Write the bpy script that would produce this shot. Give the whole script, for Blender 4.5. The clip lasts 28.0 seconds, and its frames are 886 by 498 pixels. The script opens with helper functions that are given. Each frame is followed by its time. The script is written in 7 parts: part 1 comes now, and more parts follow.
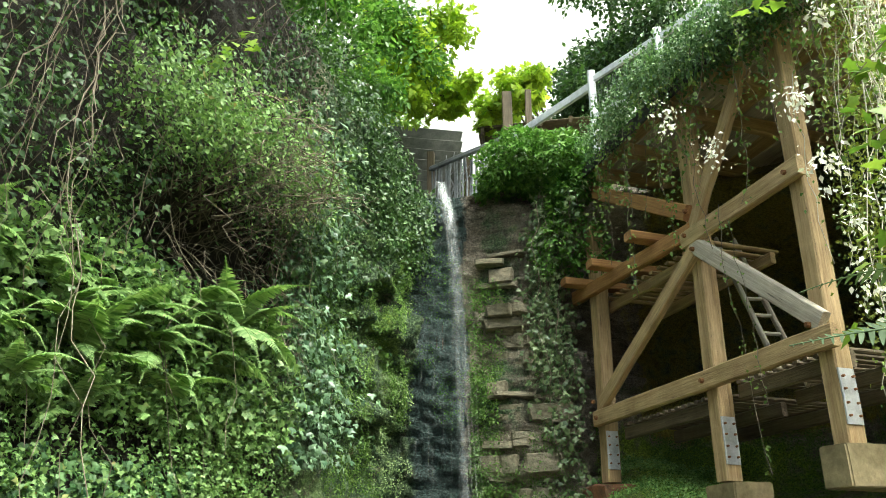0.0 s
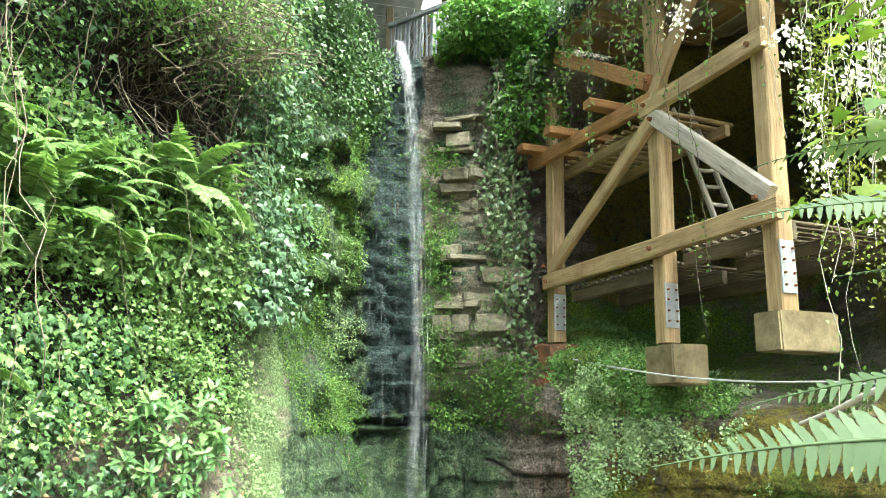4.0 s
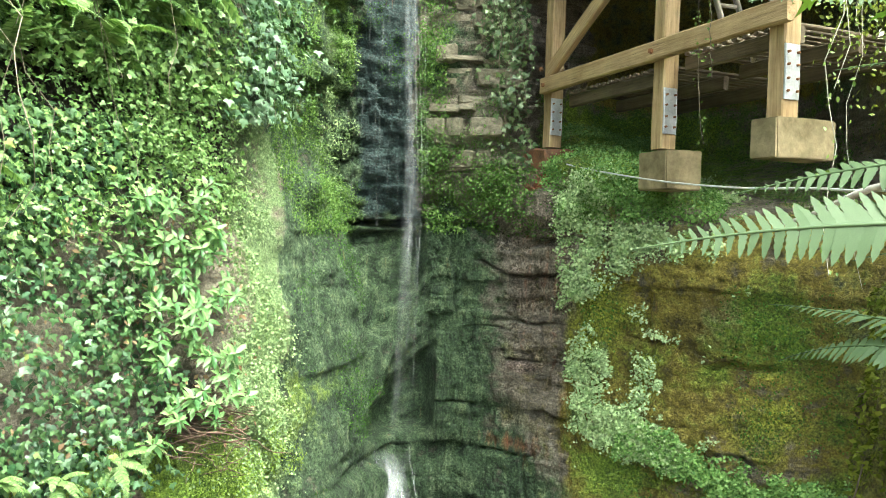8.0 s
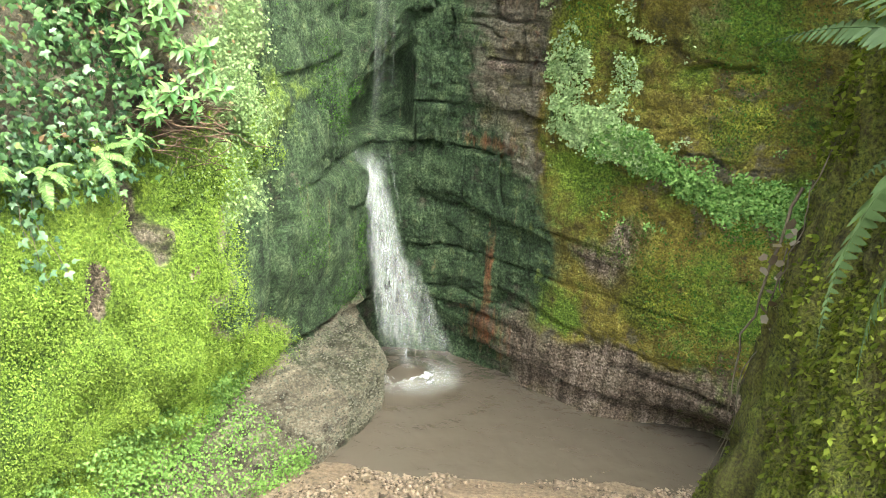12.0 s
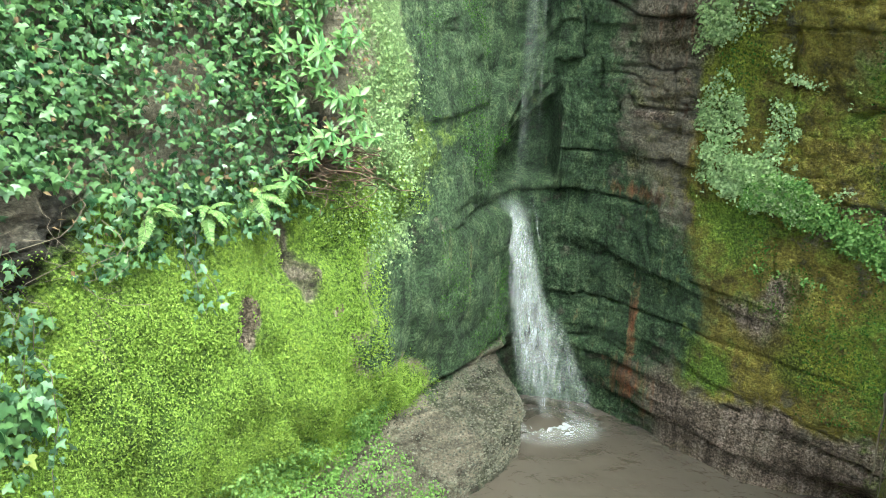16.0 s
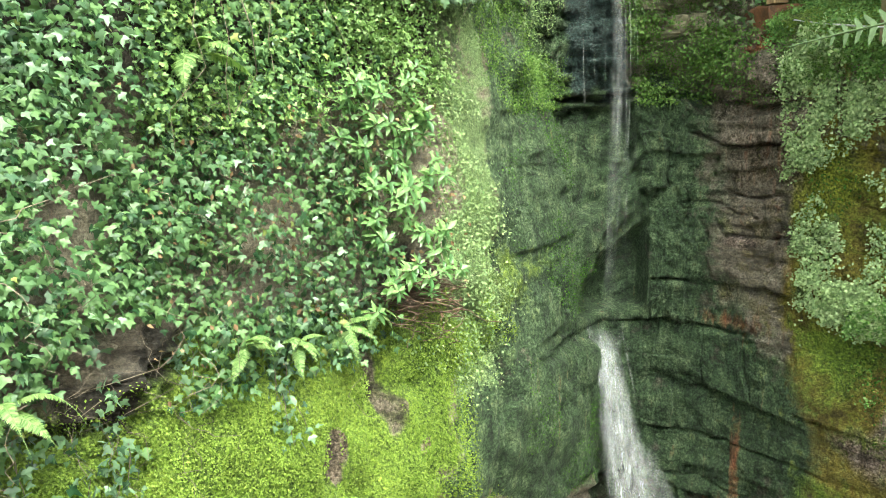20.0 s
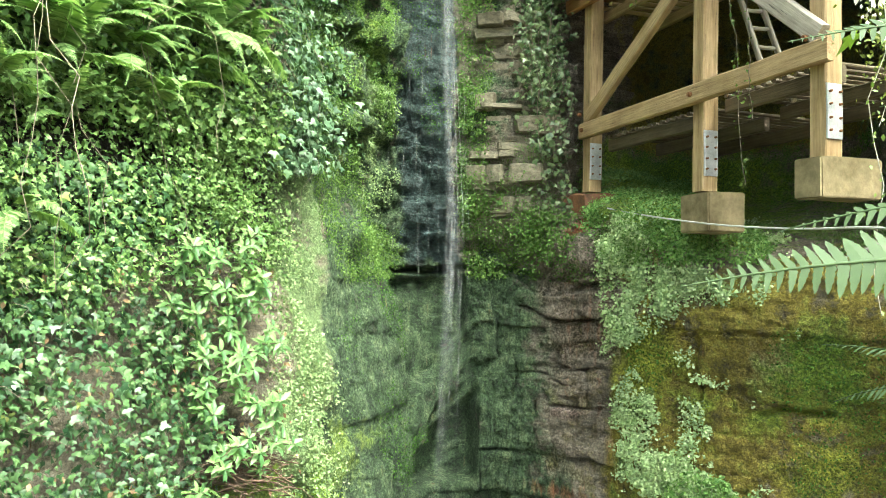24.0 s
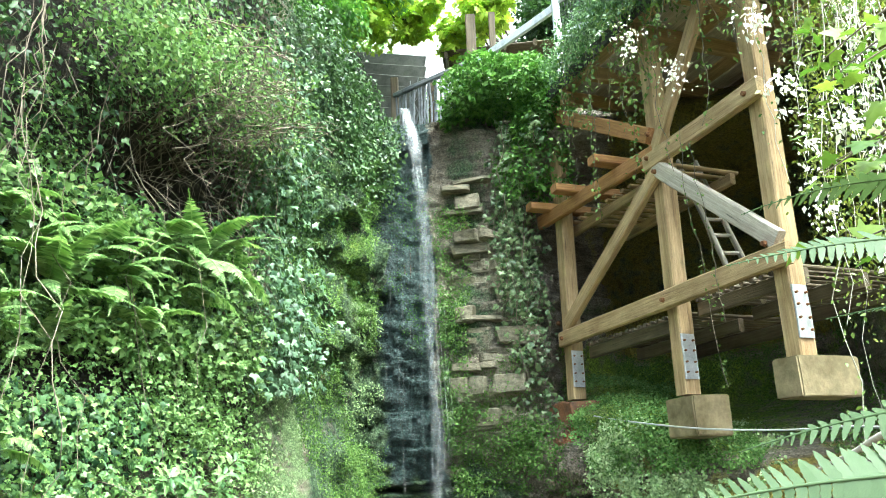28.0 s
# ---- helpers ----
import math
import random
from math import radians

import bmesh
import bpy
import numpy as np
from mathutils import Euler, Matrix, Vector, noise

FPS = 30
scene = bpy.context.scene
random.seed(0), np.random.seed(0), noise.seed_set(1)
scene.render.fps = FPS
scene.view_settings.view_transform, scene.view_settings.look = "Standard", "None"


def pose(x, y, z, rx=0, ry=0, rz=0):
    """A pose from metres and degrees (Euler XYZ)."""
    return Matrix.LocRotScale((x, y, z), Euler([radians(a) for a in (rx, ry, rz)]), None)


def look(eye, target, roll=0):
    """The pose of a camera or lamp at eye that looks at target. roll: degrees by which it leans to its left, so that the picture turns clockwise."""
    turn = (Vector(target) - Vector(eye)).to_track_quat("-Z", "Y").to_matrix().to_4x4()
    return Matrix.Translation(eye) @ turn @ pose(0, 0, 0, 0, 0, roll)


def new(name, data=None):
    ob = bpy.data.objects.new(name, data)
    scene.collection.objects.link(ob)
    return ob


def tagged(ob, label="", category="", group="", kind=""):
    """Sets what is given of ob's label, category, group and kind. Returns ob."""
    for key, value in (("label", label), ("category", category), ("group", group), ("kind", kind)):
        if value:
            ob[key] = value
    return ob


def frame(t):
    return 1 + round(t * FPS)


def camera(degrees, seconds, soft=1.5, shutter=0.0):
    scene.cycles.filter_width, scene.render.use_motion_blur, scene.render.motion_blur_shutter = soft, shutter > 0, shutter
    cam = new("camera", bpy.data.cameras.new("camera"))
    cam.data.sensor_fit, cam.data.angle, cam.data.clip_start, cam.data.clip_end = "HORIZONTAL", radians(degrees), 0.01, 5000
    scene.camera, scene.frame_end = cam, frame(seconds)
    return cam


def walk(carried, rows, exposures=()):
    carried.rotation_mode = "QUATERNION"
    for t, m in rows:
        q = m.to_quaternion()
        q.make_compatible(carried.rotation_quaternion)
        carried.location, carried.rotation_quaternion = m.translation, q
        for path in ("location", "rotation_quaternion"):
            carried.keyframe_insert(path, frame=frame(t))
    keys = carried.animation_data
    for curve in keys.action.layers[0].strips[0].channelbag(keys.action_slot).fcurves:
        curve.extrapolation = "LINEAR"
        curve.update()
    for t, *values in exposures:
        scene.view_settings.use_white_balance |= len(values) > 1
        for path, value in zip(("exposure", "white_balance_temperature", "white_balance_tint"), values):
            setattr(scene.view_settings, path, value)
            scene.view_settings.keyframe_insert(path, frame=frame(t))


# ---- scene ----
# Camera: seconds, eye x y z, heading (degrees right of +y), pitch, lean
LENS = 57.81
cam = camera(LENS, 28.0, soft=0.8)
PATH = [
    (0.0, -0.030, 0.008, 5.058, -4.13, 22.30, 0.31),
    (0.5, -0.031, -0.014, 5.104, -3.39, 22.23, -0.58),
    (1.0, -0.033, -0.019, 5.101, -2.94, 21.58, 0.16),
    (1.5, -0.035, -0.011, 5.104, -2.26, 19.85, 0.24),
    (2.0, -0.043, -0.004, 5.094, -1.72, 18.08, 0.33),
    (2.5, -0.052, -0.003, 5.085, -1.21, 16.46, 0.69),
    (3.0, -0.050, -0.000, 5.080, -0.80, 15.02, 0.84),
    (3.5, -0.049, -0.004, 5.072, -0.71, 13.83, 0.83),
    (5.5, -0.039, 0.009, 5.023, -0.47, 8.17, 1.43),
    (6.0, -0.038, 0.012, 5.031, -0.59, 6.50, 1.61),
    (6.5, -0.039, 0.009, 5.034, -0.60, 4.35, 1.64),
    (7.0, -0.039, 0.004, 5.038, -0.43, 2.10, 1.66),
    (7.5, -0.030, 0.032, 5.029, -0.24, 0.49, 1.70),
    (8.0, -0.032, 0.027, 5.026, 0.01, -1.17, 1.78),
    (8.5, -0.030, 0.030, 5.020, 0.34, -2.98, 2.01),
    (9.0, -0.035, 0.027, 5.007, 0.51, -5.32, 2.30),
    (9.5, -0.034, 0.031, 4.998, 0.65, -7.86, 2.34),
    (10.0, -0.033, 0.034, 4.993, 0.93, -10.58, 2.47),
    (10.5, -0.028, 0.043, 4.996, 1.33, -13.39, 2.31),
    (11.0, -0.031, 0.043, 4.982, 1.74, -16.46, 2.42),
    (11.5, -0.028, 0.046, 4.967, 2.08, -19.37, 2.54),
    (12.0, -0.033, 0.038, 4.958, 2.33, -21.86, 2.82),
    (12.5, -0.031, 0.034, 4.947, 2.40, -24.35, 2.94),
    (14.5, 0.055, 0.026, 4.934, -2.10, -24.97, 1.63),
    (15.0, 0.066, 0.022, 4.935, -6.38, -22.44, 0.60),
    (15.5, 0.075, 0.012, 4.936, -8.43, -20.22, 0.67),
    (16.0, 0.076, 0.008, 4.940, -9.27, -18.68, 0.73),
    (16.5, 0.075, 0.001, 4.935, -9.78, -16.77, 0.59),
    (17.0, 0.073, -0.007, 4.922, -10.09, -14.86, 0.20),
    (17.5, 0.080, -0.009, 4.922, -10.72, -13.70, 0.03),
    (18.0, 0.081, -0.013, 4.922, -11.12, -12.61, -0.46),
    (18.5, 0.079, -0.015, 4.923, -12.06, -11.63, -0.86),
    (19.0, 0.078, -0.012, 4.927, -13.77, -10.82, -1.28),
    (19.5, 0.080, -0.015, 4.923, -15.17, -9.71, -1.52),
    (20.0, 0.075, -0.015, 4.930, -15.50, -9.18, -1.31),
    (20.5, 0.074, -0.018, 4.925, -14.31, -8.09, -1.00),
    (21.0, 0.079, -0.024, 4.932, -12.02, -6.54, -0.68),
    (21.5, 0.072, -0.028, 4.943, -9.22, -5.11, -0.06),
    (23.5, -0.043, 0.006, 5.003, -3.05, -0.09, 1.03),
    (24.0, -0.045, 0.003, 5.016, -2.93, 2.12, 1.00),
    (24.5, -0.044, 0.002, 5.023, -2.90, 4.73, 0.49),
    (25.0, -0.045, -0.006, 5.019, -2.78, 7.39, -0.15),
    (25.5, -0.045, -0.015, 5.033, -2.38, 10.01, -0.59),
    (26.0, -0.043, -0.022, 5.037, -1.91, 12.96, -1.17),
    (26.5, -0.005, -0.035, 5.046, -2.05, 15.62, -1.65),
    (27.0, -0.003, -0.043, 5.046, -1.88, 16.90, -2.00),
    (27.5, -0.004, -0.043, 5.046, -1.78, 16.94, -1.94),
    (28.0, -0.001, -0.039, 5.047, -1.83, 17.03, -1.73),
]


def turned(x, y, z, heading, pitch, lean):
    h, p = radians(heading), radians(pitch)
    aim = Vector((math.sin(h) * math.cos(p), math.cos(h) * math.cos(p), math.sin(p)))
    return look((x, y, z), Vector((x, y, z)) + aim, lean)


EXPO = ((0.0, 2.05, 6300, -2), (1.0, 2.25, 6350, -2), (2.0, 2.75, 6150, -2), (3.0, 2.9, 6050, -2), (8.0, 2.8, 6150, -2), (12.0, 2.75, 6450, -2), (15.0, 2.5, 5850, -9), (16.0, 2.42, 5850, -9), (17.0, 2.48, 6100, -5), (20.0, 2.48, 6400, -3), (21.0, 2.40, 6450, -2), (25.0, 2.97, 6150, -3), (28.0, 2.96, 5650, -3))
walk(cam, [(t, turned(*r)) for t, *r in PATH], EXPO)

# ---- sky, sun ----
SUN_FROM = Vector((0.36, -0.34, 0.87)).normalized()
world = bpy.data.worlds.new("sky")
scene.world = world
world.use_nodes = True
wn = world.node_tree
sky = wn.nodes.new("ShaderNodeTexSky")
sky.sky_type, sky.sun_disc = "NISHITA", False
sky.sun_elevation = math.asin(SUN_FROM.z)
sky.sun_rotation = math.atan2(SUN_FROM.x, SUN_FROM.y)
sky.dust_density, sky.air_density = 8.0, 1.0
haze = wn.nodes.new("ShaderNodeHueSaturation")
haze.inputs["Saturation"].default_value = 0.55
wn.links.new(sky.outputs[0], haze.inputs["Color"])
wn.links.new(haze.outputs[0], wn.nodes["Background"].inputs[0])
wn.nodes["Background"].inputs[1].default_value = 0.15
sun = new("sun", bpy.data.lights.new("sun", "SUN"))
sun.data.energy, sun.data.angle, sun.data.color = 1.0, radians(35), (1.0, 0.95, 0.84)
sun.matrix_world = look(SUN_FROM * 60, (0, 0, 0))

# ---- numeric noise ----


def scramble(h):
    h = (h ^ (h >> np.uint32(13))) * np.uint32(1274126177)
    h = (h ^ (h >> np.uint32(16))) * np.uint32(2246822519)
    return ((h ^ (h >> np.uint32(15))) & np.uint32(0xFFFFFF)).astype(np.float32) / np.float32(0xFFFFFF)


def wrapped(a):
    return np.asarray(a).astype(np.int64).astype(np.uint32)


def hash3(i, j, k, seed):
    return scramble(wrapped(i) * np.uint32(374761393) + wrapped(j) * np.uint32(668265263) + wrapped(k) * np.uint32(2147483647) + np.uint32(seed * 1274126177 & 0xFFFFFFFF))


def vnoise(x, y, z, seed=0):
    """Smooth value noise, -1 to 1."""
    start = np.uint32(seed * 1274126177 & 0xFFFFFFFF)
    corner, weight = [], []
    for a, prime in ((x, 374761393), (y, 668265263), (z, 2147483647)):
        a = np.atleast_1d(np.asarray(a, float))
        i = np.floor(a)
        f = (a - i).astype(np.float32)
        f = f * f * (3 - 2 * f)
        h = wrapped(i) * np.uint32(prime)
        corner.append((h, h + np.uint32(prime)))
        weight.append((1 - f, f))
    out = 0.0
    for a in (0, 1):
        for b in (0, 1):
            ab, w = corner[0][a] + corner[1][b] + start, weight[0][a] * weight[1][b]
            out = out + w * (weight[2][0] * scramble(ab + corner[2][0]) + weight[2][1] * scramble(ab + corner[2][1]))
    return out * 2.0 - 1.0


def fbm(x, y, z, octaves=4, seed=0, gain=0.5):
    out, amp, sc = 0.0, 1.0, 1.0
    for o in range(octaves):
        out = out + amp * vnoise(x * sc, y * sc, z * sc, seed + o * 17)
        amp, sc = amp * gain, sc * 2.03
    return out


def smooth(a, b, x):
    t = np.clip((x - a) / (b - a), 0, 1)
    return t * t * (3 - 2 * t)


# ---- mesh helpers ----


def mesh_of(name, verts, faces, mats, smooth_shade=False, mat_index=None, attrs=None):
    me = bpy.data.meshes.new(name)
    verts = np.asarray(verts, np.float32)
    if isinstance(faces, np.ndarray):
        n, k = faces.shape
        me.vertices.add(len(verts))
        me.vertices.foreach_set("co", verts.ravel())
        me.loops.add(n * k)
        me.loops.foreach_set("vertex_index", faces.astype(np.int32).ravel())
        me.polygons.add(n)
        me.polygons.foreach_set("loop_start", np.arange(0, n * k, k, dtype=np.int32))
        me.update(calc_edges=True)
    else:
        me.from_pydata([tuple(v) for v in verts], [], faces)
        me.update()
    for m in (mats if isinstance(mats, (list, tuple)) else [mats]):
        me.materials.append(m)
    if mat_index is not None:
        me.polygons.foreach_set("material_index", np.asarray(mat_index, np.int32))
    if smooth_shade:
        me.polygons.foreach_set("use_smooth", np.ones(len(me.polygons), bool))
    for key, values in (attrs or {}).items():
        at = me.attributes.new(key, "FLOAT", "POINT")
        at.data.foreach_set("value", np.asarray(values, np.float32))
    return me


def thing(name, label, category, at=(0, 0, 0), group="", kind=""):
    ob = new(name)
    ob.location = at
    return tagged(ob, label, category, group, kind)


def part(name, me, parent=None, label=""):
    ob = new(name, me)
    if parent is not None:
        ob.parent = parent
        up, back = parent, Vector((0, 0, 0))
        while up is not None:
            back -= up.location
            up = up.parent
        ob.location = back
    return tagged(ob, label)


def bm_mesh(name, bm, mat, smooth_shade=False):
    me = bpy.data.meshes.new(name)
    bm.to_mesh(me)
    bm.free()
    me.materials.append(mat)
    if smooth_shade:
        me.polygons.foreach_set("use_smooth", np.ones(len(me.polygons), bool))
    return me


def beam_bm(a, b, width, depth, up=(0, 0, 1), bevel=0.012, wobble=0.004, seed=0):
    """A sawn timber from a to b, cut into short lengths so that its faces are not quite true."""
    a, b = Vector(a), Vector(b)
    d = (b - a).normalized()
    side = d.cross(Vector(up))
    if side.length < 1e-3:
        side = d.cross(Vector((1, 0, 0)))
    side.normalize()
    top = side.cross(d).normalized()
    rnd = random.Random(seed)
    n = max(2, int((b - a).length / 0.35))
    bm = bmesh.new()
    rings = []
    prof = []
    hw, hd, c = width / 2, depth / 2, bevel
    for sx, sy in ((1, 1), (-1, 1), (-1, -1), (1, -1)):
        q = [(sx * hw, sy * (hd - c)), (sx * (hw - c), sy * hd)]
        prof += q if sx * sy > 0 else q[::-1]
    for i in range(n + 1):
        p = a.lerp(b, i / n)
        ox, oy = (rnd.uniform(-wobble, wobble) for _ in range(2))
        rings.append([bm.verts.new(p + side * (x + ox) + top * (y + oy)) for x, y in prof])
    k = len(prof)
    for r0, r1 in zip(rings, rings[1:]):
        for i in range(k):
            bm.faces.new((r0[i], r0[(i + 1) % k], r1[(i + 1) % k], r1[i]))
    bm.faces.new(rings[0][::-1])
    bm.faces.new(rings[-1])
    bmesh.ops.recalc_face_normals(bm, faces=bm.faces)
    return bm


def tube(path, radii, sides=5):
    """Vertices and quads of a tube along points."""
    path = np.asarray(path, float)
    n = len(path)
    radii = np.broadcast_to(np.asarray(radii, float), (n,))
    tan = np.gradient(path, axis=0)
    tan /= np.linalg.norm(tan, axis=1)[:, None] + 1e-9
    ref = np.where(np.abs(tan[:, 2:3]) > 0.9, [[1.0, 0, 0]], [[0, 0, 1.0]])
    s = np.cross(tan, ref)
    s /= np.linalg.norm(s, axis=1)[:, None] + 1e-9
    w = np.cross(s, tan)
    ang = np.arange(sides) * 2 * np.pi / sides
    v = path[:, None] + radii[:, None, None] * (np.cos(ang)[None, :, None] * s[:, None] + np.sin(ang)[None, :, None] * w[:, None])
    i = np.arange(n - 1)[:, None] * sides
    j = np.arange(sides)[None]
    f = np.stack([i + j, i + (j + 1) % sides, i + sides + (j + 1) % sides, i + sides + j], -1).reshape(-1, 4)
    return v.reshape(-1, 3), f


def gather(pieces):
    vs, fs, n = [], [], 0
    for v, f in pieces:
        vs.append(v)
        fs.append(np.asarray(f) + n)
        n += len(v)
    return np.concatenate(vs), np.concatenate(fs)


# ---- materials ----


def material(name):
    m = bpy.data.materials.new(name)
    m.use_nodes = True
    return m, m.node_tree.nodes, m.node_tree.links, m.node_tree.nodes["Principled BSDF"]


def ramp(n, stops):
    r = n.new("ShaderNodeValToRGB")
    while len(r.color_ramp.elements) < len(stops):
        r.color_ramp.elements.new(0.5)
    for e, (p, c) in zip(r.color_ramp.elements, stops):
        e.position, e.color = p, (*c, 1)
    return r


def noise_tex(n, l, scale, detail=5, rough=0.6, coord=None, warp=0.0):
    t = n.new("ShaderNodeTexNoise")
    t.inputs["Scale"].default_value, t.inputs["Detail"].default_value = scale, detail
    t.inputs["Roughness"].default_value, t.inputs["Distortion"].default_value = rough, warp
    if coord is not None:
        l.new(coord, t.inputs["Vector"])
    return t


def mixed(n, l, fac, a, b, how="MIX"):
    m = n.new("ShaderNodeMix")
    m.data_type, m.blend_type = "RGBA", how
    for key, v in ((0, fac), (6, a), (7, b)):
        if isinstance(v, (int, float)):
            m.inputs[key].default_value = v
        elif isinstance(v, tuple):
            m.inputs[key].default_value = (*v, 1)
        else:
            l.new(v, m.inputs[key])
    return m.outputs[2]


def calc(n, l, op, a, b=0.0, clamp=False):
    m = n.new("ShaderNodeMath")
    m.operation, m.use_clamp = op, clamp
    for i, v in enumerate((a, b)):
        if isinstance(v, (int, float)):
            m.inputs[i].default_value = v
        else:
            l.new(v, m.inputs[i])
    return m.outputs[0]


def bump(n, l, bsdf, height, strength, distance):
    b = n.new("ShaderNodeBump")
    b.inputs["Strength"].default_value, b.inputs["Distance"].default_value = strength, distance
    l.new(height, b.inputs["Height"])
    l.new(b.outputs[0], bsdf.inputs["Normal"])


def simple_mat(name, dark, light, scale=6.0, rough=0.8, bump_d=0.005, stretch=None, metal=0.0):
    m, n, l, b = material(name)
    co = n.new("ShaderNodeTexCoord").outputs["Object"]
    if stretch:
        mp = n.new("ShaderNodeMapping")
        mp.inputs["Scale"].default_value = stretch
        l.new(co, mp.inputs[0])
        co = mp.outputs[0]
    a, c = noise_tex(n, l, scale, 6, 0.65, co), noise_tex(n, l, scale * 7, 4, 0.6, co)
    r = ramp(n, [(0.3, dark), (0.7, light)])
    l.new(a.outputs[0], r.inputs[0])
    col = mixed(n, l, 0.35, r.outputs[0], c.outputs[0], "OVERLAY")
    l.new(col, b.inputs["Base Color"])
    b.inputs["Roughness"].default_value, b.inputs["Metallic"].default_value = rough, metal
    hh = calc(n, l, "ADD", a.outputs[0], c.outputs[0])
    bump(n, l, b, hh, 0.6, bump_d)
    return m


def grain_mat(name, dark, light, way, rough=0.78):
    """Sawn timber with its grain along a direction, checks and stains."""
    m, n, l, b = material(name)
    co = n.new("ShaderNodeTexCoord").outputs["Object"]

    def vec(op, a, c=None, k=None):
        v = n.new("ShaderNodeVectorMath")
        v.operation = op
        l.new(a, v.inputs[0])
        if isinstance(c, tuple):
            v.inputs[1].default_value = c
        elif c is not None:
            l.new(c, v.inputs[1])
        if isinstance(k, (int, float)):
            v.inputs["Scale"].default_value = k
        elif k is not None:
            l.new(k, v.inputs["Scale"])
        return v

    way = tuple(Vector(way).normalized())
    run = vec("DOT_PRODUCT", co, way).outputs["Value"]
    dirn = n.new("ShaderNodeCombineXYZ")
    for i in range(3):
        dirn.inputs[i].default_value = way[i]
    back = vec("SCALE", dirn.outputs[0], None, calc(n, l, "MULTIPLY", run, 0.94)).outputs[0]
    squeezed = vec("SUBTRACT", co, back).outputs[0]
    fibre, board, stain = noise_tex(n, l, 60, 5, 0.7, squeezed), noise_tex(n, l, 14, 4, 0.6, squeezed, 0.3), noise_tex(n, l, 3.0, 5, 0.65, co)
    r = ramp(n, [(0.30, dark), (0.52, tuple((a + c) / 2 for a, c in zip(dark, light))), (0.72, light)])
    l.new(calc(n, l, "ADD", calc(n, l, "MULTIPLY", board.outputs[0], 0.55), calc(n, l, "MULTIPLY", stain.outputs[0], 0.45)), r.inputs[0])
    col = mixed(n, l, 0.7, r.outputs[0], fibre.outputs[0], "OVERLAY")
    green = n.new("ShaderNodeMapRange")
    green.inputs[1].default_value, green.inputs[2].default_value, green.inputs[4].default_value = 0.58, 0.75, 0.55
    l.new(stain.outputs[0], green.inputs[0])
    col = mixed(n, l, green.outputs[0], col, (0.10, 0.10, 0.035))
    check = n.new("ShaderNodeMapRange")
    check.inputs[1].default_value, check.inputs[2].default_value = 0.30, 0.36
    l.new(fibre.outputs[0], check.inputs[0])
    col = mixed(n, l, check.outputs[0], mixed(n, l, 0.6, col, (0.015, 0.01, 0.006)), col)
    l.new(col, b.inputs["Base Color"])
    b.inputs["Roughness"].default_value = rough
    bump(n, l, b, calc(n, l, "ADD", fibre.outputs[0], board.outputs[0]), 0.7, 0.008)
    return m


def leaf_mat(name, dark, light, old=None, rough=0.45, thin=0.35, gloss=0.4):
    """Leaf blades: each leaf its own shade, light shining through."""
    m, n, l, b = material(name)
    rnd = n.new("ShaderNodeNewGeometry").outputs["Random Per Island"]
    stops = [(0.0, dark), (0.75, light)]
    if old:
        stops += [(0.985, light), (0.995, old)]
    r = ramp(n, stops)
    l.new(rnd, r.inputs[0])
    co = n.new("ShaderNodeTexCoord").outputs["Object"]
    big = noise_tex(n, l, 0.9, 3, 0.5, co)
    fine = noise_tex(n, l, 45, 2, 0.5, co)
    tone = calc(n, l, "ADD", calc(n, l, "MULTIPLY", big.outputs[0], 0.7), calc(n, l, "MULTIPLY", fine.outputs[0], 0.5))
    col = mixed(n, l, 1.0, r.outputs[0], calc(n, l, "ADD", tone, 0.4), "MULTIPLY")
    l.new(col, b.inputs["Base Color"])
    b.inputs["Roughness"].default_value = rough
    b.inputs["Specular IOR Level"].default_value = gloss
    tr = n.new("ShaderNodeBsdfTranslucent")
    glow = mixed(n, l, 0.6, col, (0.9, 1.0, 0.4), "MULTIPLY")
    l.new(glow, tr.inputs[0])
    ms = n.new("ShaderNodeMixShader")
    ms.inputs[0].default_value = thin
    l.new(b.outputs[0], ms.inputs[1])
    l.new(tr.outputs[0], ms.inputs[2])
    l.new(ms.outputs[0], n["Material Output"].inputs[0])
    return m


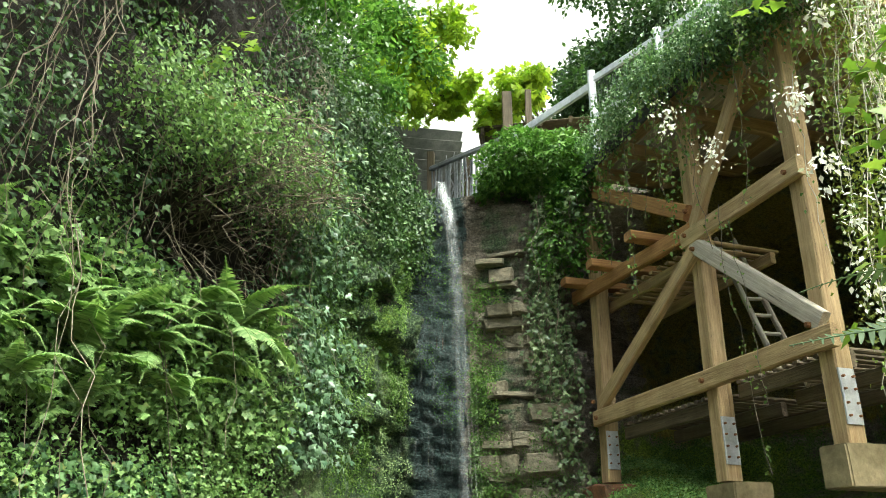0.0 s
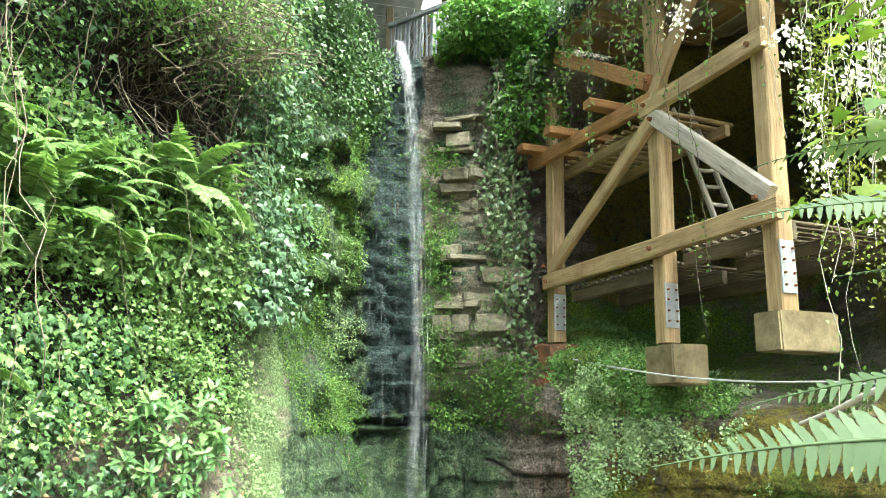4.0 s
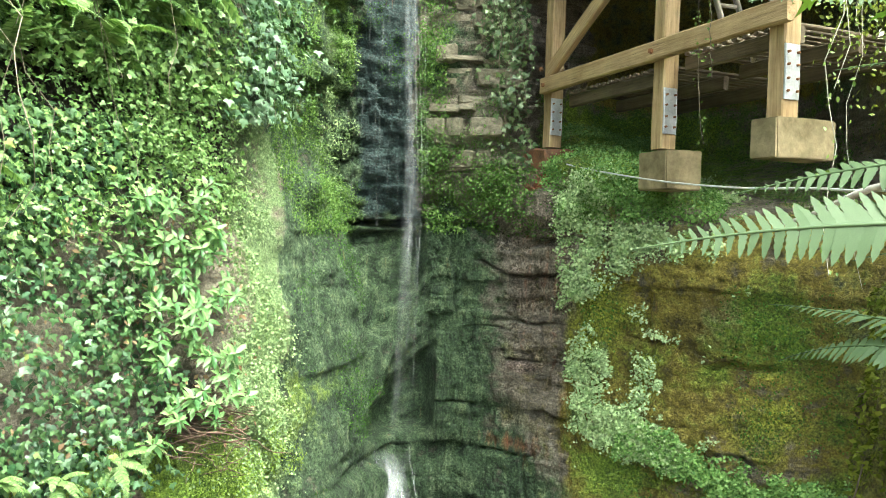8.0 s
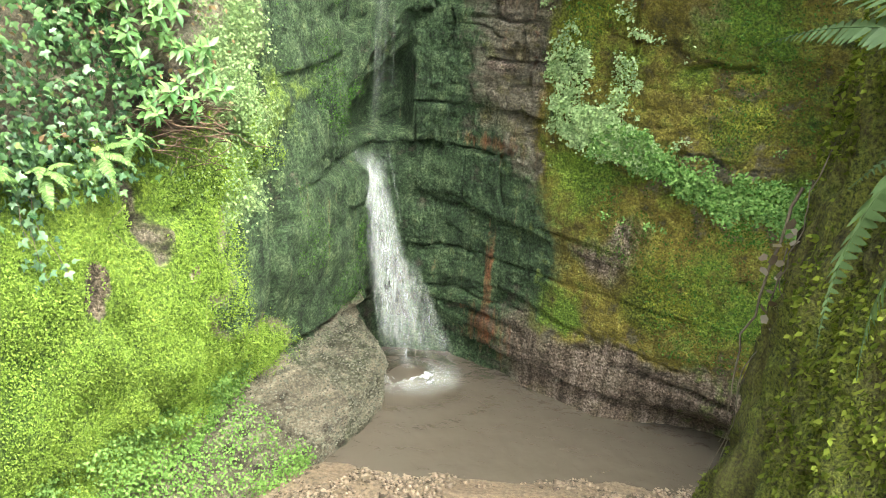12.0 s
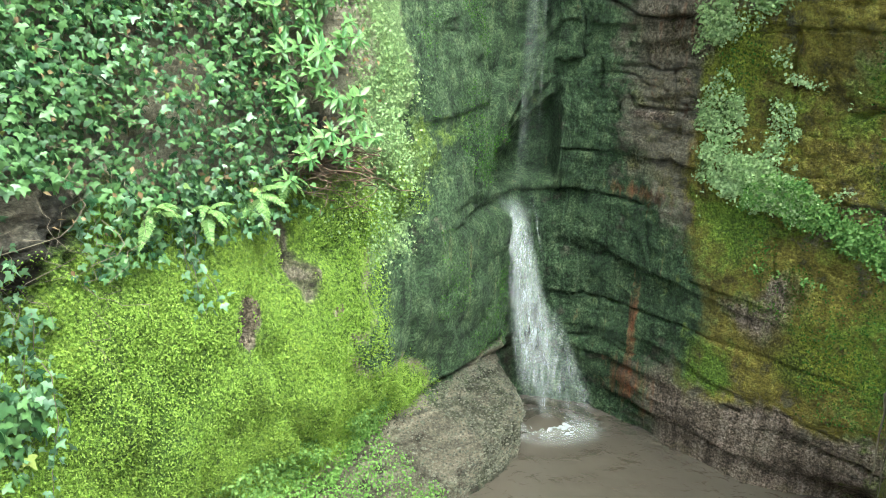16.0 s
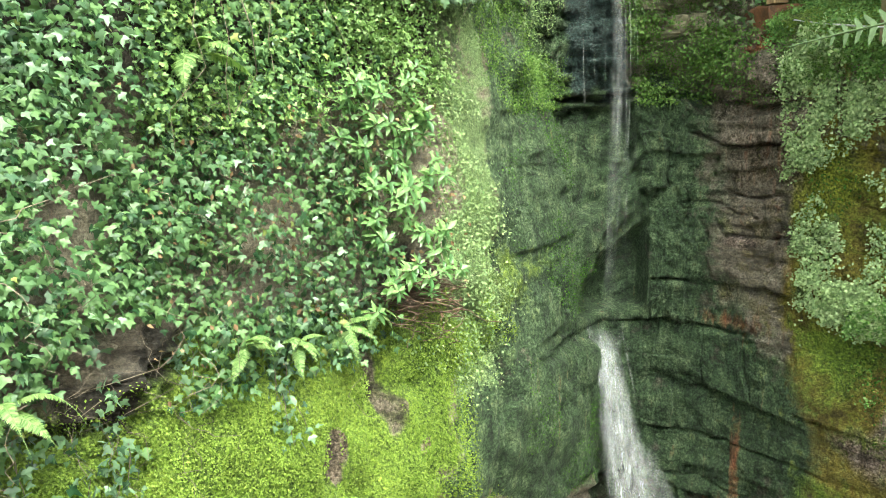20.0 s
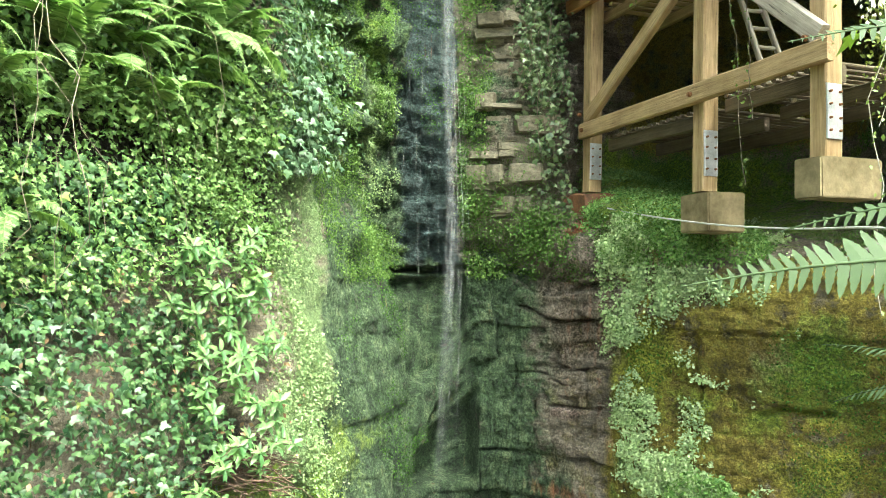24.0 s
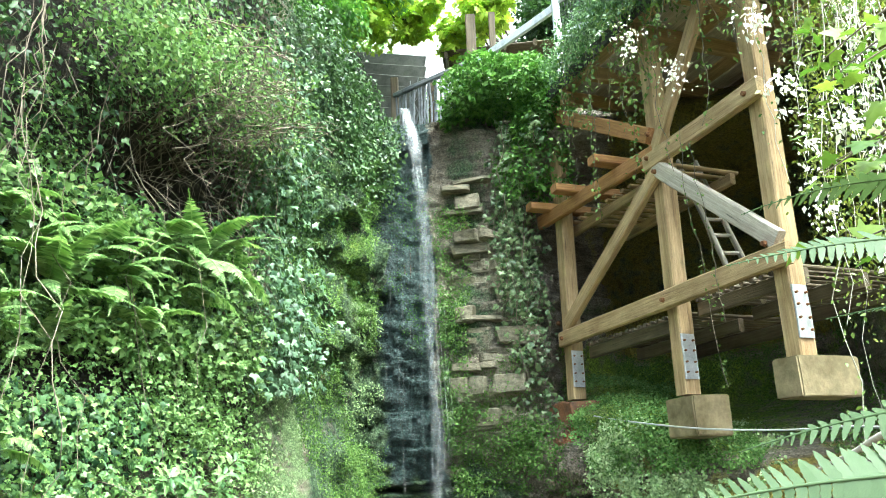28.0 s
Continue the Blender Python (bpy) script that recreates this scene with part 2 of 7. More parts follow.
def cliff_mat():
    m, n, l, b = material("mossy sandstone")
    co = n.new("ShaderNodeTexCoord").outputs["Object"]

    def mask(key):
        a = n.new("ShaderNodeAttribute")
        a.attribute_name = key
        return a.outputs["Fac"]

    big, mid, fine = noise_tex(n, l, 0.8, 5, 0.6, co, 0.3), noise_tex(n, l, 5, 6, 0.65, co), noise_tex(n, l, 38, 5, 0.7, co)
    grit = noise_tex(n, l, 150, 3, 0.7, co)

    def crisp(tex, lo=0.36, hi=0.64):
        r = n.new("ShaderNodeMapRange")
        r.inputs[1].default_value, r.inputs[2].default_value = lo, hi
        l.new(tex.outputs[0], r.inputs[0])
        return r.outputs[0]
    mp = n.new("ShaderNodeMapping")
    mp.inputs["Scale"].default_value = (1, 1, 9)
    l.new(co, mp.inputs[0])
    beds = noise_tex(n, l, 1.6, 6, 0.7, mp.outputs[0])
    drip_map = n.new("ShaderNodeMapping")
    drip_map.inputs["Scale"].default_value = (9, 9, 0.5)
    l.new(co, drip_map.inputs[0])
    drips = noise_tex(n, l, 1.2, 5, 0.6, drip_map.outputs[0])
    rock = ramp(n, [(0.36, (0.08, 0.07, 0.05)), (0.5, (0.30, 0.255, 0.19)), (0.64, (0.54, 0.47, 0.37))])
    l.new(calc(n, l, "ADD", calc(n, l, "MULTIPLY", beds.outputs[0], 0.6), calc(n, l, "MULTIPLY", mid.outputs[0], 0.4)), rock.inputs[0])
    col = rock.outputs[0]

    def edge(key, width=0.35, tex=mid, lift=0.0):
        """A mask with a ragged edge."""
        v = calc(n, l, "ADD", mask(key), calc(n, l, "MULTIPLY", calc(n, l, "SUBTRACT", tex.outputs[0], 0.5), 1.6))
        r = n.new("ShaderNodeMapRange")
        r.inputs[1].default_value, r.inputs[2].default_value = 0.5 - width / 2 + lift, 0.5 + width / 2 + lift
        l.new(v, r.inputs[0])
        return r.outputs[0]

    ochre = ramp(n, [(0.36, (0.12, 0.10, 0.016)), (0.52, (0.31, 0.255, 0.042)), (0.66, (0.53, 0.45, 0.10))])
    l.new(mid.outputs[0], ochre.inputs[0])
    col = mixed(n, l, edge("ochre", 0.35), col, ochre.outputs[0])
    wet = ramp(n, [(0.36, (0.012, 0.026, 0.024)), (0.52, (0.038, 0.072, 0.066)), (0.68, (0.10, 0.16, 0.145))])
    l.new(calc(n, l, "ADD", calc(n, l, "MULTIPLY", beds.outputs[0], 0.5), calc(n, l, "MULTIPLY", fine.outputs[0], 0.5)), wet.inputs[0])
    wet_f = edge("wet", 0.28)
    col = mixed(n, l, wet_f, col, wet.outputs[0])
    algae = ramp(n, [(0.40, (0.018, 0.036, 0.016)), (0.51, (0.066, 0.120, 0.050)), (0.62, (0.18, 0.25, 0.12))])
    l.new(calc(n, l, "ADD", calc(n, l, "MULTIPLY", fine.outputs[0], 0.3), calc(n, l, "ADD", calc(n, l, "MULTIPLY", mid.outputs[0], 0.4), calc(n, l, "MULTIPLY", drips.outputs[0], 0.3))), algae.inputs[0])
    col = mixed(n, l, edge("algae", 0.4), col, algae.outputs[0])
    pink = ramp(n, [(0.40, (0.07, 0.052, 0.036)), (0.51, (0.23, 0.17, 0.13)), (0.63, (0.46, 0.37, 0.31))])
    l.new(calc(n, l, "ADD", calc(n, l, "MULTIPLY", fine.outputs[0], 0.5), calc(n, l, "MULTIPLY", drips.outputs[0], 0.5)), pink.inputs[0])
    col = mixed(n, l, edge("pink", 0.4), col, pink.outputs[0])
    rust = ramp(n, [(0.3, (0.16, 0.05, 0.022)), (0.7, (0.40, 0.15, 0.065))])
    l.new(drips.outputs[0], rust.inputs[0])
    col = mixed(n, l, edge("rust", 0.5, drips), col, rust.outputs[0])
    moss = ramp(n, [(0.36, (0.07, 0.14, 0.012)), (0.52, (0.19, 0.30, 0.03)), (0.66, (0.34, 0.45, 0.06))])
    l.new(calc(n, l, "ADD", calc(n, l, "MULTIPLY", fine.outputs[0], 0.5), calc(n, l, "MULTIPLY", big.outputs[0], 0.5)), moss.inputs[0])
    moss_f = edge("moss", 0.4)
    col = mixed(n, l, moss_f, col, moss.outputs[0])
    gold = ramp(n, [(0.40, (0.10, 0.13, 0.008)), (0.60, (0.40, 0.42, 0.045))])
    l.new(calc(n, l, "ADD", calc(n, l, "MULTIPLY", fine.outputs[0], 0.5), calc(n, l, "MULTIPLY", big.outputs[0], 0.5)), gold.inputs[0])
    col = mixed(n, l, edge("gold", 0.5), col, gold.outputs[0])
    pale = ramp(n, [(0.40, (0.10, 0.18, 0.055)), (0.60, (0.32, 0.43, 0.19))])
    l.new(grit.outputs[0], pale.inputs[0])
    pale_f = edge("pale", 0.3)
    col = mixed(n, l, pale_f, col, pale.outputs[0])
    # near-black brown: bare soil, and painted shade in two hollows
    earth_shade = ramp(n, [(0.3, (0.012, 0.010, 0.007)), (0.7, (0.05, 0.04, 0.026))])
    l.new(mid.outputs[0], earth_shade.inputs[0])
    col = mixed(n, l, edge("earth_shade", 0.5), col, earth_shade.outputs[0])
    speck = noise_tex(n, l, 70, 3, 0.75, co)
    crack_map = n.new("ShaderNodeMapping")
    crack_map.inputs["Scale"].default_value = (0.3, 0.3, 1.6)
    bent = mixed(n, l, 0.10, co, noise_tex(n, l, 1.7, 4, 0.6, co).outputs[1], "ADD")
    l.new(bent, crack_map.inputs[0])
    vor = n.new("ShaderNodeTexVoronoi")
    vor.feature = "DISTANCE_TO_EDGE"
    vor.inputs["Scale"].default_value = 1.3
    l.new(crack_map.outputs[0], vor.inputs["Vector"])
    line = n.new("ShaderNodeMapRange")
    line.inputs[1].default_value, line.inputs[2].default_value = 0.0, 0.022
    l.new(calc(n, l, "ADD", vor.outputs[0], calc(n, l, "MULTIPLY", big.outputs[0], 0.02)), line.inputs[0])
    bare = calc(n, l, "SUBTRACT", 1.0, calc(n, l, "MAXIMUM", moss_f, pale_f), True)
    fissure = calc(n, l, "MULTIPLY", calc(n, l, "SUBTRACT", 1.0, line.outputs[0]), bare)
    col = mixed(n, l, calc(n, l, "MULTIPLY", fissure, 0.15), col, (0.01, 0.01, 0.008))
    col = mixed(n, l, 0.12, col, crisp(grit), "OVERLAY")
    col = mixed(n, l, 0.22, col, crisp(speck, 0.33, 0.67), "OVERLAY")
    col = mixed(n, l, 0.42, col, crisp(fine, 0.36, 0.64), "OVERLAY")
    l.new(col, b.inputs["Base Color"])
    rg = calc(n, l, "SUBTRACT", 0.88, calc(n, l, "MULTIPLY", wet_f, 0.22))
    l.new(rg, b.inputs["Roughness"])
    hh = calc(n, l, "ADD", calc(n, l, "MULTIPLY", mid.outputs[0], 0.8), calc(n, l, "ADD", calc(n, l, "MULTIPLY", fine.outputs[0], 1.1), calc(n, l, "MULTIPLY", grit.outputs[0], 0.2)))
    hh = calc(n, l, "SUBTRACT", calc(n, l, "ADD", hh, calc(n, l, "MULTIPLY", speck.outputs[0], 0.6)), calc(n, l, "MULTIPLY", fissure, 0.15))
    bump(n, l, b, hh, 1.0, 0.085)
    return m


CLIFF = cliff_mat()

# ---- the chine: one sheet of cliff, folded round the pool, running out over the hilltop ----
LOW = np.array([(-4.6, -4.0), (-3.9, -1.0), (-3.4, 1.6), (-2.8, 3.8), (-1.8, 6.2), (-0.95, 8.0), (-0.55, 8.8), (-0.05, 8.95), (0.6, 8.7),
                (1.5, 8.0), (2.3, 7.45), (3.1, 6.9), (3.9, 6.0), (4.6, 4.6), (4.9, 2.5), (5.0, 0.0), (4.6, -4.0)])
HIGH = np.array([(-5.0, -4.0), (-4.3, -1.0), (-3.7, 1.6), (-2.95, 3.9), (-2.15, 6.3), (-1.45, 8.2), (-1.05, 8.95), (-0.35, 9.2), (0.45, 9.1),
                 (1.3, 9.9), (2.6, 10.8), (4.4, 9.4), (3.8, 6.5), (4.45, 4.8), (5.0, 2.5), (5.1, 0.0), (4.8, -4.0)])
BRINK = np.array([7.0, 8.5, 10.2, 10.7, 10.6, 10.2, 9.7, 9.62, 9.65, 9.5, 9.5, 9.5, 9.6, 8.5, 5.5, 5.0, 4.8])
BACK_SLOPE = np.array([0.25, 0.4, 0.55, 0.6, 0.55, 0.4, 0.10, 0.04, 0.10, 0.15, 0.2, 0.3, 0.35, 0.2, 0.1, 0.08, 0.05])
BEDS = (0.72, 2.66, 4.1, 5.05, 7.2)


def along(table, q):
    """Catmull-Rom through a table of control values at q."""
    table = np.asarray(table, float)
    q = np.clip(q, 0, len(table) - 1.0001)
    i = np.floor(q).astype(int)
    f = (q - i)
    f = f.reshape(f.shape + (1,) * (table.ndim - 1))
    p0, p1, p2, p3 = (table[np.clip(i + k, 0, len(table) - 1)] for k in (-1, 0, 1, 2))
    return 0.5 * (2 * p1 + (p2 - p0) * f + (2 * p0 - 5 * p1 + 4 * p2 - p3) * f ** 2 + (3 * p1 - p0 - 3 * p2 + p3) * f ** 3)


def bell(x, centre, width):
    return np.exp(-((x - centre) / width) ** 2)


def plan(q, z):
    ledge = smooth(7.9, 8.6, q)
    zl = z - 0.42 * bell(q, 9.4, 0.5)
    w = (1 - ledge) * smooth(3.6, 6.4, z) + ledge * smooth(5.15, 6.15, zl) * (1 - 0.75 * smooth(8.0, 9.3, z))
    return along(LOW, q) * (1 - w)[..., None] + along(HIGH, q) * w[..., None]


LAYERS = np.array([-1.0, 0.35, 0.98, 1.5, 2.05, 2.72, 3.2, 3.72, 4.12, 4.62, 5.08, 5.62, 6.2, 20.0])


def coursed(q, z):
    """Relief of the jointed sandstone: blocks that lean out over the bed below, open joints between."""
    zero = 0 * q
    zw = z + 0.10 * fbm(q * 0.9, zero, z * 0.4, 3, 81) + 0.02 * vnoise(q * 6, zero, z * 6, 82)
    k = (np.searchsorted(LAYERS, zw) - 1).clip(0, len(LAYERS) - 2)
    lo, hi = LAYERS[k], LAYERS[k + 1]
    none = np.zeros_like(k)
    wide = 0.45 + 0.7 * hash3(k, none, none, 83)
    sw = (q + 0.10 * fbm(q * 1.3, zero, z * 1.6, 3, 84) + 3 * hash3(k, none + 1, none, 83)) / wide
    c = np.floor(sw).astype(np.int64)
    up, across = (zw - lo) / (hi - lo).clip(0.1, 1.2), sw - c
    own = hash3(k, c, none, 85)
    d = 0.10 * (own - 0.5) + 0.035 * (0.5 - up) * own + 0.09 * (across - 0.5) * (hash3(k, c, none + 1, 85) - 0.5)
    broken = vnoise(q * 2.3, zero, z * 2.3, 86)
    d = d - 0.10 * np.exp(-((hi - zw) / 0.030) ** 2) * smooth(0.05, 0.35, broken + 0.5 * (own - 0.5))
    d = d - 0.07 * np.exp(-(np.minimum(across, 1 - across) * wide / 0.016) ** 2) * smooth(0.05, 0.35, vnoise(q * 2.3 + 9, zero, z * 2.3, 87))
    hair = np.abs(fbm(q * 1.1, zero, z * 2.2, 4, 88))
    return d - 0.045 * np.exp(-(hair / 0.016) ** 2) * smooth(0.0, 0.3, broken)


def cliff_at(q, z, rough=True):
    """Point on the cliff and the level way into the chine there."""
    q, z = np.broadcast_arrays(np.asarray(q, float), np.asarray(z, float))
    p, e = plan(q, z), plan(q + 0.02, z) - plan(q - 0.02, z)
    e /= np.linalg.norm(e, axis=-1)[..., None] + 1e-9
    inward = np.stack([e[..., 1], -e[..., 0]], -1)
    x, y = p[..., 0], p[..., 1]
    face = smooth(4.6, 6.2, q) * (1 - smooth(9.0, 9.8, q)) * smooth(4.6, 5.3, z)
    cushions = smooth(4.5, 5.0, q) * (1 - smooth(5.7, 6.1, q)) * smooth(4.8, 5.6, z)
    slab = smooth(4.0, 5.0, q) * (1 - smooth(12, 13, q)) * (1 - smooth(4.9, 5.2, z))
    d = 0.20 * fbm(x * 0.45, y * 0.45, z * 0.45, 3, 3) * (1 - 0.5 * slab)
    # beds of rock with stepped fronts, broken by upright joints
    col = np.floor((x * 0.8 + y * 0.6) * 2.3 + 0.5 * vnoise(x, y, z * 1.3, 8)).astype(np.int64)
    h = z * 5.2 + 1.1 * fbm(x * 0.7, y * 0.7, z * 0.5, 3, 9) + 0.8 * hash3(col, 0 * col, 0 * col, 6)
    k = np.floor(h).astype(np.int64)
    fine_h = z * 13 + 1.5 * fbm(x, y, z * 0.6, 3, 10)
    fk = np.floor(fine_h).astype(np.int64)
    step = hash3(k, col, 0 * k, 7) - 0.5
    thin = hash3(fk, np.floor(x * 5 + y * 4 + hash3(fk, 0 * fk, 0 * fk, 4) * 2).astype(np.int64), 0 * fk, 12) - 0.5
    bold = 0.35 + 0.65 * smooth(-0.3, 0.3, vnoise(x * 0.9, y * 0.9, z * 0.9, 13))
    d = d + face * bold * (1 - 0.3 * bell(q, 6.4, 0.5)) * (0.20 * step + 0.06 * ((h - k) - 0.5) + 0.10 * thin)
    d = d + (1 - face) * (0.07 * smooth(6.5, 7.0, q) * (1 - smooth(8.5, 8.9, q)) * bold + 0.02 * smooth(8.5, 9.0, q)) * step
    for b in BEDS:
        wav = b + 0.15 * vnoise(x * 0.9, y * 0.9, b, 21) + 0.05 * vnoise(x * 3.1, y * 3.1, b, 22) + 0
        cut = np.where(z < wav, np.exp(-(wav - z) / 0.07), 0) * smooth(4.2, 5.2, q) * (1 - smooth(11.5, 12.5, q))
        d = d - cut * ((0.10 if b != 2.66 else 0.06) if b != 5.05 else 0.22 * face.clip(0.2) + 0.12 * bell(q, 6.8, 0.8)) * smooth(-0.55 if b in (0.72, 2.66, 5.05) else 0.0, 0.35, vnoise(x * 1.7, y * 1.7, b, 33)) * (bell(q, 8.6, 0.7) if b == 4.1 else 1)
    crack = np.abs(fbm(x * 0.6, y * 0.6, z * 3.0, 3, 41)) + 0.10 * (vnoise(x * 0.8, y * 0.8, z * 0.8, 43) > 0.1)
    d = d - 0.03 * np.exp(-(crack / 0.02) ** 2) * slab
    d = d + 0.34 * cushions * np.maximum(0, fbm(x * 1.9, y * 1.9, z * 2.6, 2, 45)) ** 0.8
    d = d + 0.12 * smooth(2.6, 3.0, q) * (1 - smooth(4.3, 4.8, q)) * smooth(0.8, 1.2, z) * (1 - smooth(3.4, 4.0, z)) * (fbm(x * 2.4, y * 2.4, z * 1.4, 3, 47) - 0.8 * np.exp(-(fbm(x * 1.5, y * 1.5, z * 0.5, 2, 48) / 0.07) ** 2))
    d = d - 0.07 * smooth(0.2, 0.7, bell(q, 3.74 + 0.05 * (3 - z), 0.045) * bell(z, 2.95, 0.55)) - 0.06 * smooth(0.2, 0.7, bell(q, 3.54, 0.035) * bell(z, 2.5, 0.3))
    # jointed rock either side of the fall, longer beds on the wall past it
    jointed = smooth(6.75, 7.0, q) * (1 - smooth(8.65, 8.8, q)) * (1 - smooth(5.5, 5.8, z)) + 0.4 * smooth(4.45, 4.7, q) * (1 - smooth(5.4, 5.5, q)) * (1 - smooth(4.9, 5.3, z))
    jointed = jointed * (0.55 + 0.45 * smooth(2.4, 2.8, z))
    d = d + jointed * coursed(q, z) + 0.45 * smooth(8.65, 8.9, q) * (1 - smooth(11.6, 12.0, q)) * (1 - smooth(4.6, 5.2, z)) * 0.75 * coursed(q * 0.55 + 3, z + 0.04 * (q - 9))
    # mossy ledges that jut out beside the dark band
    jut = smooth(4.5, 4.8, q) * (1 - smooth(5.75, 6.0, q)) * smooth(5.9, 6.5, z) * (1 - smooth(8.6, 9.2, z))
    hh = z * 2.3 + 1.2 * fbm(q * 1.4, 0 * q, z * 0.8, 3, 89)
    fr = hh - np.floor(hh)
    d = d + jut * (0.10 + 0.22 * hash3(np.floor(hh).astype(np.int64), np.floor(q * 2.6 + 0.6 * vnoise(q * 2, z, 0, 90)).astype(np.int64), np.zeros(q.shape, np.int64), 91)) * (smooth(0.0, 0.10, fr) * (1 - fr) ** 0.8 - 0.3)
    d = d + 0.22 * bell(q, 2.93, 0.22) * bell(z, 3.45, 0.40) * (1 - 1.6 * np.abs(fbm(x * 2.2, y * 2.2, z * 5.5, 4, 98)))
    d = d - 0.10 * np.exp(-((z - 3.88 - 0.06 * vnoise(q * 5, 0, 0, 99)) / 0.03) ** 2) * smooth(0.3, 0.6, bell(q, 10.5, 0.36)) - 0.06 * np.exp(-((q - 9.62 - 0.06 * vnoise(z * 4, 0, 0, 99)) / 0.02) ** 2) * smooth(0.3, 0.6, bell(z, 4.2, 0.4))
    # slot under the dark band, the hollow behind the fall with its slanting shelves
    d = d - 0.24 * np.exp(-((z - 5.10 - 0.02 * vnoise(q * 4, 0, 0, 92)) / 0.028) ** 2) * smooth(5.50, 5.58, q) * (1 - smooth(6.72, 6.8, q))
    hollow = smooth(5.40, 5.50, q) * (1 - smooth(6.7, 7.0, q)) * smooth(2.72, 2.86, z) * (1 - smooth(4.98, 5.06, z))
    shelf = z - 3.62 - 0.62 * (q - 5.5) + 0.10 * vnoise(q * 5, 0 * q, z * 3, 93)
    shale = z - 3.02 - 0.55 * (q - 5.5) + 0.05 * vnoise(q * 6, 0 * q, z * 3, 94)
    d = d - hollow * (0.26 - 0.24 * smooth(0.06, -0.04, shelf) * smooth(-0.9, -0.3, shelf) + 0.10 * smooth(0.03, -0.03, shale) + 0.05 * vnoise((z - 0.62 * q) * 9, q * 2, 0 * q, 95))
    d = d - 0.15 * np.exp(-((z - 0.66 - 0.27 * (q - 4.0) - 0.04 * vnoise(q * 3, 0, 0, 96)) / 0.026) ** 2) * smooth(3.85, 4.05, q) * (1 - smooth(5.25, 5.45, q))
    if rough:
        d = d + 0.012 * jointed * (1 - 2 * np.abs(fbm(q * 9, 0 * q, z * 9, 3, 97)))
        d = d + 0.03 * face * fbm(x * 7, y * 7, z * 9, 3, 55)
        d = d + (0.045 - 0.022 * smooth(8, 9, q) * slab) * fbm(x * 3, y * 3, z * 3, 3, 51) + 0.014 * fbm(x * 13, y * 13, z * 13, 2, 61)
    # the apron under the moss bank, the hollow behind the plunge, the undercut by the pool
    apron = smooth(3.2, 4.3, q) * (1 - smooth(4.9, 5.9, q)) * (1 - smooth(0.25, 0.70, z - 0.22 * (q - 4.1)))
    d = d + 0.75 * apron
    d = d + 0.22 * bell(q, 4.3, 0.9) * bell(z, 2.0, 1.0)
    d = d + 0.20 * bell(q, 5.6, 0.55) * (1 - smooth(2.45, 2.6, z)) * smooth(0.8, 0.95, z)
    d = d - 0.45 * smooth(9.5, 11.0, q) * np.exp(-((z - 0.05) / 0.28) ** 2) * (1 - smooth(12.5, 13.5, q))
    d = d + 0.25 * bell(q, 10.2, 1.2) * bell(z, 4.9, 0.7)
    d = d - 0.12 * bell(q, 3.4, 0.7) * bell(z, 6.9, 0.8)
    d = d + 0.28 * bell(q, 9.15, 0.32) * bell(z, 5.72, 0.28)
    d = d - 0.55 * smooth(10.7, 11.3, q) * (1 - smooth(12.0, 12.6, q)) * bell(z, 2.7, 1.0)
    # dark hollow under the creeper ledge
    d = d - 0.7 * bell(q, 3.80, 0.30) * bell(z, 7.55, 0.40) - 0.5 * bell(q, 3.5, 0.2) * bell(z, 9.1, 0.35)
    brink = along(BRINK, q)
    d = d - 0.5 * smooth(brink - 0.5, brink + 0.02, z) ** 2 * (1 - 0.75 * bell(q, 7.0, 1.2))
    pos = np.stack([x + inward[..., 0] * d, y + inward[..., 1] * d, z + 0 * x], -1)
    return pos, inward


def blob(p, x, y, z, r, rz=None):
    return np.exp(-(((p[..., 0] - x) ** 2 + (p[..., 1] - y) ** 2) / r ** 2 + (p[..., 2] - z) ** 2 / (rz or r) ** 2))


def moss_rim(z):
    """How far round the bank the bright moss reaches."""
    return 4.08 + 0.40 * smooth(1.9, 0.9, z) + 0.25 * smooth(2.75, 2.95, z)


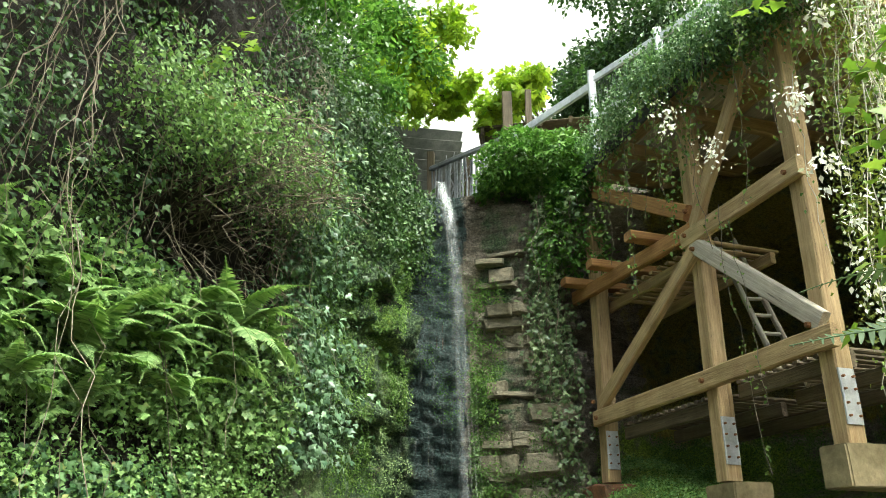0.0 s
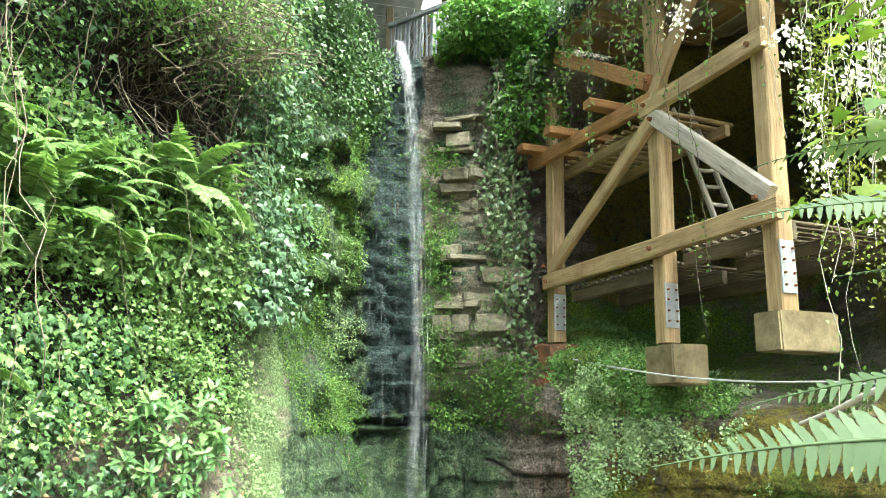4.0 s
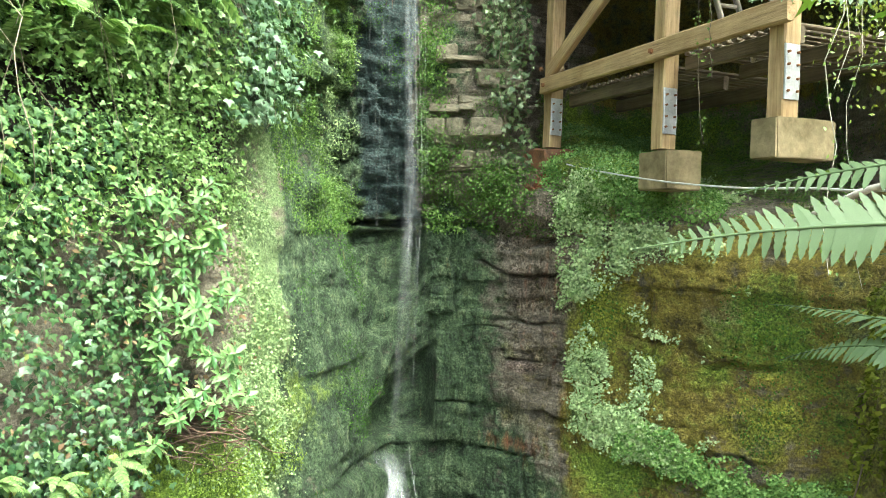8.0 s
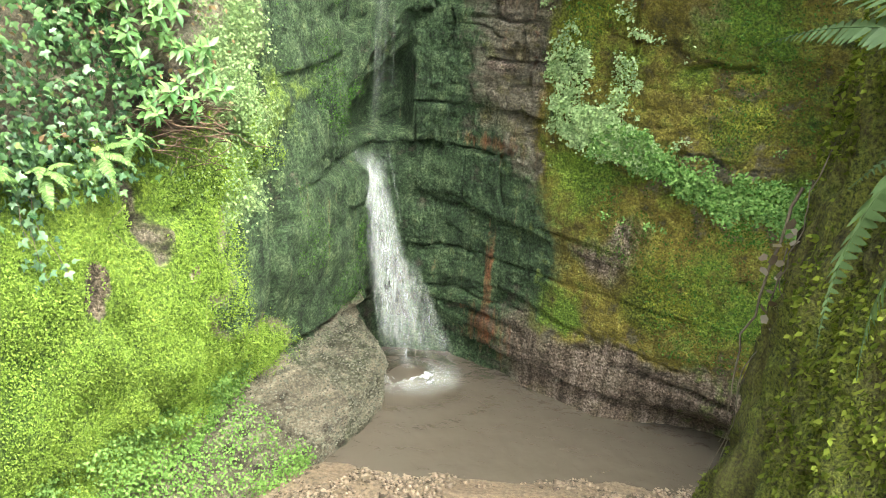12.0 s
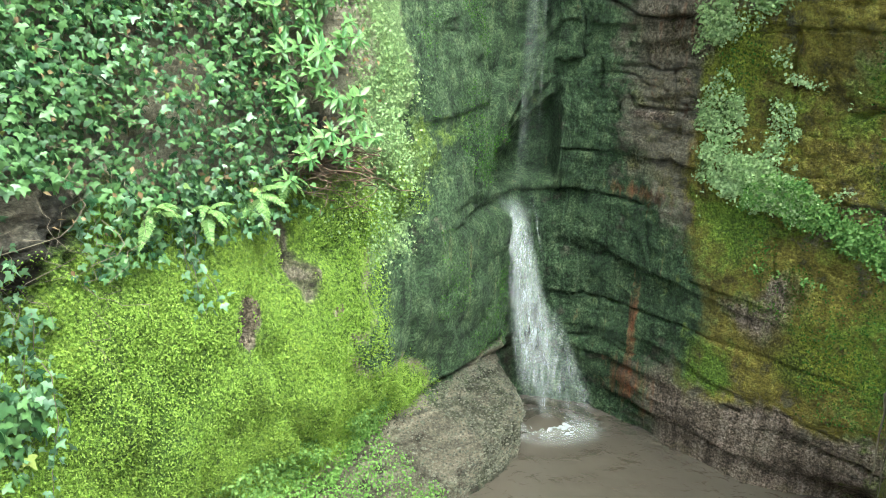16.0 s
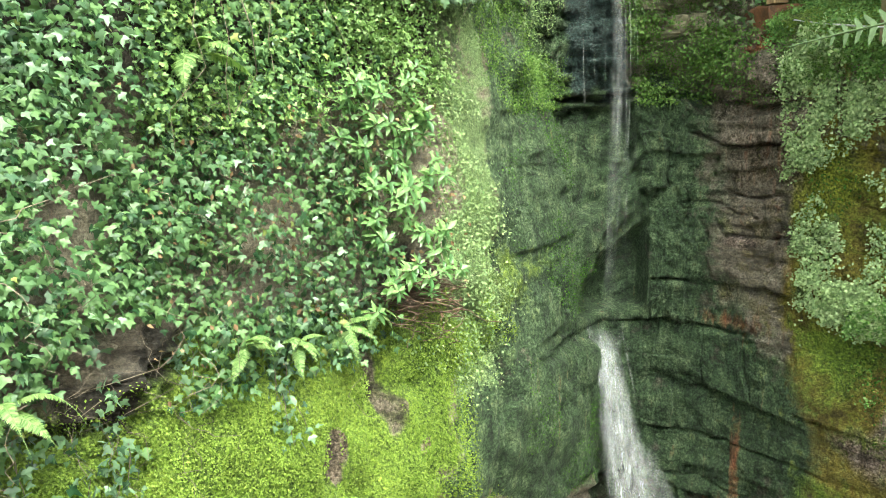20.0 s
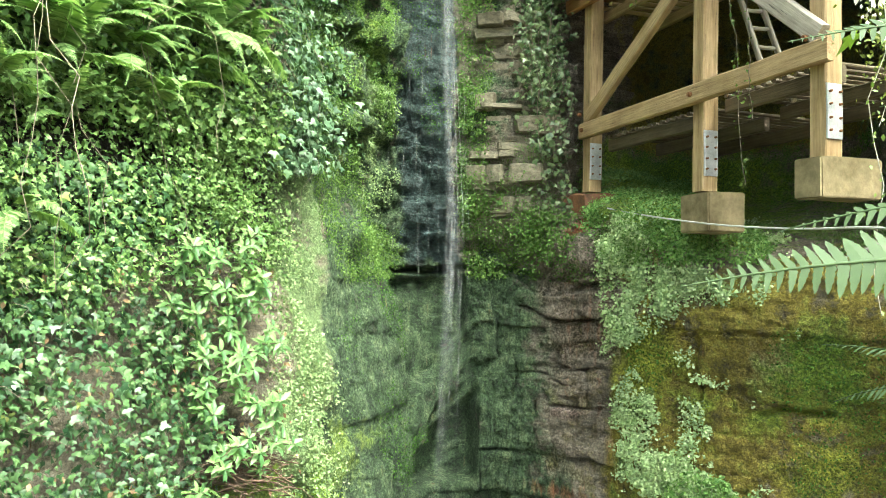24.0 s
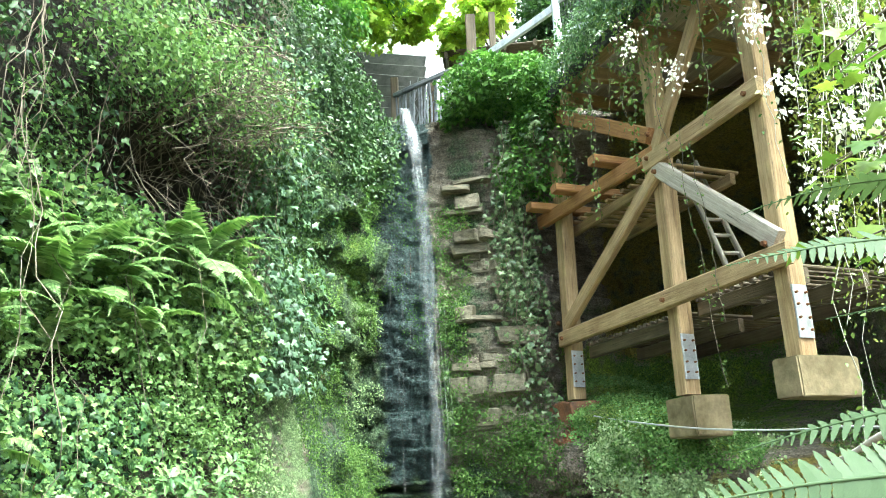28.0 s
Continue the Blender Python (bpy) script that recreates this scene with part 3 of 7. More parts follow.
def masks(p, q, z):
    n1 = fbm(p[..., 0] * 0.7, p[..., 1] * 0.7, p[..., 2] * 0.7, 3, 71)
    n2 = fbm(p[..., 0] * 1.9, p[..., 1] * 1.9, p[..., 2] * 1.3, 3, 72)
    qn, zn = q + 0.14 * n2 + 0.10 * n1, z + 0.25 * n2
    left, right = 1 - smooth(moss_rim(z) - 0.1, moss_rim(z) + 0.12, qn), smooth(8.62, 8.85, qn)
    band = smooth(5.75, 6.0, qn) * (1 - smooth(6.75, 7.05, qn))
    blocks = smooth(7.0, 7.3, qn) * (1 - smooth(8.0, 8.4, qn))
    low = 1 - smooth(4.7, 5.5, z + 0.6 * n2 + 0.4 * n1)
    face = smooth(moss_rim(z) - 0.04, moss_rim(z) + 0.12, qn)
    m = {}
    low_wall = bell(qn, 9.6, 1.3) * low
    m["pink"] = (0.6 * smooth(0.25, 0.7, bell(q + 0.04 * n2, 3.74 + 0.05 * (3 - z), 0.035) * bell(z, 2.9, 0.5)) + smooth(0.25, 0.7, bell(q + 0.03 * n2, 3.54, 0.028) * bell(z, 2.5, 0.26)) + smooth(0.25, 0.7, bell(q, 3.86, 0.035) * bell(z, 2.36, 0.08)) + 1.0 * smooth(7.75, 8.1, qn) * (1 - smooth(8.7, 8.95, qn)) * smooth(2.6, 3.2, zn) * (1 - smooth(5.3, 5.8, z)) * (0.50 + 0.35 * n1 + 0.12 * (z - 3.6).clip(-1, 2)) + 0.95 * bell(qn, 9.55, 0.42) * bell(zn, 1.78, 0.28)
                 + 0.75 * smooth(8.3, 8.7, qn) * (1 - smooth(11.2, 11.7, qn)) * (1 - smooth(0.75, 1.0, zn)) + 0.8 * blob(p, 0.79, 8.56, 3.62, 0.22, 0.06) + 0.5 * bell(qn, 10.4, 0.5) * bell(zn, 4.3, 0.3))
    m["gold"] = 0.85 * bell(qn, 9.0, 0.28) * bell(zn, 4.1, 0.35) + 0.9 * bell(qn, 10.3, 0.45) * bell(zn, 1.5, 0.3) + 0.7 * bell(qn, 10.7, 0.35) * bell(zn, 3.4, 0.35) + 0.22 * low_wall * smooth(1.0, 1.5, z) + 0.5 * smooth(11.5, 12.0, q)
    m["moss"] = (left * (1 - smooth(3.3, 3.9, zn)) * smooth(0.6, 1.0, z) * 1.1 + left * smooth(4, 5, z) * 0.3
                 + right * low * (0.12 + 0.4 * n1 + 0.25 * n2) * smooth(1.0, 1.6, z) + bell(qn, 9.3, 0.35) * bell(zn, 4.25, 0.4) * 0.4 + bell(qn, 9.2, 0.4) * bell(zn, 1.1, 0.18) * 0.8 + right * low * bell(z, 2.75, 0.25) * 0.6
                 + 1.0 * bell(q, 9.8, 1.1) * smooth(5.3, 5.6, zn) * (1 - smooth(6.5, 6.9, zn)) + face * (1 - smooth(5.6, 5.9, qn)) * (0.25 + 0.5 * n1) * smooth(2.5, 3.5, z) + bell(q, 11.0, 0.6) * low * 0.35 + smooth(11.4, 11.9, q) * (0.35 + 0.4 * n2))
    m["moss"] = m["moss"] - 1.2 * (m["pink"] * (q < 4.0)).clip(0, 1)
    m["algae"] = smooth(6.2, 6.8, z) * smooth(9.1, 9.6, q) * (1 - smooth(11.6, 12.2, q)) * 0.35 + face * (1 - smooth(7.2, 8.9, qn)) * low * (0.95 + 0.2 * n2) + bell(q, 8.4, 0.5) * low * (0.15 + 0.5 * n1) + face * (1 - smooth(5.8, 6.2, qn)) * (1 - low) * 0.8 + right * (0.04 + 0.35 * n1) + 0.8 * bell(qn, 8.75, 0.16) * bell(zn, 1.6, 0.35) + bell(q, 8.4, 0.6) * bell(zn, 1.8, 1.2) * 0.6 + blocks * (1 - low) * (0.34 + 0.55 * n2)
    m["algae"] = m["algae"] * (1 - 0.5 * (q < 5.5) * smooth(0.05, -0.08, z - 0.66 - 0.27 * (q - 4.0)))
    m["wet"] = 0.9 * smooth(5.42, 5.5, q) * (1 - smooth(6.0, 6.2, q)) * smooth(2.75, 2.9, z) * (1 - smooth(-0.02, 0.05, z - 3.02 - 0.55 * (q - 5.5))) + 0.55 * smooth(5.42, 5.5, q) * (1 - smooth(6.5, 6.7, q)) * smooth(0.0, 0.1, z - 3.62 - 0.62 * (q - 5.5)) * (1 - smooth(5.0, 5.1, z)) + band * (1 - low) + bell(q, 6.6, 0.5) * low * 0.55 
    m["rust"] = 0.6 * blob(p, 1.02, 8.75, 5.6, 0.22, 0.22) + 0.5 * blob(p, 1.0, 8.7, 5.2, 0.16, 0.5) + 0.6 * blob(p, 0.80, 8.62, 2.78, 0.4, 0.12) + 0.6 * blob(p, 0.84, 8.53, 1.45, 0.08, 0.5) + 0.6 * bell(q, 8.3, 0.35) * bell(z, 0.55, 0.35) + bell(q, 8.55, 0.3) * bell(z, 4.3, 1.0) * 0.25
    # ochre rock; its first term lightens the dim trestle hollow in place of light
    m["ochre"] = smooth(6.4, 7.0, z) * smooth(9.1, 9.6, q) * 1.0 + smooth(11.3, 11.8, q) * 0.7 + right * low * (0.8 + 0.3 * n1) * (1 - 0.4 * bell(z, 0.6, 0.6)) + bell(q, 8.4, 0.4) * low * 0.35
    m["pale"] = bell(qn, 4.24, 0.18) * smooth(2.3, 2.9, z) * (1 - smooth(6.0, 6.8, z)) * 0.95 + right * (0.6 * bell(qn, 9.4, 0.6) * bell(zn, 5.0, 0.35) + 0.6 * bell(qn, 9.0, 0.24) * bell(zn, 3.75, 0.25) + 0.6 * bell(qn, 9.2, 0.45) * bell(zn, 3.2, 0.25)) + 0.6 * bell(q, 5.3, 0.3) * bell(z, 6.6, 0.8) * (0.5 + n2)
    # soil; the q 9-11 hollow and q 11.6 terms paint shade into the rock
    m["earth_shade"] = (0.5 * (1 - smooth(0.55, 0.9, z - 0.2 * (q - 4.3).clip(0, 1))) * (1 - smooth(6.0, 6.5, q)) + smooth(6.6, 7.0, z) * smooth(9.1, 9.6, q) * (1 - smooth(11.3, 11.8, q)) * 0.35 + (1 - smooth(4.1, 4.5, q)) * smooth(4.5, 5.5, z) * 0.8 + smooth(10.0, 10.6, z) * 0.8
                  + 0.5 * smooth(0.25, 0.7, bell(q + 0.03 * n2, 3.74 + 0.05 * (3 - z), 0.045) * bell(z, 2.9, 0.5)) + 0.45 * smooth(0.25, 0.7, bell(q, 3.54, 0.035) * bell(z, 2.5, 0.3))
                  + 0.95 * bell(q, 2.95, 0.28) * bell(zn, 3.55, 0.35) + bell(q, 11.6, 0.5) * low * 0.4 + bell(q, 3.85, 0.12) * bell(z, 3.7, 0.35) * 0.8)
    return m


GRID_Q = np.concatenate([np.linspace(0, 2, 30)[:-1], np.linspace(2, 3, 50)[:-1], np.linspace(3, 4.4, 110)[:-1], np.linspace(4.4, 8.9, 520)[:-1], np.linspace(8.9, 12, 260)[:-1], np.linspace(12, 16, 70)])
GRID_ROWS, GRID_BASE = 530, -0.6
GRID_Z = GRID_BASE + (along(BRINK, GRID_Q)[None] - GRID_BASE) * np.linspace(0, 1, GRID_ROWS)[:, None]
GRID_POS, GRID_IN = cliff_at(np.repeat(GRID_Q[None], GRID_ROWS, 0), GRID_Z)


def on_grid(q, z):
    """Places on the built cliff, between its vertices, and the level way out of it."""
    ci = np.interp(q, GRID_Q, np.arange(len(GRID_Q))).clip(0, len(GRID_Q) - 1.001)
    ri = ((z - GRID_BASE) / (along(BRINK, q) - GRID_BASE) * (GRID_ROWS - 1)).clip(0, GRID_ROWS - 1.001)
    c, r = ci.astype(int), ri.astype(int)
    u, v = (ci - c)[:, None], (ri - r)[:, None]
    pos = (GRID_POS[r, c] * (1 - u) + GRID_POS[r, c + 1] * u) * (1 - v) + (GRID_POS[r + 1, c] * (1 - u) + GRID_POS[r + 1, c + 1] * u) * v
    return pos, GRID_IN[r, c]


def build_cliff():
    qs, pos, inward = GRID_Q, GRID_POS, GRID_IN
    Q, Z = np.repeat(qs[None], GRID_ROWS, 0), GRID_Z
    out = [pos]
    qq, zz = [Q], [Z]
    top, inn = pos[-1], inward[-1]
    for e in (0.15, 0.35, 0.7, 1.2, 2.0, 3.2, 5, 8, 14, 30, 80, 250, 900):
        rise = along(BACK_SLOPE, qs) * min(e, 9.0) + 0.12 * fbm(top[:, 0] + e, top[:, 1], 0 * qs, 3, 5) * min(1.0, e)
        xy = top[:, :2] - inn * e
        out.append(np.concatenate([xy, (top[:, 2] + rise)[:, None]], 1)[None])
        qq.append(qs[None])
        zz.append((top[:, 2] + rise)[None] + 0.3)
    pos = np.concatenate(out)
    Q, Z = np.concatenate(qq), np.concatenate(zz)
    r, c = pos.shape[:2]
    i = (np.arange(r - 1)[:, None] * c + np.arange(c - 1)[None])
    f = np.stack([i, i + 1, i + c + 1, i + c], -1).reshape(-1, 4)
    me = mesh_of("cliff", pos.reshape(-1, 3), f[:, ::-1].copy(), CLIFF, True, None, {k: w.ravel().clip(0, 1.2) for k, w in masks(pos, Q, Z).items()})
    return tagged(new("cliff", me), "layered sandstone cliff with wet algae, moss and rust stains", "cliff", kind="structure")


build_cliff()

# ---- bottom of the chine: shingle, pool ----
SHINGLE = simple_mat("wet shingle", (0.06, 0.042, 0.028), (0.27, 0.20, 0.14), 22, 0.6, 0.03)


def ground_z(x, y):
    z = -0.16 + 0.30 * smooth(7.2, 5.9, y + 0.09 * x + 0.15 * vnoise(x * 1.5, y * 1.5, 0, 3))
    z = z + 2.6 * smooth(5.0, 1.6, y) + 0.6 * smooth(2.0, 0.6, y)
    return z + 0.02 * fbm(x * 3, y * 3, 0 * x, 3, 8)


gx, gy = np.meshgrid(np.linspace(-5.2, 5.4, 160), np.linspace(-5, 9.6, 220))
gp = np.stack([gx, gy, ground_z(gx, gy)], -1)
gi = (np.arange(219)[:, None] * 160 + np.arange(159)[None])
tagged(new("ground", mesh_of("ground", gp.reshape(-1, 3), np.stack([gi, gi + 1, gi + 161, gi + 160], -1).reshape(-1, 4), SHINGLE, True)),
       "brown wet shingle and sand at the foot of the falls", "ground", kind="structure")


def pool_mat():
    m, n, l, b = material("silty pool water")
    co = n.new("ShaderNodeTexCoord").outputs["Object"]
    b.inputs["Base Color"].default_value = (0.10, 0.085, 0.068, 1)
    b.inputs["Roughness"].default_value = 0.12
    b.inputs["IOR"].default_value = 1.33
    w = noise_tex(n, l, 7, 3, 0.5, co, 0.6)
    tr = n.new("ShaderNodeBsdfTransparent")
    tr.inputs[0].default_value = (0.70, 0.62, 0.52, 1)
    ms = n.new("ShaderNodeMixShader")
    ms.inputs[0].default_value = 0.78
    l.new(tr.outputs[0], ms.inputs[1])
    l.new(b.outputs[0], ms.inputs[2])
    l.new(ms.outputs[0], n["Material Output"].inputs[0])
    bump(n, l, b, w.outputs[0], 0.5, 0.03)
    return m


POOL = pool_mat()
px, py = np.meshgrid(np.linspace(-1.2, 4.4, 150), np.linspace(4.6, 9.4, 150))
splash = np.hypot(px + 0.05, py - 8.35)
pz = 0.0 + 0.018 * np.sin(splash * 17) * np.exp(-splash * 1.3) + 0.006 * fbm(px * 4, py * 4, 0 * px, 3, 14) + 0.10 * np.exp(-(splash / 0.33) ** 2)
pi_ = (np.arange(149)[:, None] * 150 + np.arange(149)[None])
tagged(new("water", mesh_of("water", np.stack([px, py, pz], -1).reshape(-1, 3), np.stack([pi_, pi_ + 1, pi_ + 151, pi_ + 150], -1).reshape(-1, 4), POOL, True)),
       "shallow brown plunge pool rippled by the fall", "pool", kind="structure")

# ---- the timber trestle ----
OAK, RUSTY, GREY_OAK = "oak", "rusty", "grey"
TONES = {"oak": ((0.19, 0.115, 0.045), (0.60, 0.44, 0.23)), "rusty": ((0.17, 0.075, 0.024), (0.52, 0.28, 0.10)), "grey": ((0.22, 0.18, 0.13), (0.60, 0.54, 0.44)), "brown": ((0.05, 0.038, 0.022), (0.20, 0.155, 0.095))}
GRAINS = {}


def wood(tone, a, b):
    """The tone's timber with the grain running from a to b."""
    if not isinstance(tone, str):
        return tone
    d = (Vector(b) - Vector(a)).normalized()
    d = d if d.z >= 0 else -d
    key = (tone, round(d.x, 1), round(d.y, 1), round(d.z, 1))
    if key not in GRAINS:
        GRAINS[key] = grain_mat(tone + " timber", *TONES[tone], d)
    return GRAINS[key]


STEEL = simple_mat("galvanised steel", (0.42, 0.43, 0.42), (0.62, 0.63, 0.62), 9, 0.45, 0.001, metal=0.6)
BOLT = simple_mat("rusty bolt", (0.12, 0.05, 0.02), (0.32, 0.15, 0.06), 30, 0.7, 0.002, metal=0.3)
CONCRETE = simple_mat("stained concrete", (0.11, 0.085, 0.035), (0.34, 0.275, 0.15), 4, 0.85, 0.006)
DARK_STEEL = simple_mat("black edging", (0.02, 0.02, 0.022), (0.05, 0.05, 0.055), 9, 0.5, 0.001)
FOOT = Vector((1.14, 8.93, 0))
U = Vector((0.388, -0.922, 0))
N = Vector((-0.922, -0.388, 0))


def on(u, w, z):
    """u along the frame from the far post, w out of its front, z height."""
    return FOOT + U * u + N * w + Vector((0, 0, z))


trestle = thing("trestle", "braced oak trestle on concrete feet under a deck", "trestle", on(0, 0, 5.9))
SEED = iter(range(1, 9999))


def timber(name, a, b, width, depth, mat, parent, up=(0, 0, 1), label=""):
    return part(name, bm_mesh(name, beam_bm(a, b, width, depth, up, seed=next(SEED)), wood(mat, a, b)), parent, label)


def bolt(at, way, size=0.022, parent=None):
    bm = bmesh.new()
    bmesh.ops.create_cone(bm, cap_ends=True, segments=6, radius1=size, radius2=size * 0.8, depth=0.03)
    bmesh.ops.transform(bm, matrix=Matrix.Translation(at) @ Vector(way).to_track_quat("Z", "Y").to_matrix().to_4x4(), verts=bm.verts)
    return part("bolt", bm_mesh("bolt", bm, BOLT), parent, "rusty bolt head")


FRAMEUP = tuple(N)
for u, z0, z1 in ((0, 6.0, 9.6), (1.93, 5.82, 9.6), (3.28, 5.93, 9.7)):
    timber("post", on(u, 0, z0), on(u, 0, min(z1, 9.38 if u else 9.6)), 0.16, 0.16, OAK, trestle, FRAMEUP)
    plate = timber("plate", on(u + 0.087, 0.01, z0 + 0.13), on(u + 0.087, 0.01, z0 + 0.53), 0.012, 0.14, STEEL, trestle, FRAMEUP, "galvanised steel plate")
    for du in (-0.045, 0.045):
        for dz in (0.19, 0.28, 0.38, 0.47):
            bolt(on(u + 0.098, 0.01 + du, z0 + dz), U, 0.011, plate)
for name, u0, z0, u1, z1, w, mat in (
        ("beam", -0.03, 6.67, 3.45, 6.68, 0.17, OAK), ("beam", -0.35, 8.15, 2.0, 8.08, 0.16, RUSTY), ("beam", 1.85, 8.02, 3.42, 8.06, 0.17, OAK),
        ("brace", 0.10, 6.80, 1.98, 7.88, 0.15, OAK), ("brace", 1.98, 7.95, 3.35, 6.80, 0.16, GREY_OAK), ("brace", 0.25, 9.30, 1.95, 8.28, 0.16, RUSTY),
        ("brace", 2.02, 8.10, 3.02, 9.36, 0.15, OAK)):
    off = 0.125 if name == "beam" else 0.115
    timber(name, on(u0, off, z0), on(u1, off, z1), 0.075, w, mat, trestle)
for u, z in ((1.93, 6.67), (3.25, 6.80), (3.28, 8.05), (1.93, 8.05), (2.02, 7.88), (0.05, 6.67), (1.98, 8.28), (0.0, 6.85)):
    bolt(on(u, 0.172, z), N, 0.026, trestle)
for u in (0.0, 0.62, 1.42):
    timber("spreader", on(u, -0.5, 8.22), on(u - 0.06, 0.42, 8.24), 0.15, 0.09, RUSTY, trestle)

for u, z, wide, deep in ((1.95, 5.63, 0.40, 0.38), (3.33, 5.775, 0.24, 0.56)):
    pad = thing("concrete_footing", "tan concrete block footing stained with algae, jutting from the bank", "footing", on(u, 0, z), "trestle footings")
    bm = bmesh.new()
    bmesh.ops.create_cube(bm, size=1)
    bmesh.ops.bevel(bm, geom=list(bm.edges), offset=0.03, segments=2, affect="EDGES")
    bmesh.ops.subdivide_edges(bm, edges=list(bm.edges), cuts=2, use_grid_fill=True)
    turn = Matrix((U, N, Vector((0, 0, 1)))).transposed().to_4x4()
    for v in bm.verts:
        p = turn @ Vector((v.co.x * wide, v.co.y * deep - 0.06, v.co.z * (0.34 if deep < 0.5 else 0.29))) + on(u, 0, z)
        v.co = p + Vector(noise.noise_vector(p * 3)) * 0.012
    part("block", bm_mesh("block", bm, CONCRETE, False), pad)
sole = thing("stone_footing", "rust red sandstone ledge block under a post", "footing", on(0, 0, 5.9), "trestle footings")
RED_STONE = simple_mat("rust red stone", (0.09, 0.05, 0.03), (0.38, 0.17, 0.08), 7, 0.7, 0.03)
bm = beam_bm(on(-0.34, -0.05, 5.84), on(0.14, -0.05, 5.86), 0.46, 0.24, (0, 0, 1), 0.02, 0.02, 77)
bmesh.ops.subdivide_edges(bm, edges=list(bm.edges), cuts=2, use_grid_fill=True)
for v in bm.verts:
    v.co += Vector(noise.noise_vector(v.co * 5)) * 0.03
part("block", bm_mesh("block", bm, RED_STONE, False), sole)

# slatted platforms hung behind the lower beam
for u0, u1, z in ((0.15, 1.85, 6.50), (2.05, 3.30, 6.56)):
    plat = thing("slatted_platform", "brown weathered slatted timber walkway behind the trestle", "walkway", on((u0 + u1) / 2, -0.6, z), "slatted walkways")
    for w in (-0.14, -0.75, -1.35):
        timber("joist", on(u0, w, z), on(u1, w, z), 0.06, 0.13, "brown", plat)
    n = int((u1 - u0) / 0.105)
    for i in range(n):
        u = u0 + (i + 0.5) * (u1 - u0) / n
        timber("slat", on(u, -0.08, z + 0.085), on(u, -1.42, z + 0.085), 0.055, 0.035, "brown", plat)
plat = thing("slatted_platform", "grey weathered slatted timber walkway at mid height of the trestle", "walkway", on(0.8, -0.6, 8.0), "slatted walkways")
for w in (-0.2, -0.9):
    timber("joist", on(-0.1, w, 8.0), on(1.85, w, 8.0), 0.06, 0.12, OAK, plat)
for i in range(13):
    u = i * 0.15
    timber("slat", on(u, -0.12, 8.08), on(u, -1.0, 8.08), 0.07, 0.035, OAK, plat)

# ladder leaning in the hollow
ladder = thing("ladder", "old grey timber ladder leaning on the walkway", "ladder", (2.55, 7.1, 6.7))
la, lb = Vector((2.53, 7.05, 6.62)), Vector((2.36, 7.95, 8.35))
sidew = Vector((0.20, 0.05, 0))
timber("stile", la - sidew / 2, lb - sidew / 2, 0.035, 0.08, GREY_OAK, ladder, (0, 1, 0))
timber("stile", la + sidew / 2, lb + sidew / 2, 0.035, 0.08, GREY_OAK, ladder, (0, 1, 0))
for i in range(8):
    c = la.lerp(lb, (i + 0.6) / 8.4)
    timber("rung", c - sidew / 2, c + sidew / 2, 0.035, 0.035, GREY_OAK, ladder, (0, 1, 0))

# deck over the trestle
deck = thing("deck", "brown timber deck with boarded underside and black edging", "deck", on(1.6, -1.2, 9.7))
for i in range(13):
    w = 0.12 - i * 0.24
    timber("board", on(0.35, w, 9.55), on(4.0, w, 9.57), 0.237, 0.04, GREY_OAK if i % 3 else OAK, deck)
for u in (0.45, 1.05, 1.93, 2.6, 3.28, 3.9):
    timber("joist", on(u, 0.16, 9.44), on(u, -2.9, 9.44), 0.09, 0.16, OAK, deck)
timber("edging", on(0.30, 0.26, 9.52), on(4.05, 0.26, 9.54), 0.035, 0.16, DARK_STEEL, deck, label="black metal edging strip")

# railing on the deck
WHITE_WOOD = simple_mat("bleached rail", (0.40, 0.42, 0.44), (0.66, 0.68, 0.70), 5, 0.75, 0.004)
STAKE = simple_mat("silver grey stakes", (0.09, 0.095, 0.10), (0.30, 0.315, 0.33), 7, 0.85, 0.006)
LATTICE = simple_mat("thin wire", (0.05, 0.06, 0.06), (0.12, 0.13, 0.13), 9, 0.6, 0.001)
railing = thing("deck_railing", "pale weathered timber railing with wire mesh along the deck", "railing", (1.9, 7.8, 9.8))
RAIL = [Vector(p) for p in ((1.20, 8.58, 9.78), (1.88, 7.80, 9.80), (2.38, 7.20, 9.80), (3.0, 6.45, 9.8))]
for p in RAIL:
    timber("rail_post", p, p + Vector((0, 0, 1.16)), 0.09, 0.09, WHITE_WOOD, railing, (1, 0, 0))
for a, b in zip(RAIL, RAIL[1:]):
    for h, d in ((1.04, 0.10), (0.50, 0.09)):
        timber("rail", a + Vector((0, 0, h)), b + Vector((0, 0, h)), 0.04, d, WHITE_WOOD, railing)
    wires = []
    for k in range(1, 22):
        c = a.lerp(b, k / 22)
        wires.append(tube([c + Vector((0, 0, 0.5)), c + Vector((0, 0, 1.02))], 0.0025, 3))
    for h in np.arange(0.55, 1.0, 0.06):
        wires.append(tube([a + Vector((0, 0, h)), b + Vector((0, 0, h))], 0.0025, 3))
    v, f = gather(wires)
    part("wire_mesh", mesh_of("wire_mesh", v, f, LATTICE), railing, "dark wire mesh infill")

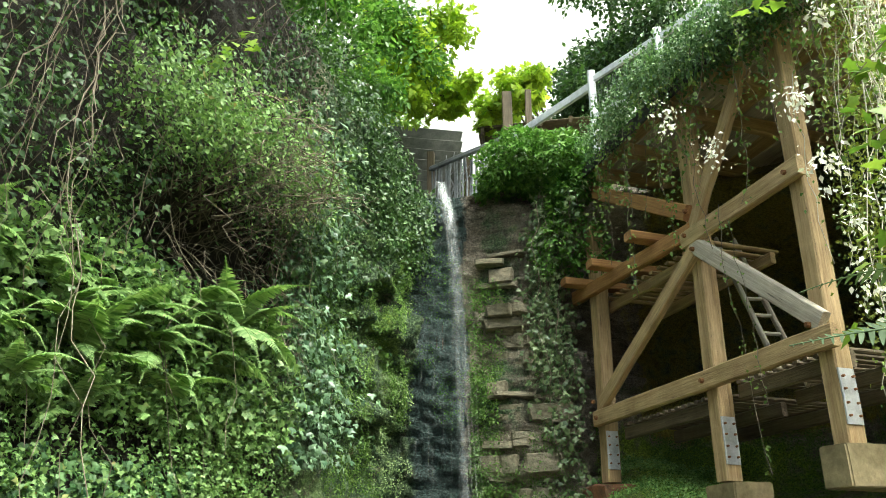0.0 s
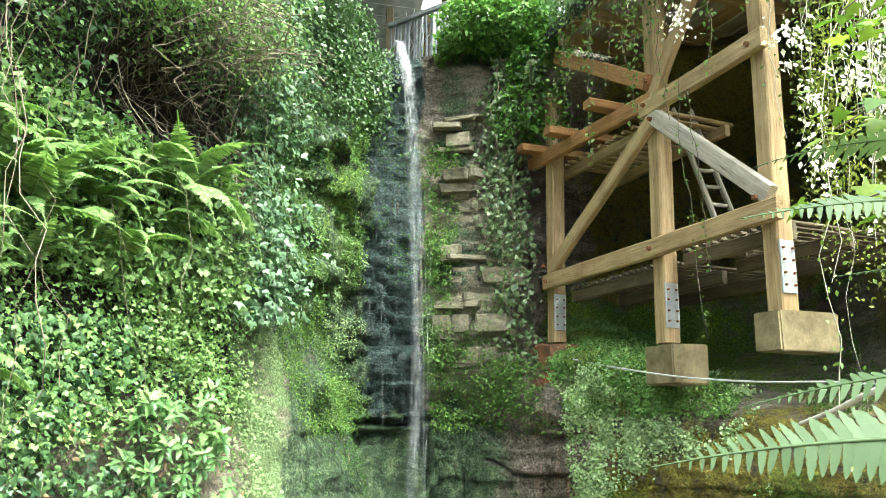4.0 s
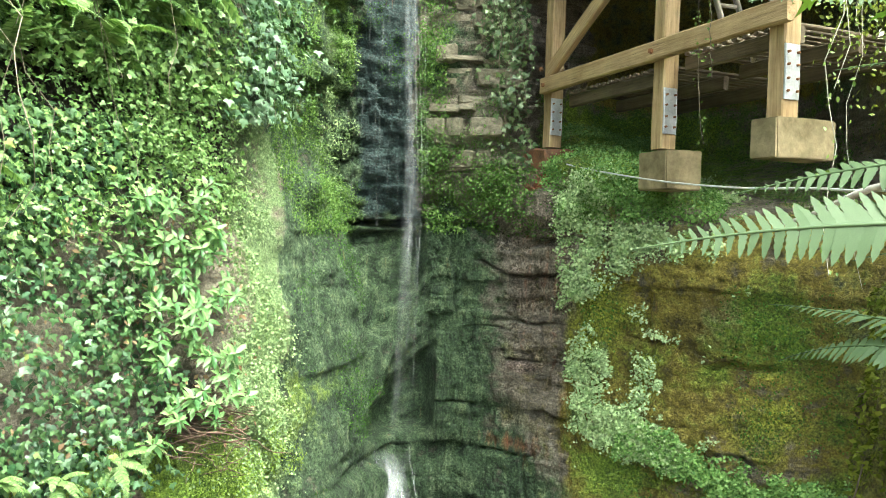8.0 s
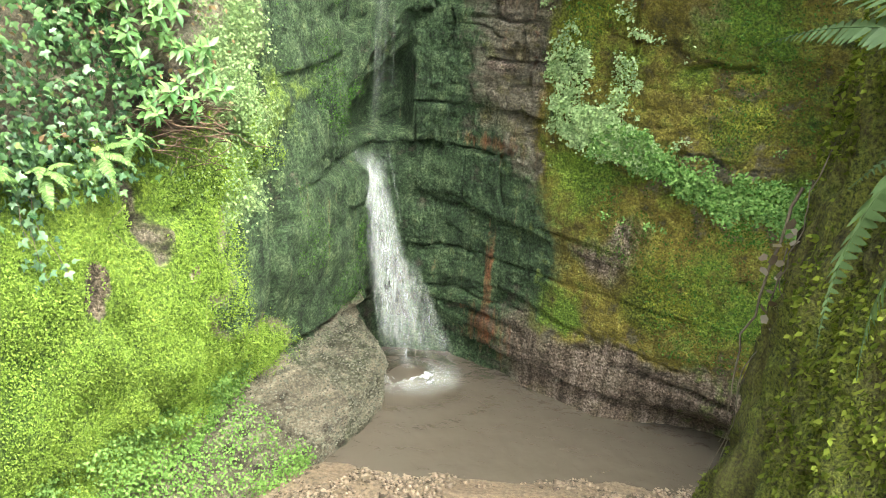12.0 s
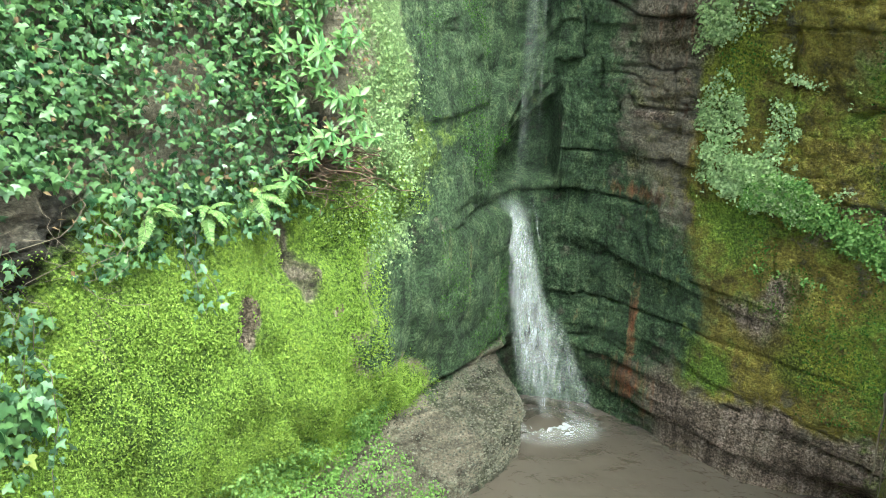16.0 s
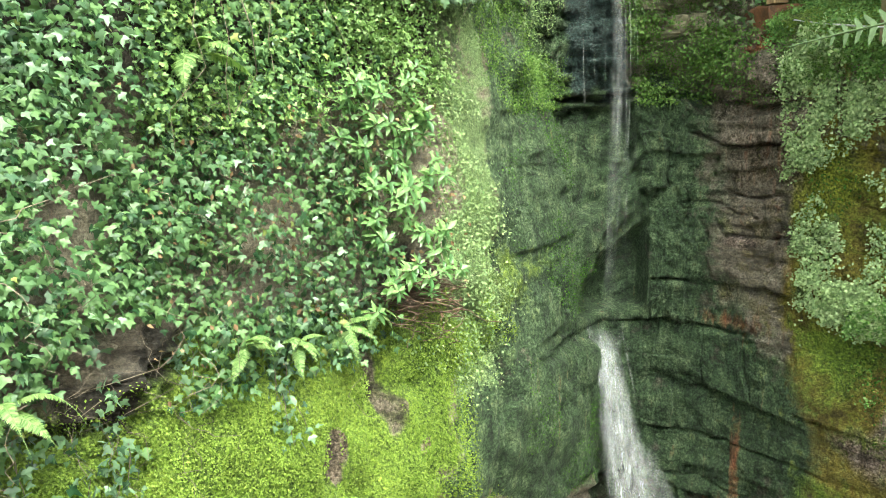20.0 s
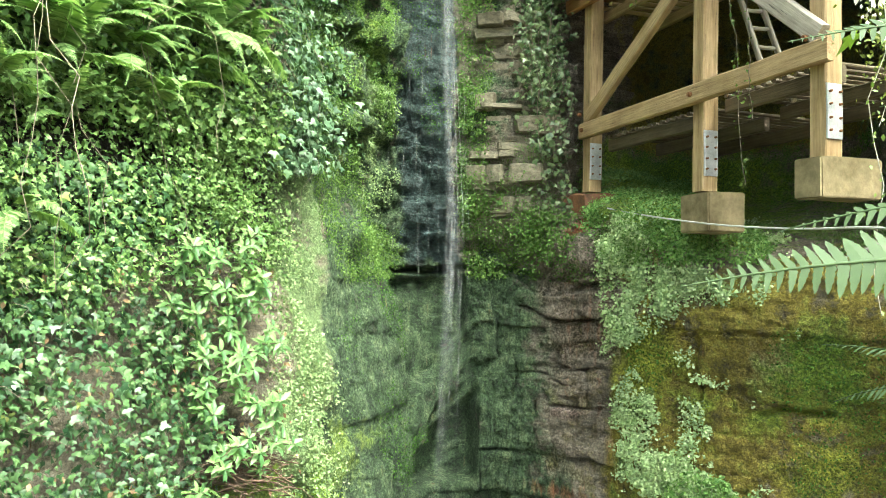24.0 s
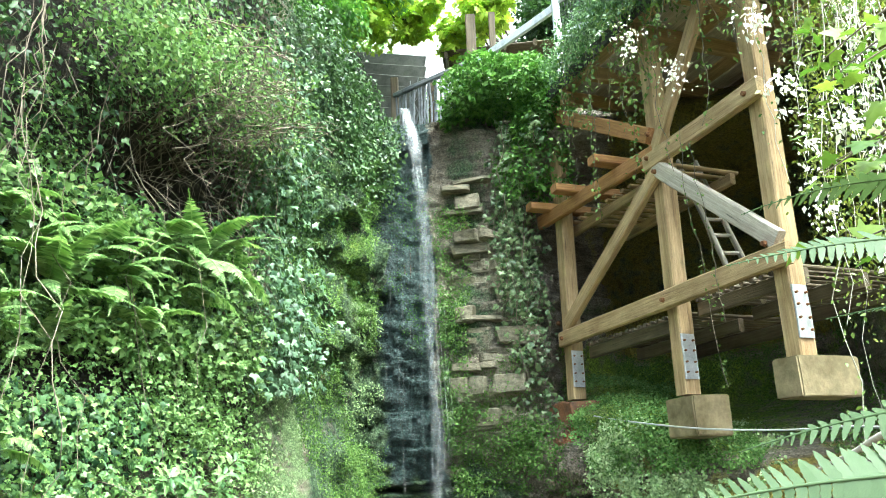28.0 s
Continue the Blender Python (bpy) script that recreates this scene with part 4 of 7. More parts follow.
# stake fence over the lip, and the rustic shelter behind it
fence = thing("stake_fence", "silver grey rustic stake fence over the waterfall lip", "fence", (-0.4, 10.2, 9.7))
fa, fb = Vector((-0.98, 10.55, 9.70)), Vector((0.16, 9.82, 9.72))
for p, h, wd in ((fa, 1.25, 0.11), (fb, 1.75, 0.14), (fb + Vector((0.30, -0.05, 0)), 1.75, 0.09)):
    timber("fence_post", p, p + Vector((0, 0, h)), wd, wd, "brown", fence, (1, 0, 0))
timber("top_rail", fa + Vector((0, -0.05, 0.95)), fb + Vector((0, -0.05, 1.02)), 0.07, 0.07, STAKE, fence)
timber("bottom_rail", fa + Vector((0, 0.02, 0.2)), fb + Vector((0, 0.02, 0.2)), 0.05, 0.07, STAKE, fence)
for i in range(24):
    c = fa.lerp(fb, (i + 0.5) / 24) + Vector((random.uniform(-0.008, 0.008), -0.04, 0.02))
    v, f = tube([c, c + Vector((random.uniform(-0.02, 0.02), 0, 0.5)), c + Vector((random.uniform(-0.03, 0.03), 0, random.uniform(0.92, 1.02)))], [0.019, 0.017, 0.015], 6)
    part("stake", mesh_of("stake", v, f, STAKE, True), fence)
timber("hand_rail", fb + Vector((0.05, -0.05, 0.98)), RAIL[0] + Vector((0, 0.1, 1.02)), 0.05, 0.12, WHITE_WOOD, fence)
for k in range(7):
    a = fa + Vector((0.06 + 0.05 * k, 0.12, 0.45))
    v, f = tube([a, a + Vector((0.08, 0, 0.3)), a + Vector((random.uniform(-0.1, 0.35), 0.02, random.uniform(0.5, 0.95)))], [0.014, 0.012, 0.008], 5)
    part("twig", mesh_of("twig", v, f, STAKE, True), fence)
# grey board darkened to carry the shade these wall boards stand in
SHADED_BOARD = simple_mat("shaded grey board", (0.03, 0.033, 0.027), (0.09, 0.095, 0.08), 7, 0.85, 0.006)
shelter = thing("rustic_shelter", "rustic timber shelter with board roof behind the falls", "shelter", (0.3, 11.2, 9.8))
for p in ((-2.2, 11.6), (-0.45, 11.3), (0.62, 10.3), (1.6, 10.1)):
    timber("shelter_post", (p[0], p[1], 9.6), (p[0], p[1], 11.25), 0.12, 0.12, "brown", shelter, (1, 0, 0))
for k in range(8):
    h = 10.15 + 0.2 * k
    timber("wall_board", (-2.3, 11.2 + 0.02 * k, h + 0.34), (-0.55, 11.0 + 0.02 * k, h), 0.03, 0.215, SHADED_BOARD, shelter)
for k in range(9):
    s = k / 8
    timber("roof_board", (-0.25, 10.35 + 1.4 * s, 11.20 + 0.55 * s), (1.7, 9.95 + 1.4 * s, 11.10 + 0.55 * s), 0.19, 0.03, "brown", shelter)
for k in range(5):
    x = -0.2 + 0.42 * k
    timber("rafter", (x, 10.2 - 0.2 * (x + 0.2), 11.10), (x, 11.7 - 0.2 * (x + 0.2), 11.68), 0.05, 0.09, "brown", shelter)
for k in range(7):
    h = 9.95 + 0.18 * k
    timber("back_board", (-0.35, 11.75, h), (1.8, 11.2, h), 0.03, 0.16, "brown", shelter)

# ---- leaves and plants ----
FRESH = leaf_mat("fresh leaf", (0.08, 0.16, 0.03), (0.24, 0.35, 0.08), (0.34, 0.34, 0.10))
BRAMBLE = leaf_mat("bramble leaf", (0.07, 0.15, 0.035), (0.25, 0.39, 0.13), (0.26, 0.24, 0.09))
IVY = leaf_mat("ivy leaf", (0.016, 0.055, 0.020), (0.12, 0.22, 0.078), (0.24, 0.28, 0.08), 0.42, 0.2, 0.32)
SILVER_IVY = leaf_mat("pale ivy leaf", (0.05, 0.11, 0.055), (0.17, 0.28, 0.15), None, 0.34, 0.2, 0.5)
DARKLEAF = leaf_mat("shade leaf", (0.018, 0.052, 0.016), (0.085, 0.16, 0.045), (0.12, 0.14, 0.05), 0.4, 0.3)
BUSH = leaf_mat("seedling leaf", (0.06, 0.15, 0.045), (0.22, 0.37, 0.13), None, 0.38, 0.35, 0.5)
FERN = leaf_mat("fern frond", (0.11, 0.22, 0.06), (0.30, 0.44, 0.16), (0.30, 0.26, 0.08), 0.5, 0.45, 0.3)
LICHEN = leaf_mat("pale liverwort", (0.28, 0.40, 0.17), (0.56, 0.68, 0.36), None, 0.5, 0.25, 0.3)
PALE = leaf_mat("liverwort", (0.13, 0.22, 0.08), (0.29, 0.40, 0.17), None, 0.5, 0.25, 0.3)
MOSS = leaf_mat("moss shoots", (0.17, 0.27, 0.04), (0.29, 0.41, 0.085), None, 0.8, 0.4, 0.1)
DEEPMOSS = leaf_mat("deep moss", (0.035, 0.10, 0.018), (0.14, 0.29, 0.055), None, 0.8, 0.35, 0.1)
CUSHION = leaf_mat("moss cushion", (0.07, 0.155, 0.036), (0.21, 0.33, 0.095), None, 0.8, 0.35, 0.1)
CLOVER = leaf_mat("clover leaf", (0.11, 0.21, 0.045), (0.22, 0.35, 0.10), None, 0.6, 0.3, 0.2)
MAPLE = leaf_mat("sunlit maple leaf", (0.24, 0.38, 0.035), (0.48, 0.62, 0.07), None, 0.45, 0.55)
HEDGE = leaf_mat("bright creeper leaf", (0.05, 0.14, 0.022), (0.17, 0.32, 0.065), None, 0.42, 0.4)
DEAD = leaf_mat("dead leaf", (0.10, 0.06, 0.03), (0.30, 0.21, 0.12), None, 0.8, 0.2, 0.1)
STEM = simple_mat("pale dry stem", (0.07, 0.055, 0.035), (0.24, 0.20, 0.14), 12, 0.85, 0.002)
BARK = simple_mat("dark bark", (0.03, 0.022, 0.015), (0.12, 0.095, 0.07), 9, 0.9, 0.01)

rng = np.random.default_rng(7)
SHAPES = {}


def fan(rim, mid, lift=0.0, droop=0.0):
    """A blade as a fan round a point of its midrib."""
    pts = [(mid[0], mid[1], lift)] + [(x, y, -droop * y * y) for x, y in rim]
    k = len(rim)
    return np.array(pts, float), np.array([(0, 1 + i, 1 + (i + 1) % k) for i in range(k)])


half = [(0.20, -0.12), (0.40, 0.00), (0.64, 0.30), (0.27, 0.40)]
SHAPES["ivy"] = fan([(0, 0.04)] + half + [(0, 1.0)] + [(-x, y) for x, y in half[::-1]], (0, 0.35), 0.07, 0.12)
SHAPES["kite"] = (np.array([(0, 0, 0), (0.30, 0.42, 0.07), (0, 1, -0.08), (-0.30, 0.42, 0.07)], float), np.array([(0, 1, 2), (0, 2, 3)]))
SHAPES["round"] = (np.array([(0, 0, 0), (0.48, 0.25, 0.08), (0.40, 0.80, 0.05), (-0.40, 0.80, 0.05), (-0.48, 0.25, 0.08)], float), np.array([(0, 1, 2), (0, 2, 3), (0, 3, 4)]))
SHAPES["lance"] = (np.array([(0, 0, 0), (0.15, 0.28, 0.05), (0.17, 0.58, 0.03), (0, 1, -0.22), (-0.17, 0.58, 0.03), (-0.15, 0.28, 0.05), (0, 0.55, -0.02)], float),
                   np.array([(0, 1, 6), (1, 2, 6), (2, 3, 6), (6, 3, 4), (6, 4, 5), (0, 6, 5)]))
half = [(0.20, -0.06), (0.50, -0.02), (0.36, 0.22), (0.62, 0.52), (0.30, 0.48), (0.22, 0.66)]
SHAPES["maple"] = fan([(0, 0.05)] + half + [(0, 1.0)] + [(-x, y) for x, y in half[::-1]], (0, 0.32), 0.05, 0.15)


def trefoil():
    vs, fs = [], []
    kv, kf = SHAPES["kite"]
    for a, s in ((0, 0.62), (1.25, 0.5), (-1.25, 0.5)):
        r = np.array([(math.cos(a), math.sin(a), 0), (-math.sin(a), math.cos(a), 0), (0, 0, 1)])
        v = (kv * (1.5 * s, s, s)) @ r
        v[:, 1] += 0.3
        fs.append(kf + 4 * len(vs))
        vs.append(v)
    return np.concatenate(vs), np.concatenate(fs)


SHAPES["trefoil"] = trefoil()


def unit(a):
    return a / (np.linalg.norm(a, axis=-1)[..., None] + 1e-9)


def blades(shape, pos, tip, face, size):
    """Many leaves of one shape: where, which way the tip points, which way the blade faces, how long."""
    tv, tf = SHAPES[shape]
    y = unit(tip)
    z = unit(face - (face * y).sum(-1, keepdims=True) * y)
    x = np.cross(y, z)
    size = np.broadcast_to(np.asarray(size, float), (len(pos),))
    v = (tv[None, :, 0:1] * x[:, None] + tv[None, :, 1:2] * y[:, None] + tv[None, :, 2:3] * z[:, None]) * size[:, None, None] + pos[:, None]
    f = tf[None] + (np.arange(len(pos)) * len(tv))[:, None, None]
    return v.reshape(-1, 3), f.reshape(-1, tf.shape[1])


def stuff(name, label, category, pieces, mat, parent=None):
    v, f = gather(pieces)
    ob = new(name, mesh_of(name, v, f, mat))
    return tagged(ob, label, category, kind="stuff")


def on_cliff(n, q, z, keep=None, seed=0):
    """Random places of the cliff within q and z, thinned by keep(q, z, pos)."""
    r = np.random.default_rng(seed)
    qq, zz = r.uniform(*q, n), r.uniform(*z, n)
    pos, inn = on_grid(qq, zz)
    if keep is not None:
        k = r.uniform(0, 1, n) < keep(qq, zz, pos)
        qq, zz, pos, inn = qq[k], zz[k], pos[k], inn[k]
    return qq, zz, pos, np.concatenate([inn, np.zeros((len(inn), 1))], 1)


def lumps(p, sc, seed, lo=-0.25, hi=0.35):
    return smooth(lo, hi, fbm(p[..., 0] * sc, p[..., 1] * sc, p[..., 2] * sc, 3, seed))


def cover(shape, n, q, z, size, off, keep=None, seed=1, hang=0.6, lie=0.8, jitter=0.5):
    """Leaves growing over the cliff. off: how far they stand out; hang: tips down; lie: faces out."""
    r = np.random.default_rng(seed + 1000)
    qq, zz, pos, inn = on_cliff(n, q, z, keep, seed)
    m = len(pos)
    depth = r.uniform(0, 1, m) ** 1.3
    pos = pos + inn * (off[0] + (off[1] - off[0]) * depth)[:, None] + r.normal(0, 0.02, (m, 3))
    tip = r.normal(0, jitter, (m, 3)) + np.array([0, 0, -hang]) + inn * 0.35
    face = inn * lie + np.array([0, 0, 0.55]) + r.normal(0, jitter, (m, 3))
    return blades(shape, pos, tip, face, r.uniform(size[0], size[1], m))


# mosses and liverworts on the rock
stuff("moss", "bright yellow-green moss carpet on the wet bank", "moss", [
    cover("kite", 150000, (2.7, 4.75), (0.75, 3.75), (0.011, 0.024), (0.0, 0.014),
          lambda q, z, p: smooth(3.75, 3.2, z + 0.5 * fbm(p[:, 0], p[:, 1], p[:, 2], 2, 5)) * smooth(moss_rim(z) + 0.15, moss_rim(z) - 0.08, q + 0.12 * fbm(p[:, 0] * 2, p[:, 1] * 2, p[:, 2] * 2, 2, 6))
          * (1 - smooth(0.2, 0.5, bell(q, 3.54, 0.035) * bell(z, 2.5, 0.3))) * (1 - smooth(0.2, 0.5, bell(q, 3.74 + 0.05 * (3 - z), 0.045) * bell(z, 2.95, 0.55))), 2, 0.2, 1.0, 0.42)], MOSS)
stuff("moss", "dark green moss cushions on the ledges", "moss", [
    cover("kite", 26000, (8.9, 11.8), (1.0, 6.2), (0.014, 0.03), (0.0, 0.03), lambda q, z, p: lumps(p, 1.4, 12, 0.0, 0.4) * 0.9, 3, 0.2, 1.0, 0.8),
    cover("kite", 14000, (4.55, 5.9), (1.0, 5.2), (0.012, 0.028), (0.0, 0.03), lambda q, z, p: lumps(p, 1.6, 14, -0.1, 0.4) * 0.7, 5, 0.4, 1.0, 0.7),
    cover("kite", 24000, (9.1, 11.1), (2.3, 3.0), (0.014, 0.03), (0.0, 0.06), lambda q, z, p: lumps(p, 1.8, 24, -0.3, 0.3) * bell(z + 0.12 * (q - 10), 2.62, 0.22) * smooth(9.3, 9.9, q), 24, 0.2, 0.8, 0.7),
    cover("kite", 9000, (5.8, 7.2), (5.0, 9.2), (0.014, 0.028), (0.0, 0.04), lambda q, z, p: lumps(p, 1.6, 21, 0.05, 0.4) * 0.8, 22, 0.3, 0.9, 0.7)], DEEPMOSS)
stuff("moss", "olive green moss cushions bulging from the ledges beside the fall", "moss", [
    cover("kite", 70000, (4.5, 6.05), (5.0, 9.2), (0.014, 0.030), (0.0, 0.05), lambda q, z, p: lumps(p, 1.7, 14, -0.3, 0.15) * smooth(6.1, 5.6, q), 25, 0.3, 0.9, 0.7),
    cover("kite", 7000, (7.0, 8.6), (5.05, 5.95), (0.022, 0.05), (0.02, 0.15), lambda q, z, p: lumps(p, 1.8, 66, -0.3, 0.2), 66, 0.3, 0.6, 0.6),
    cover("kite", 6000, (6.95, 7.5), (5.2, 8.4), (0.02, 0.045), (0.02, 0.13), lambda q, z, p: lumps(p, 1.8, 67, -0.2, 0.3), 67, 0.4, 0.6, 0.6),
    cover("kite", 45000, (8.7, 11.4), (5.2, 6.75), (0.014, 0.032), (0.0, 0.05), lambda q, z, p: lumps(p, 1.4, 13, -0.5, 0.1), 4, 0.1, 0.8, 0.8),
    cover("kite", 30000, (6.95, 8.7), (5.0, 8.3), (0.016, 0.036), (0.0, 0.06), lambda q, z, p: lumps(p, 1.8, 62, -0.1, 0.3) * (1 - 0.6 * bell(q, 7.68, 0.22) * smooth(5.9, 6.3, z)) * smooth(8.8, 7.9, q + 0.3 * (z - 5.6)), 23, 0.3, 0.8, 0.7)], CUSHION)
stuff("clover", "small clover-like plants at the foot of the mossy bank", "clover", [
    cover("round", 26000, (3.0, 4.25), (0.1, 1.25), (0.012, 0.030), (0.0, 0.07), lambda q, z, p: lumps(p, 2.0, 17, -0.4, 0.2), 8, 0.2, 0.8, 0.4)], CLOVER)
stuff("liverwort", "pale green small-leaved liverwort patches on damp rock", "liverwort", [
    cover("round", 42000, (3.85, 4.8), (0.8, 6.6), (0.012, 0.028), (0.0, 0.04), lambda q, z, p: bell(q, 4.22 + 0.03 * np.sin(z * 2), 0.18) * lumps(p, 1.5, 15, -0.7, 0.0) * smooth(2.4, 2.9, z), 6, 0.2, 1.0, 0.35),
    cover("round", 12000, (6.9, 8.5), (4.9, 8.2), (0.016, 0.034), (0.0, 0.07), lambda q, z, p: lumps(p, 2.0, 18, 0.0, 0.4) * smooth(8.4, 7.0, q), 9, 0.3, 0.8, 0.6),
    cover("round", 9000, (4.7, 5.9), (5.2, 8.6), (0.012, 0.024), (0.0, 0.08), lambda q, z, p: lumps(p, 2.0, 19, 0.0, 0.4), 10, 0.3, 0.8, 0.6)], PALE)

stuff("liverwort", "pale blue-green liverwort in crisp patches on the ochre wall", "liverwort", [
    cover("round", 120000, (8.66, 10.3), (2.7, 4.15), (0.016, 0.034), (0.0, 0.04),
          lambda q, z, p: smooth(8.62, 8.9, q + 0.14 * fbm(p[:, 0] * 3, p[:, 1] * 3, p[:, 2] * 3, 3, 17)) * (0.12 + 0.88 * lumps(p, 4.0, 18, -0.35, 0.25)) * smooth(0.35, 0.75, (1.1 * bell(q, 8.98, 0.24) * bell(z, 3.78, 0.22) + bell(q, 9.1, 0.44) * bell(z, 3.22, 0.28) + bell(q, 9.6, 0.4) * bell(z, 3.05, 0.2)) + 0.55 * fbm(p[:, 0] * 2.6, p[:, 1] * 2.6, p[:, 2] * 3.2, 5, 16, 0.75)), 7, 0.2, 0.8, 0.6),
    cover("round", 110000, (8.66, 10.6), (4.2, 5.75), (0.016, 0.034), (0.0, 0.05),
          lambda q, z, p: smooth(8.62, 8.9, q + 0.14 * fbm(p[:, 0] * 3, p[:, 1] * 3, p[:, 2] * 3, 3, 17)) * (0.12 + 0.88 * lumps(p, 4.0, 19, -0.35, 0.25)) * smooth(0.35, 0.75, (1.1 * bell(q, 8.98, 0.26) * bell(z, 5.25, 0.35) + 0.9 * bell(q, 9.5, 0.5) * bell(z, 4.95, 0.26) + 0.7 * bell(q, 8.95, 0.3) * bell(z, 4.5, 0.12)) + 0.60 * fbm(p[:, 0] * 2.6, p[:, 1] * 2.6, p[:, 2] * 3.2, 5, 28, 0.75)), 27, 0.2, 0.8, 0.6)], LICHEN)
stuff("liverwort", "deep green liverwort trailing along a damp ledge", "liverwort", [
    cover("round", 34000, (9.3, 11.3), (2.3, 3.3), (0.016, 0.034), (0.0, 0.06),
          lambda q, z, p: smooth(0.45, 0.65, bell(z + 0.30 * (q - 10.2), 2.85, 0.20) + 0.55 * fbm(p[:, 0] * 2.6, p[:, 1] * 2.6, p[:, 2] * 3.2, 5, 29, 0.65)), 28, 0.2, 0.9, 0.4),
    cover("round", 32000, (8.55, 10.2), (5.2, 6.4), (0.014, 0.030), (0.0, 0.06), lambda q, z, p: lumps(p, 1.6, 30, -0.4, 0.0) * smooth(8.6, 8.95, q + 0.25 * fbm(p[:, 0] * 3, p[:, 1] * 3, p[:, 2] * 3, 3, 17)), 31, 0.2, 0.8, 0.5)], leaf_mat("deep liverwort", (0.10, 0.22, 0.05), (0.30, 0.48, 0.14), None, 0.5, 0.25, 0.3))

# ivy, brambles and shrubs of the near bank
stuff("ivy", "glossy dark ivy hanging over the near bank", "ivy", [
    cover("ivy", 14000, (2.45, 3.85), (3.2, 5.75), (0.030, 0.066), (0.03, 0.22), lambda q, z, p: smooth(3.05, 3.7, z + 0.45 * fbm(p[:, 0] * 1.2, p[:, 1] * 1.2, 0 * z, 2, 31) + 0.5 * (q - 3.0)) * (0.35 + 0.65 * lumps(p, 2.0, 32, -0.35, 0.1)) * smooth(3.9, 3.55, q) * (1 - smooth(0.25, 0.6, bell(q, 2.95, 0.26) * bell(z, 3.5, 0.42))), 11, 0.8, 0.9, 0.45),
    cover("ivy", 900, (2.55, 3.0), (2.2, 3.4), (0.06, 0.10), (0.03, 0.16), lambda q, z, p: lumps(p, 1.5, 33, -0.2, 0.3) * 0.8, 12, 0.8, 0.9, 0.4)], IVY)
stuff("ivy", "silvery blue-green ivy column on the cliff", "ivy", [
    cover("ivy", 2600, (2.45, 3.85), (3.2, 5.75), (0.03, 0.07), (0.08, 0.26), lambda q, z, p: smooth(3.05, 3.7, z + 0.5 * (q - 3.0)) * lumps(p, 1.8, 64, -0.2, 0.3) * smooth(3.9, 3.55, q) * (1 - smooth(0.25, 0.6, bell(q, 2.95, 0.26) * bell(z, 3.5, 0.42))), 65, 0.8, 0.9, 0.6),
    cover("ivy", 4200, (4.0, 4.75), (5.9, 9.3), (0.045, 0.08), (0.10, 0.45), lambda q, z, p: bell(q, 4.22 + 0.05 * (z - 5.5), 0.17) * (0.4 + 0.6 * lumps(p, 1.5, 34, -0.4, 0.2)), 13, 0.9, 0.9, 0.45)], SILVER_IVY)
stuff("brambles", "light green bramble and nettle growth on the bank", "brambles", [
    cover("trefoil", 19000, (3.05, 4.2), (4.9, 6.35), (0.028, 0.058), (0.03, 0.30), lambda q, z, p: smooth(4.25, 3.95, q) * (0.25 + 0.75 * lumps(p, 1.6, 35, -0.4, 0.2)) * smooth(4.85, 5.2, z - 0.35 * (q - 3.6)), 14, 0.25, 0.7, 0.5),
    cover("trefoil", 15000, (2.4, 3.95), (6.0, 7.7), (0.03, 0.06), (0.03, 0.24), lambda q, z, p: lumps(p, 1.3, 44, -0.45, 0.1) * (1 - 0.97 * smooth(0.2, 0.5, bell(q, 3.80, 0.32) * bell(z, 7.5, 0.45))), 29, 0.25, 0.7, 0.5),
    cover("trefoil", 5000, (3.0, 4.1), (6.0, 7.1), (0.05, 0.09), (0.08, 0.36), None, 45, 0.3, 0.7, 0.5),
    cover("kite", 6000, (3.05, 4.2), (4.7, 6.6), (0.025, 0.05), (0.02, 0.22), lambda q, z, p: lumps(p, 1.6, 36, -0.3, 0.3), 15, 0.3, 0.7, 0.6)], BRAMBLE)
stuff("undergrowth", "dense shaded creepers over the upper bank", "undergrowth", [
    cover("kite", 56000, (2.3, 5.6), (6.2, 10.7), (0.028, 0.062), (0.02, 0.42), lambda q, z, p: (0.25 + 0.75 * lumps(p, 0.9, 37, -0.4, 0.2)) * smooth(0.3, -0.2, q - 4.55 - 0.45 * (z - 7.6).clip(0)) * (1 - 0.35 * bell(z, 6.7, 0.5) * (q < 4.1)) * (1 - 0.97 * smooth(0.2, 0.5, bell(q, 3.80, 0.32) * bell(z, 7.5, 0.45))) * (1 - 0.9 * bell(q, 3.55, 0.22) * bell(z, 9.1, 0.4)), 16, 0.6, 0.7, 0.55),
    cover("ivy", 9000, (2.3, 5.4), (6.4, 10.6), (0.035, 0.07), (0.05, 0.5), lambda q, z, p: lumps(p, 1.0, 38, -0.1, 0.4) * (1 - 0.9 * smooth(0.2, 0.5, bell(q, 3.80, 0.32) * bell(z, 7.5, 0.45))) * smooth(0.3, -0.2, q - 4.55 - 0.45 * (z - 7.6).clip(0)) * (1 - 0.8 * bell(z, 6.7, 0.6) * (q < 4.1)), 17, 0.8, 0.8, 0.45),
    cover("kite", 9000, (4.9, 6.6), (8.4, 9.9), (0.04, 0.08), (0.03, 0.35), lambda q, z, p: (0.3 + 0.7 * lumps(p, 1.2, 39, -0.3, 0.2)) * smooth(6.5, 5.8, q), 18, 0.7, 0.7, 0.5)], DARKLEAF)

# a ledge of creeper standing out over the ferns
stuff("creeper_ledge", "bushy pale-leaved creeper overhanging the dark hollow", "creeper", [
    cover("kite", 15000, (3.2, 4.25), (7.7, 8.8), (0.03, 0.06), (0.15, 0.75), lambda q, z, p: bell(z, 8.25 + 0.35 * (q - 3.7), 0.35) * (0.3 + 0.7 * lumps(p, 1.3, 40, -0.4, 0.2)), 20, 0.4, 0.4, 0.5)], BRAMBLE)


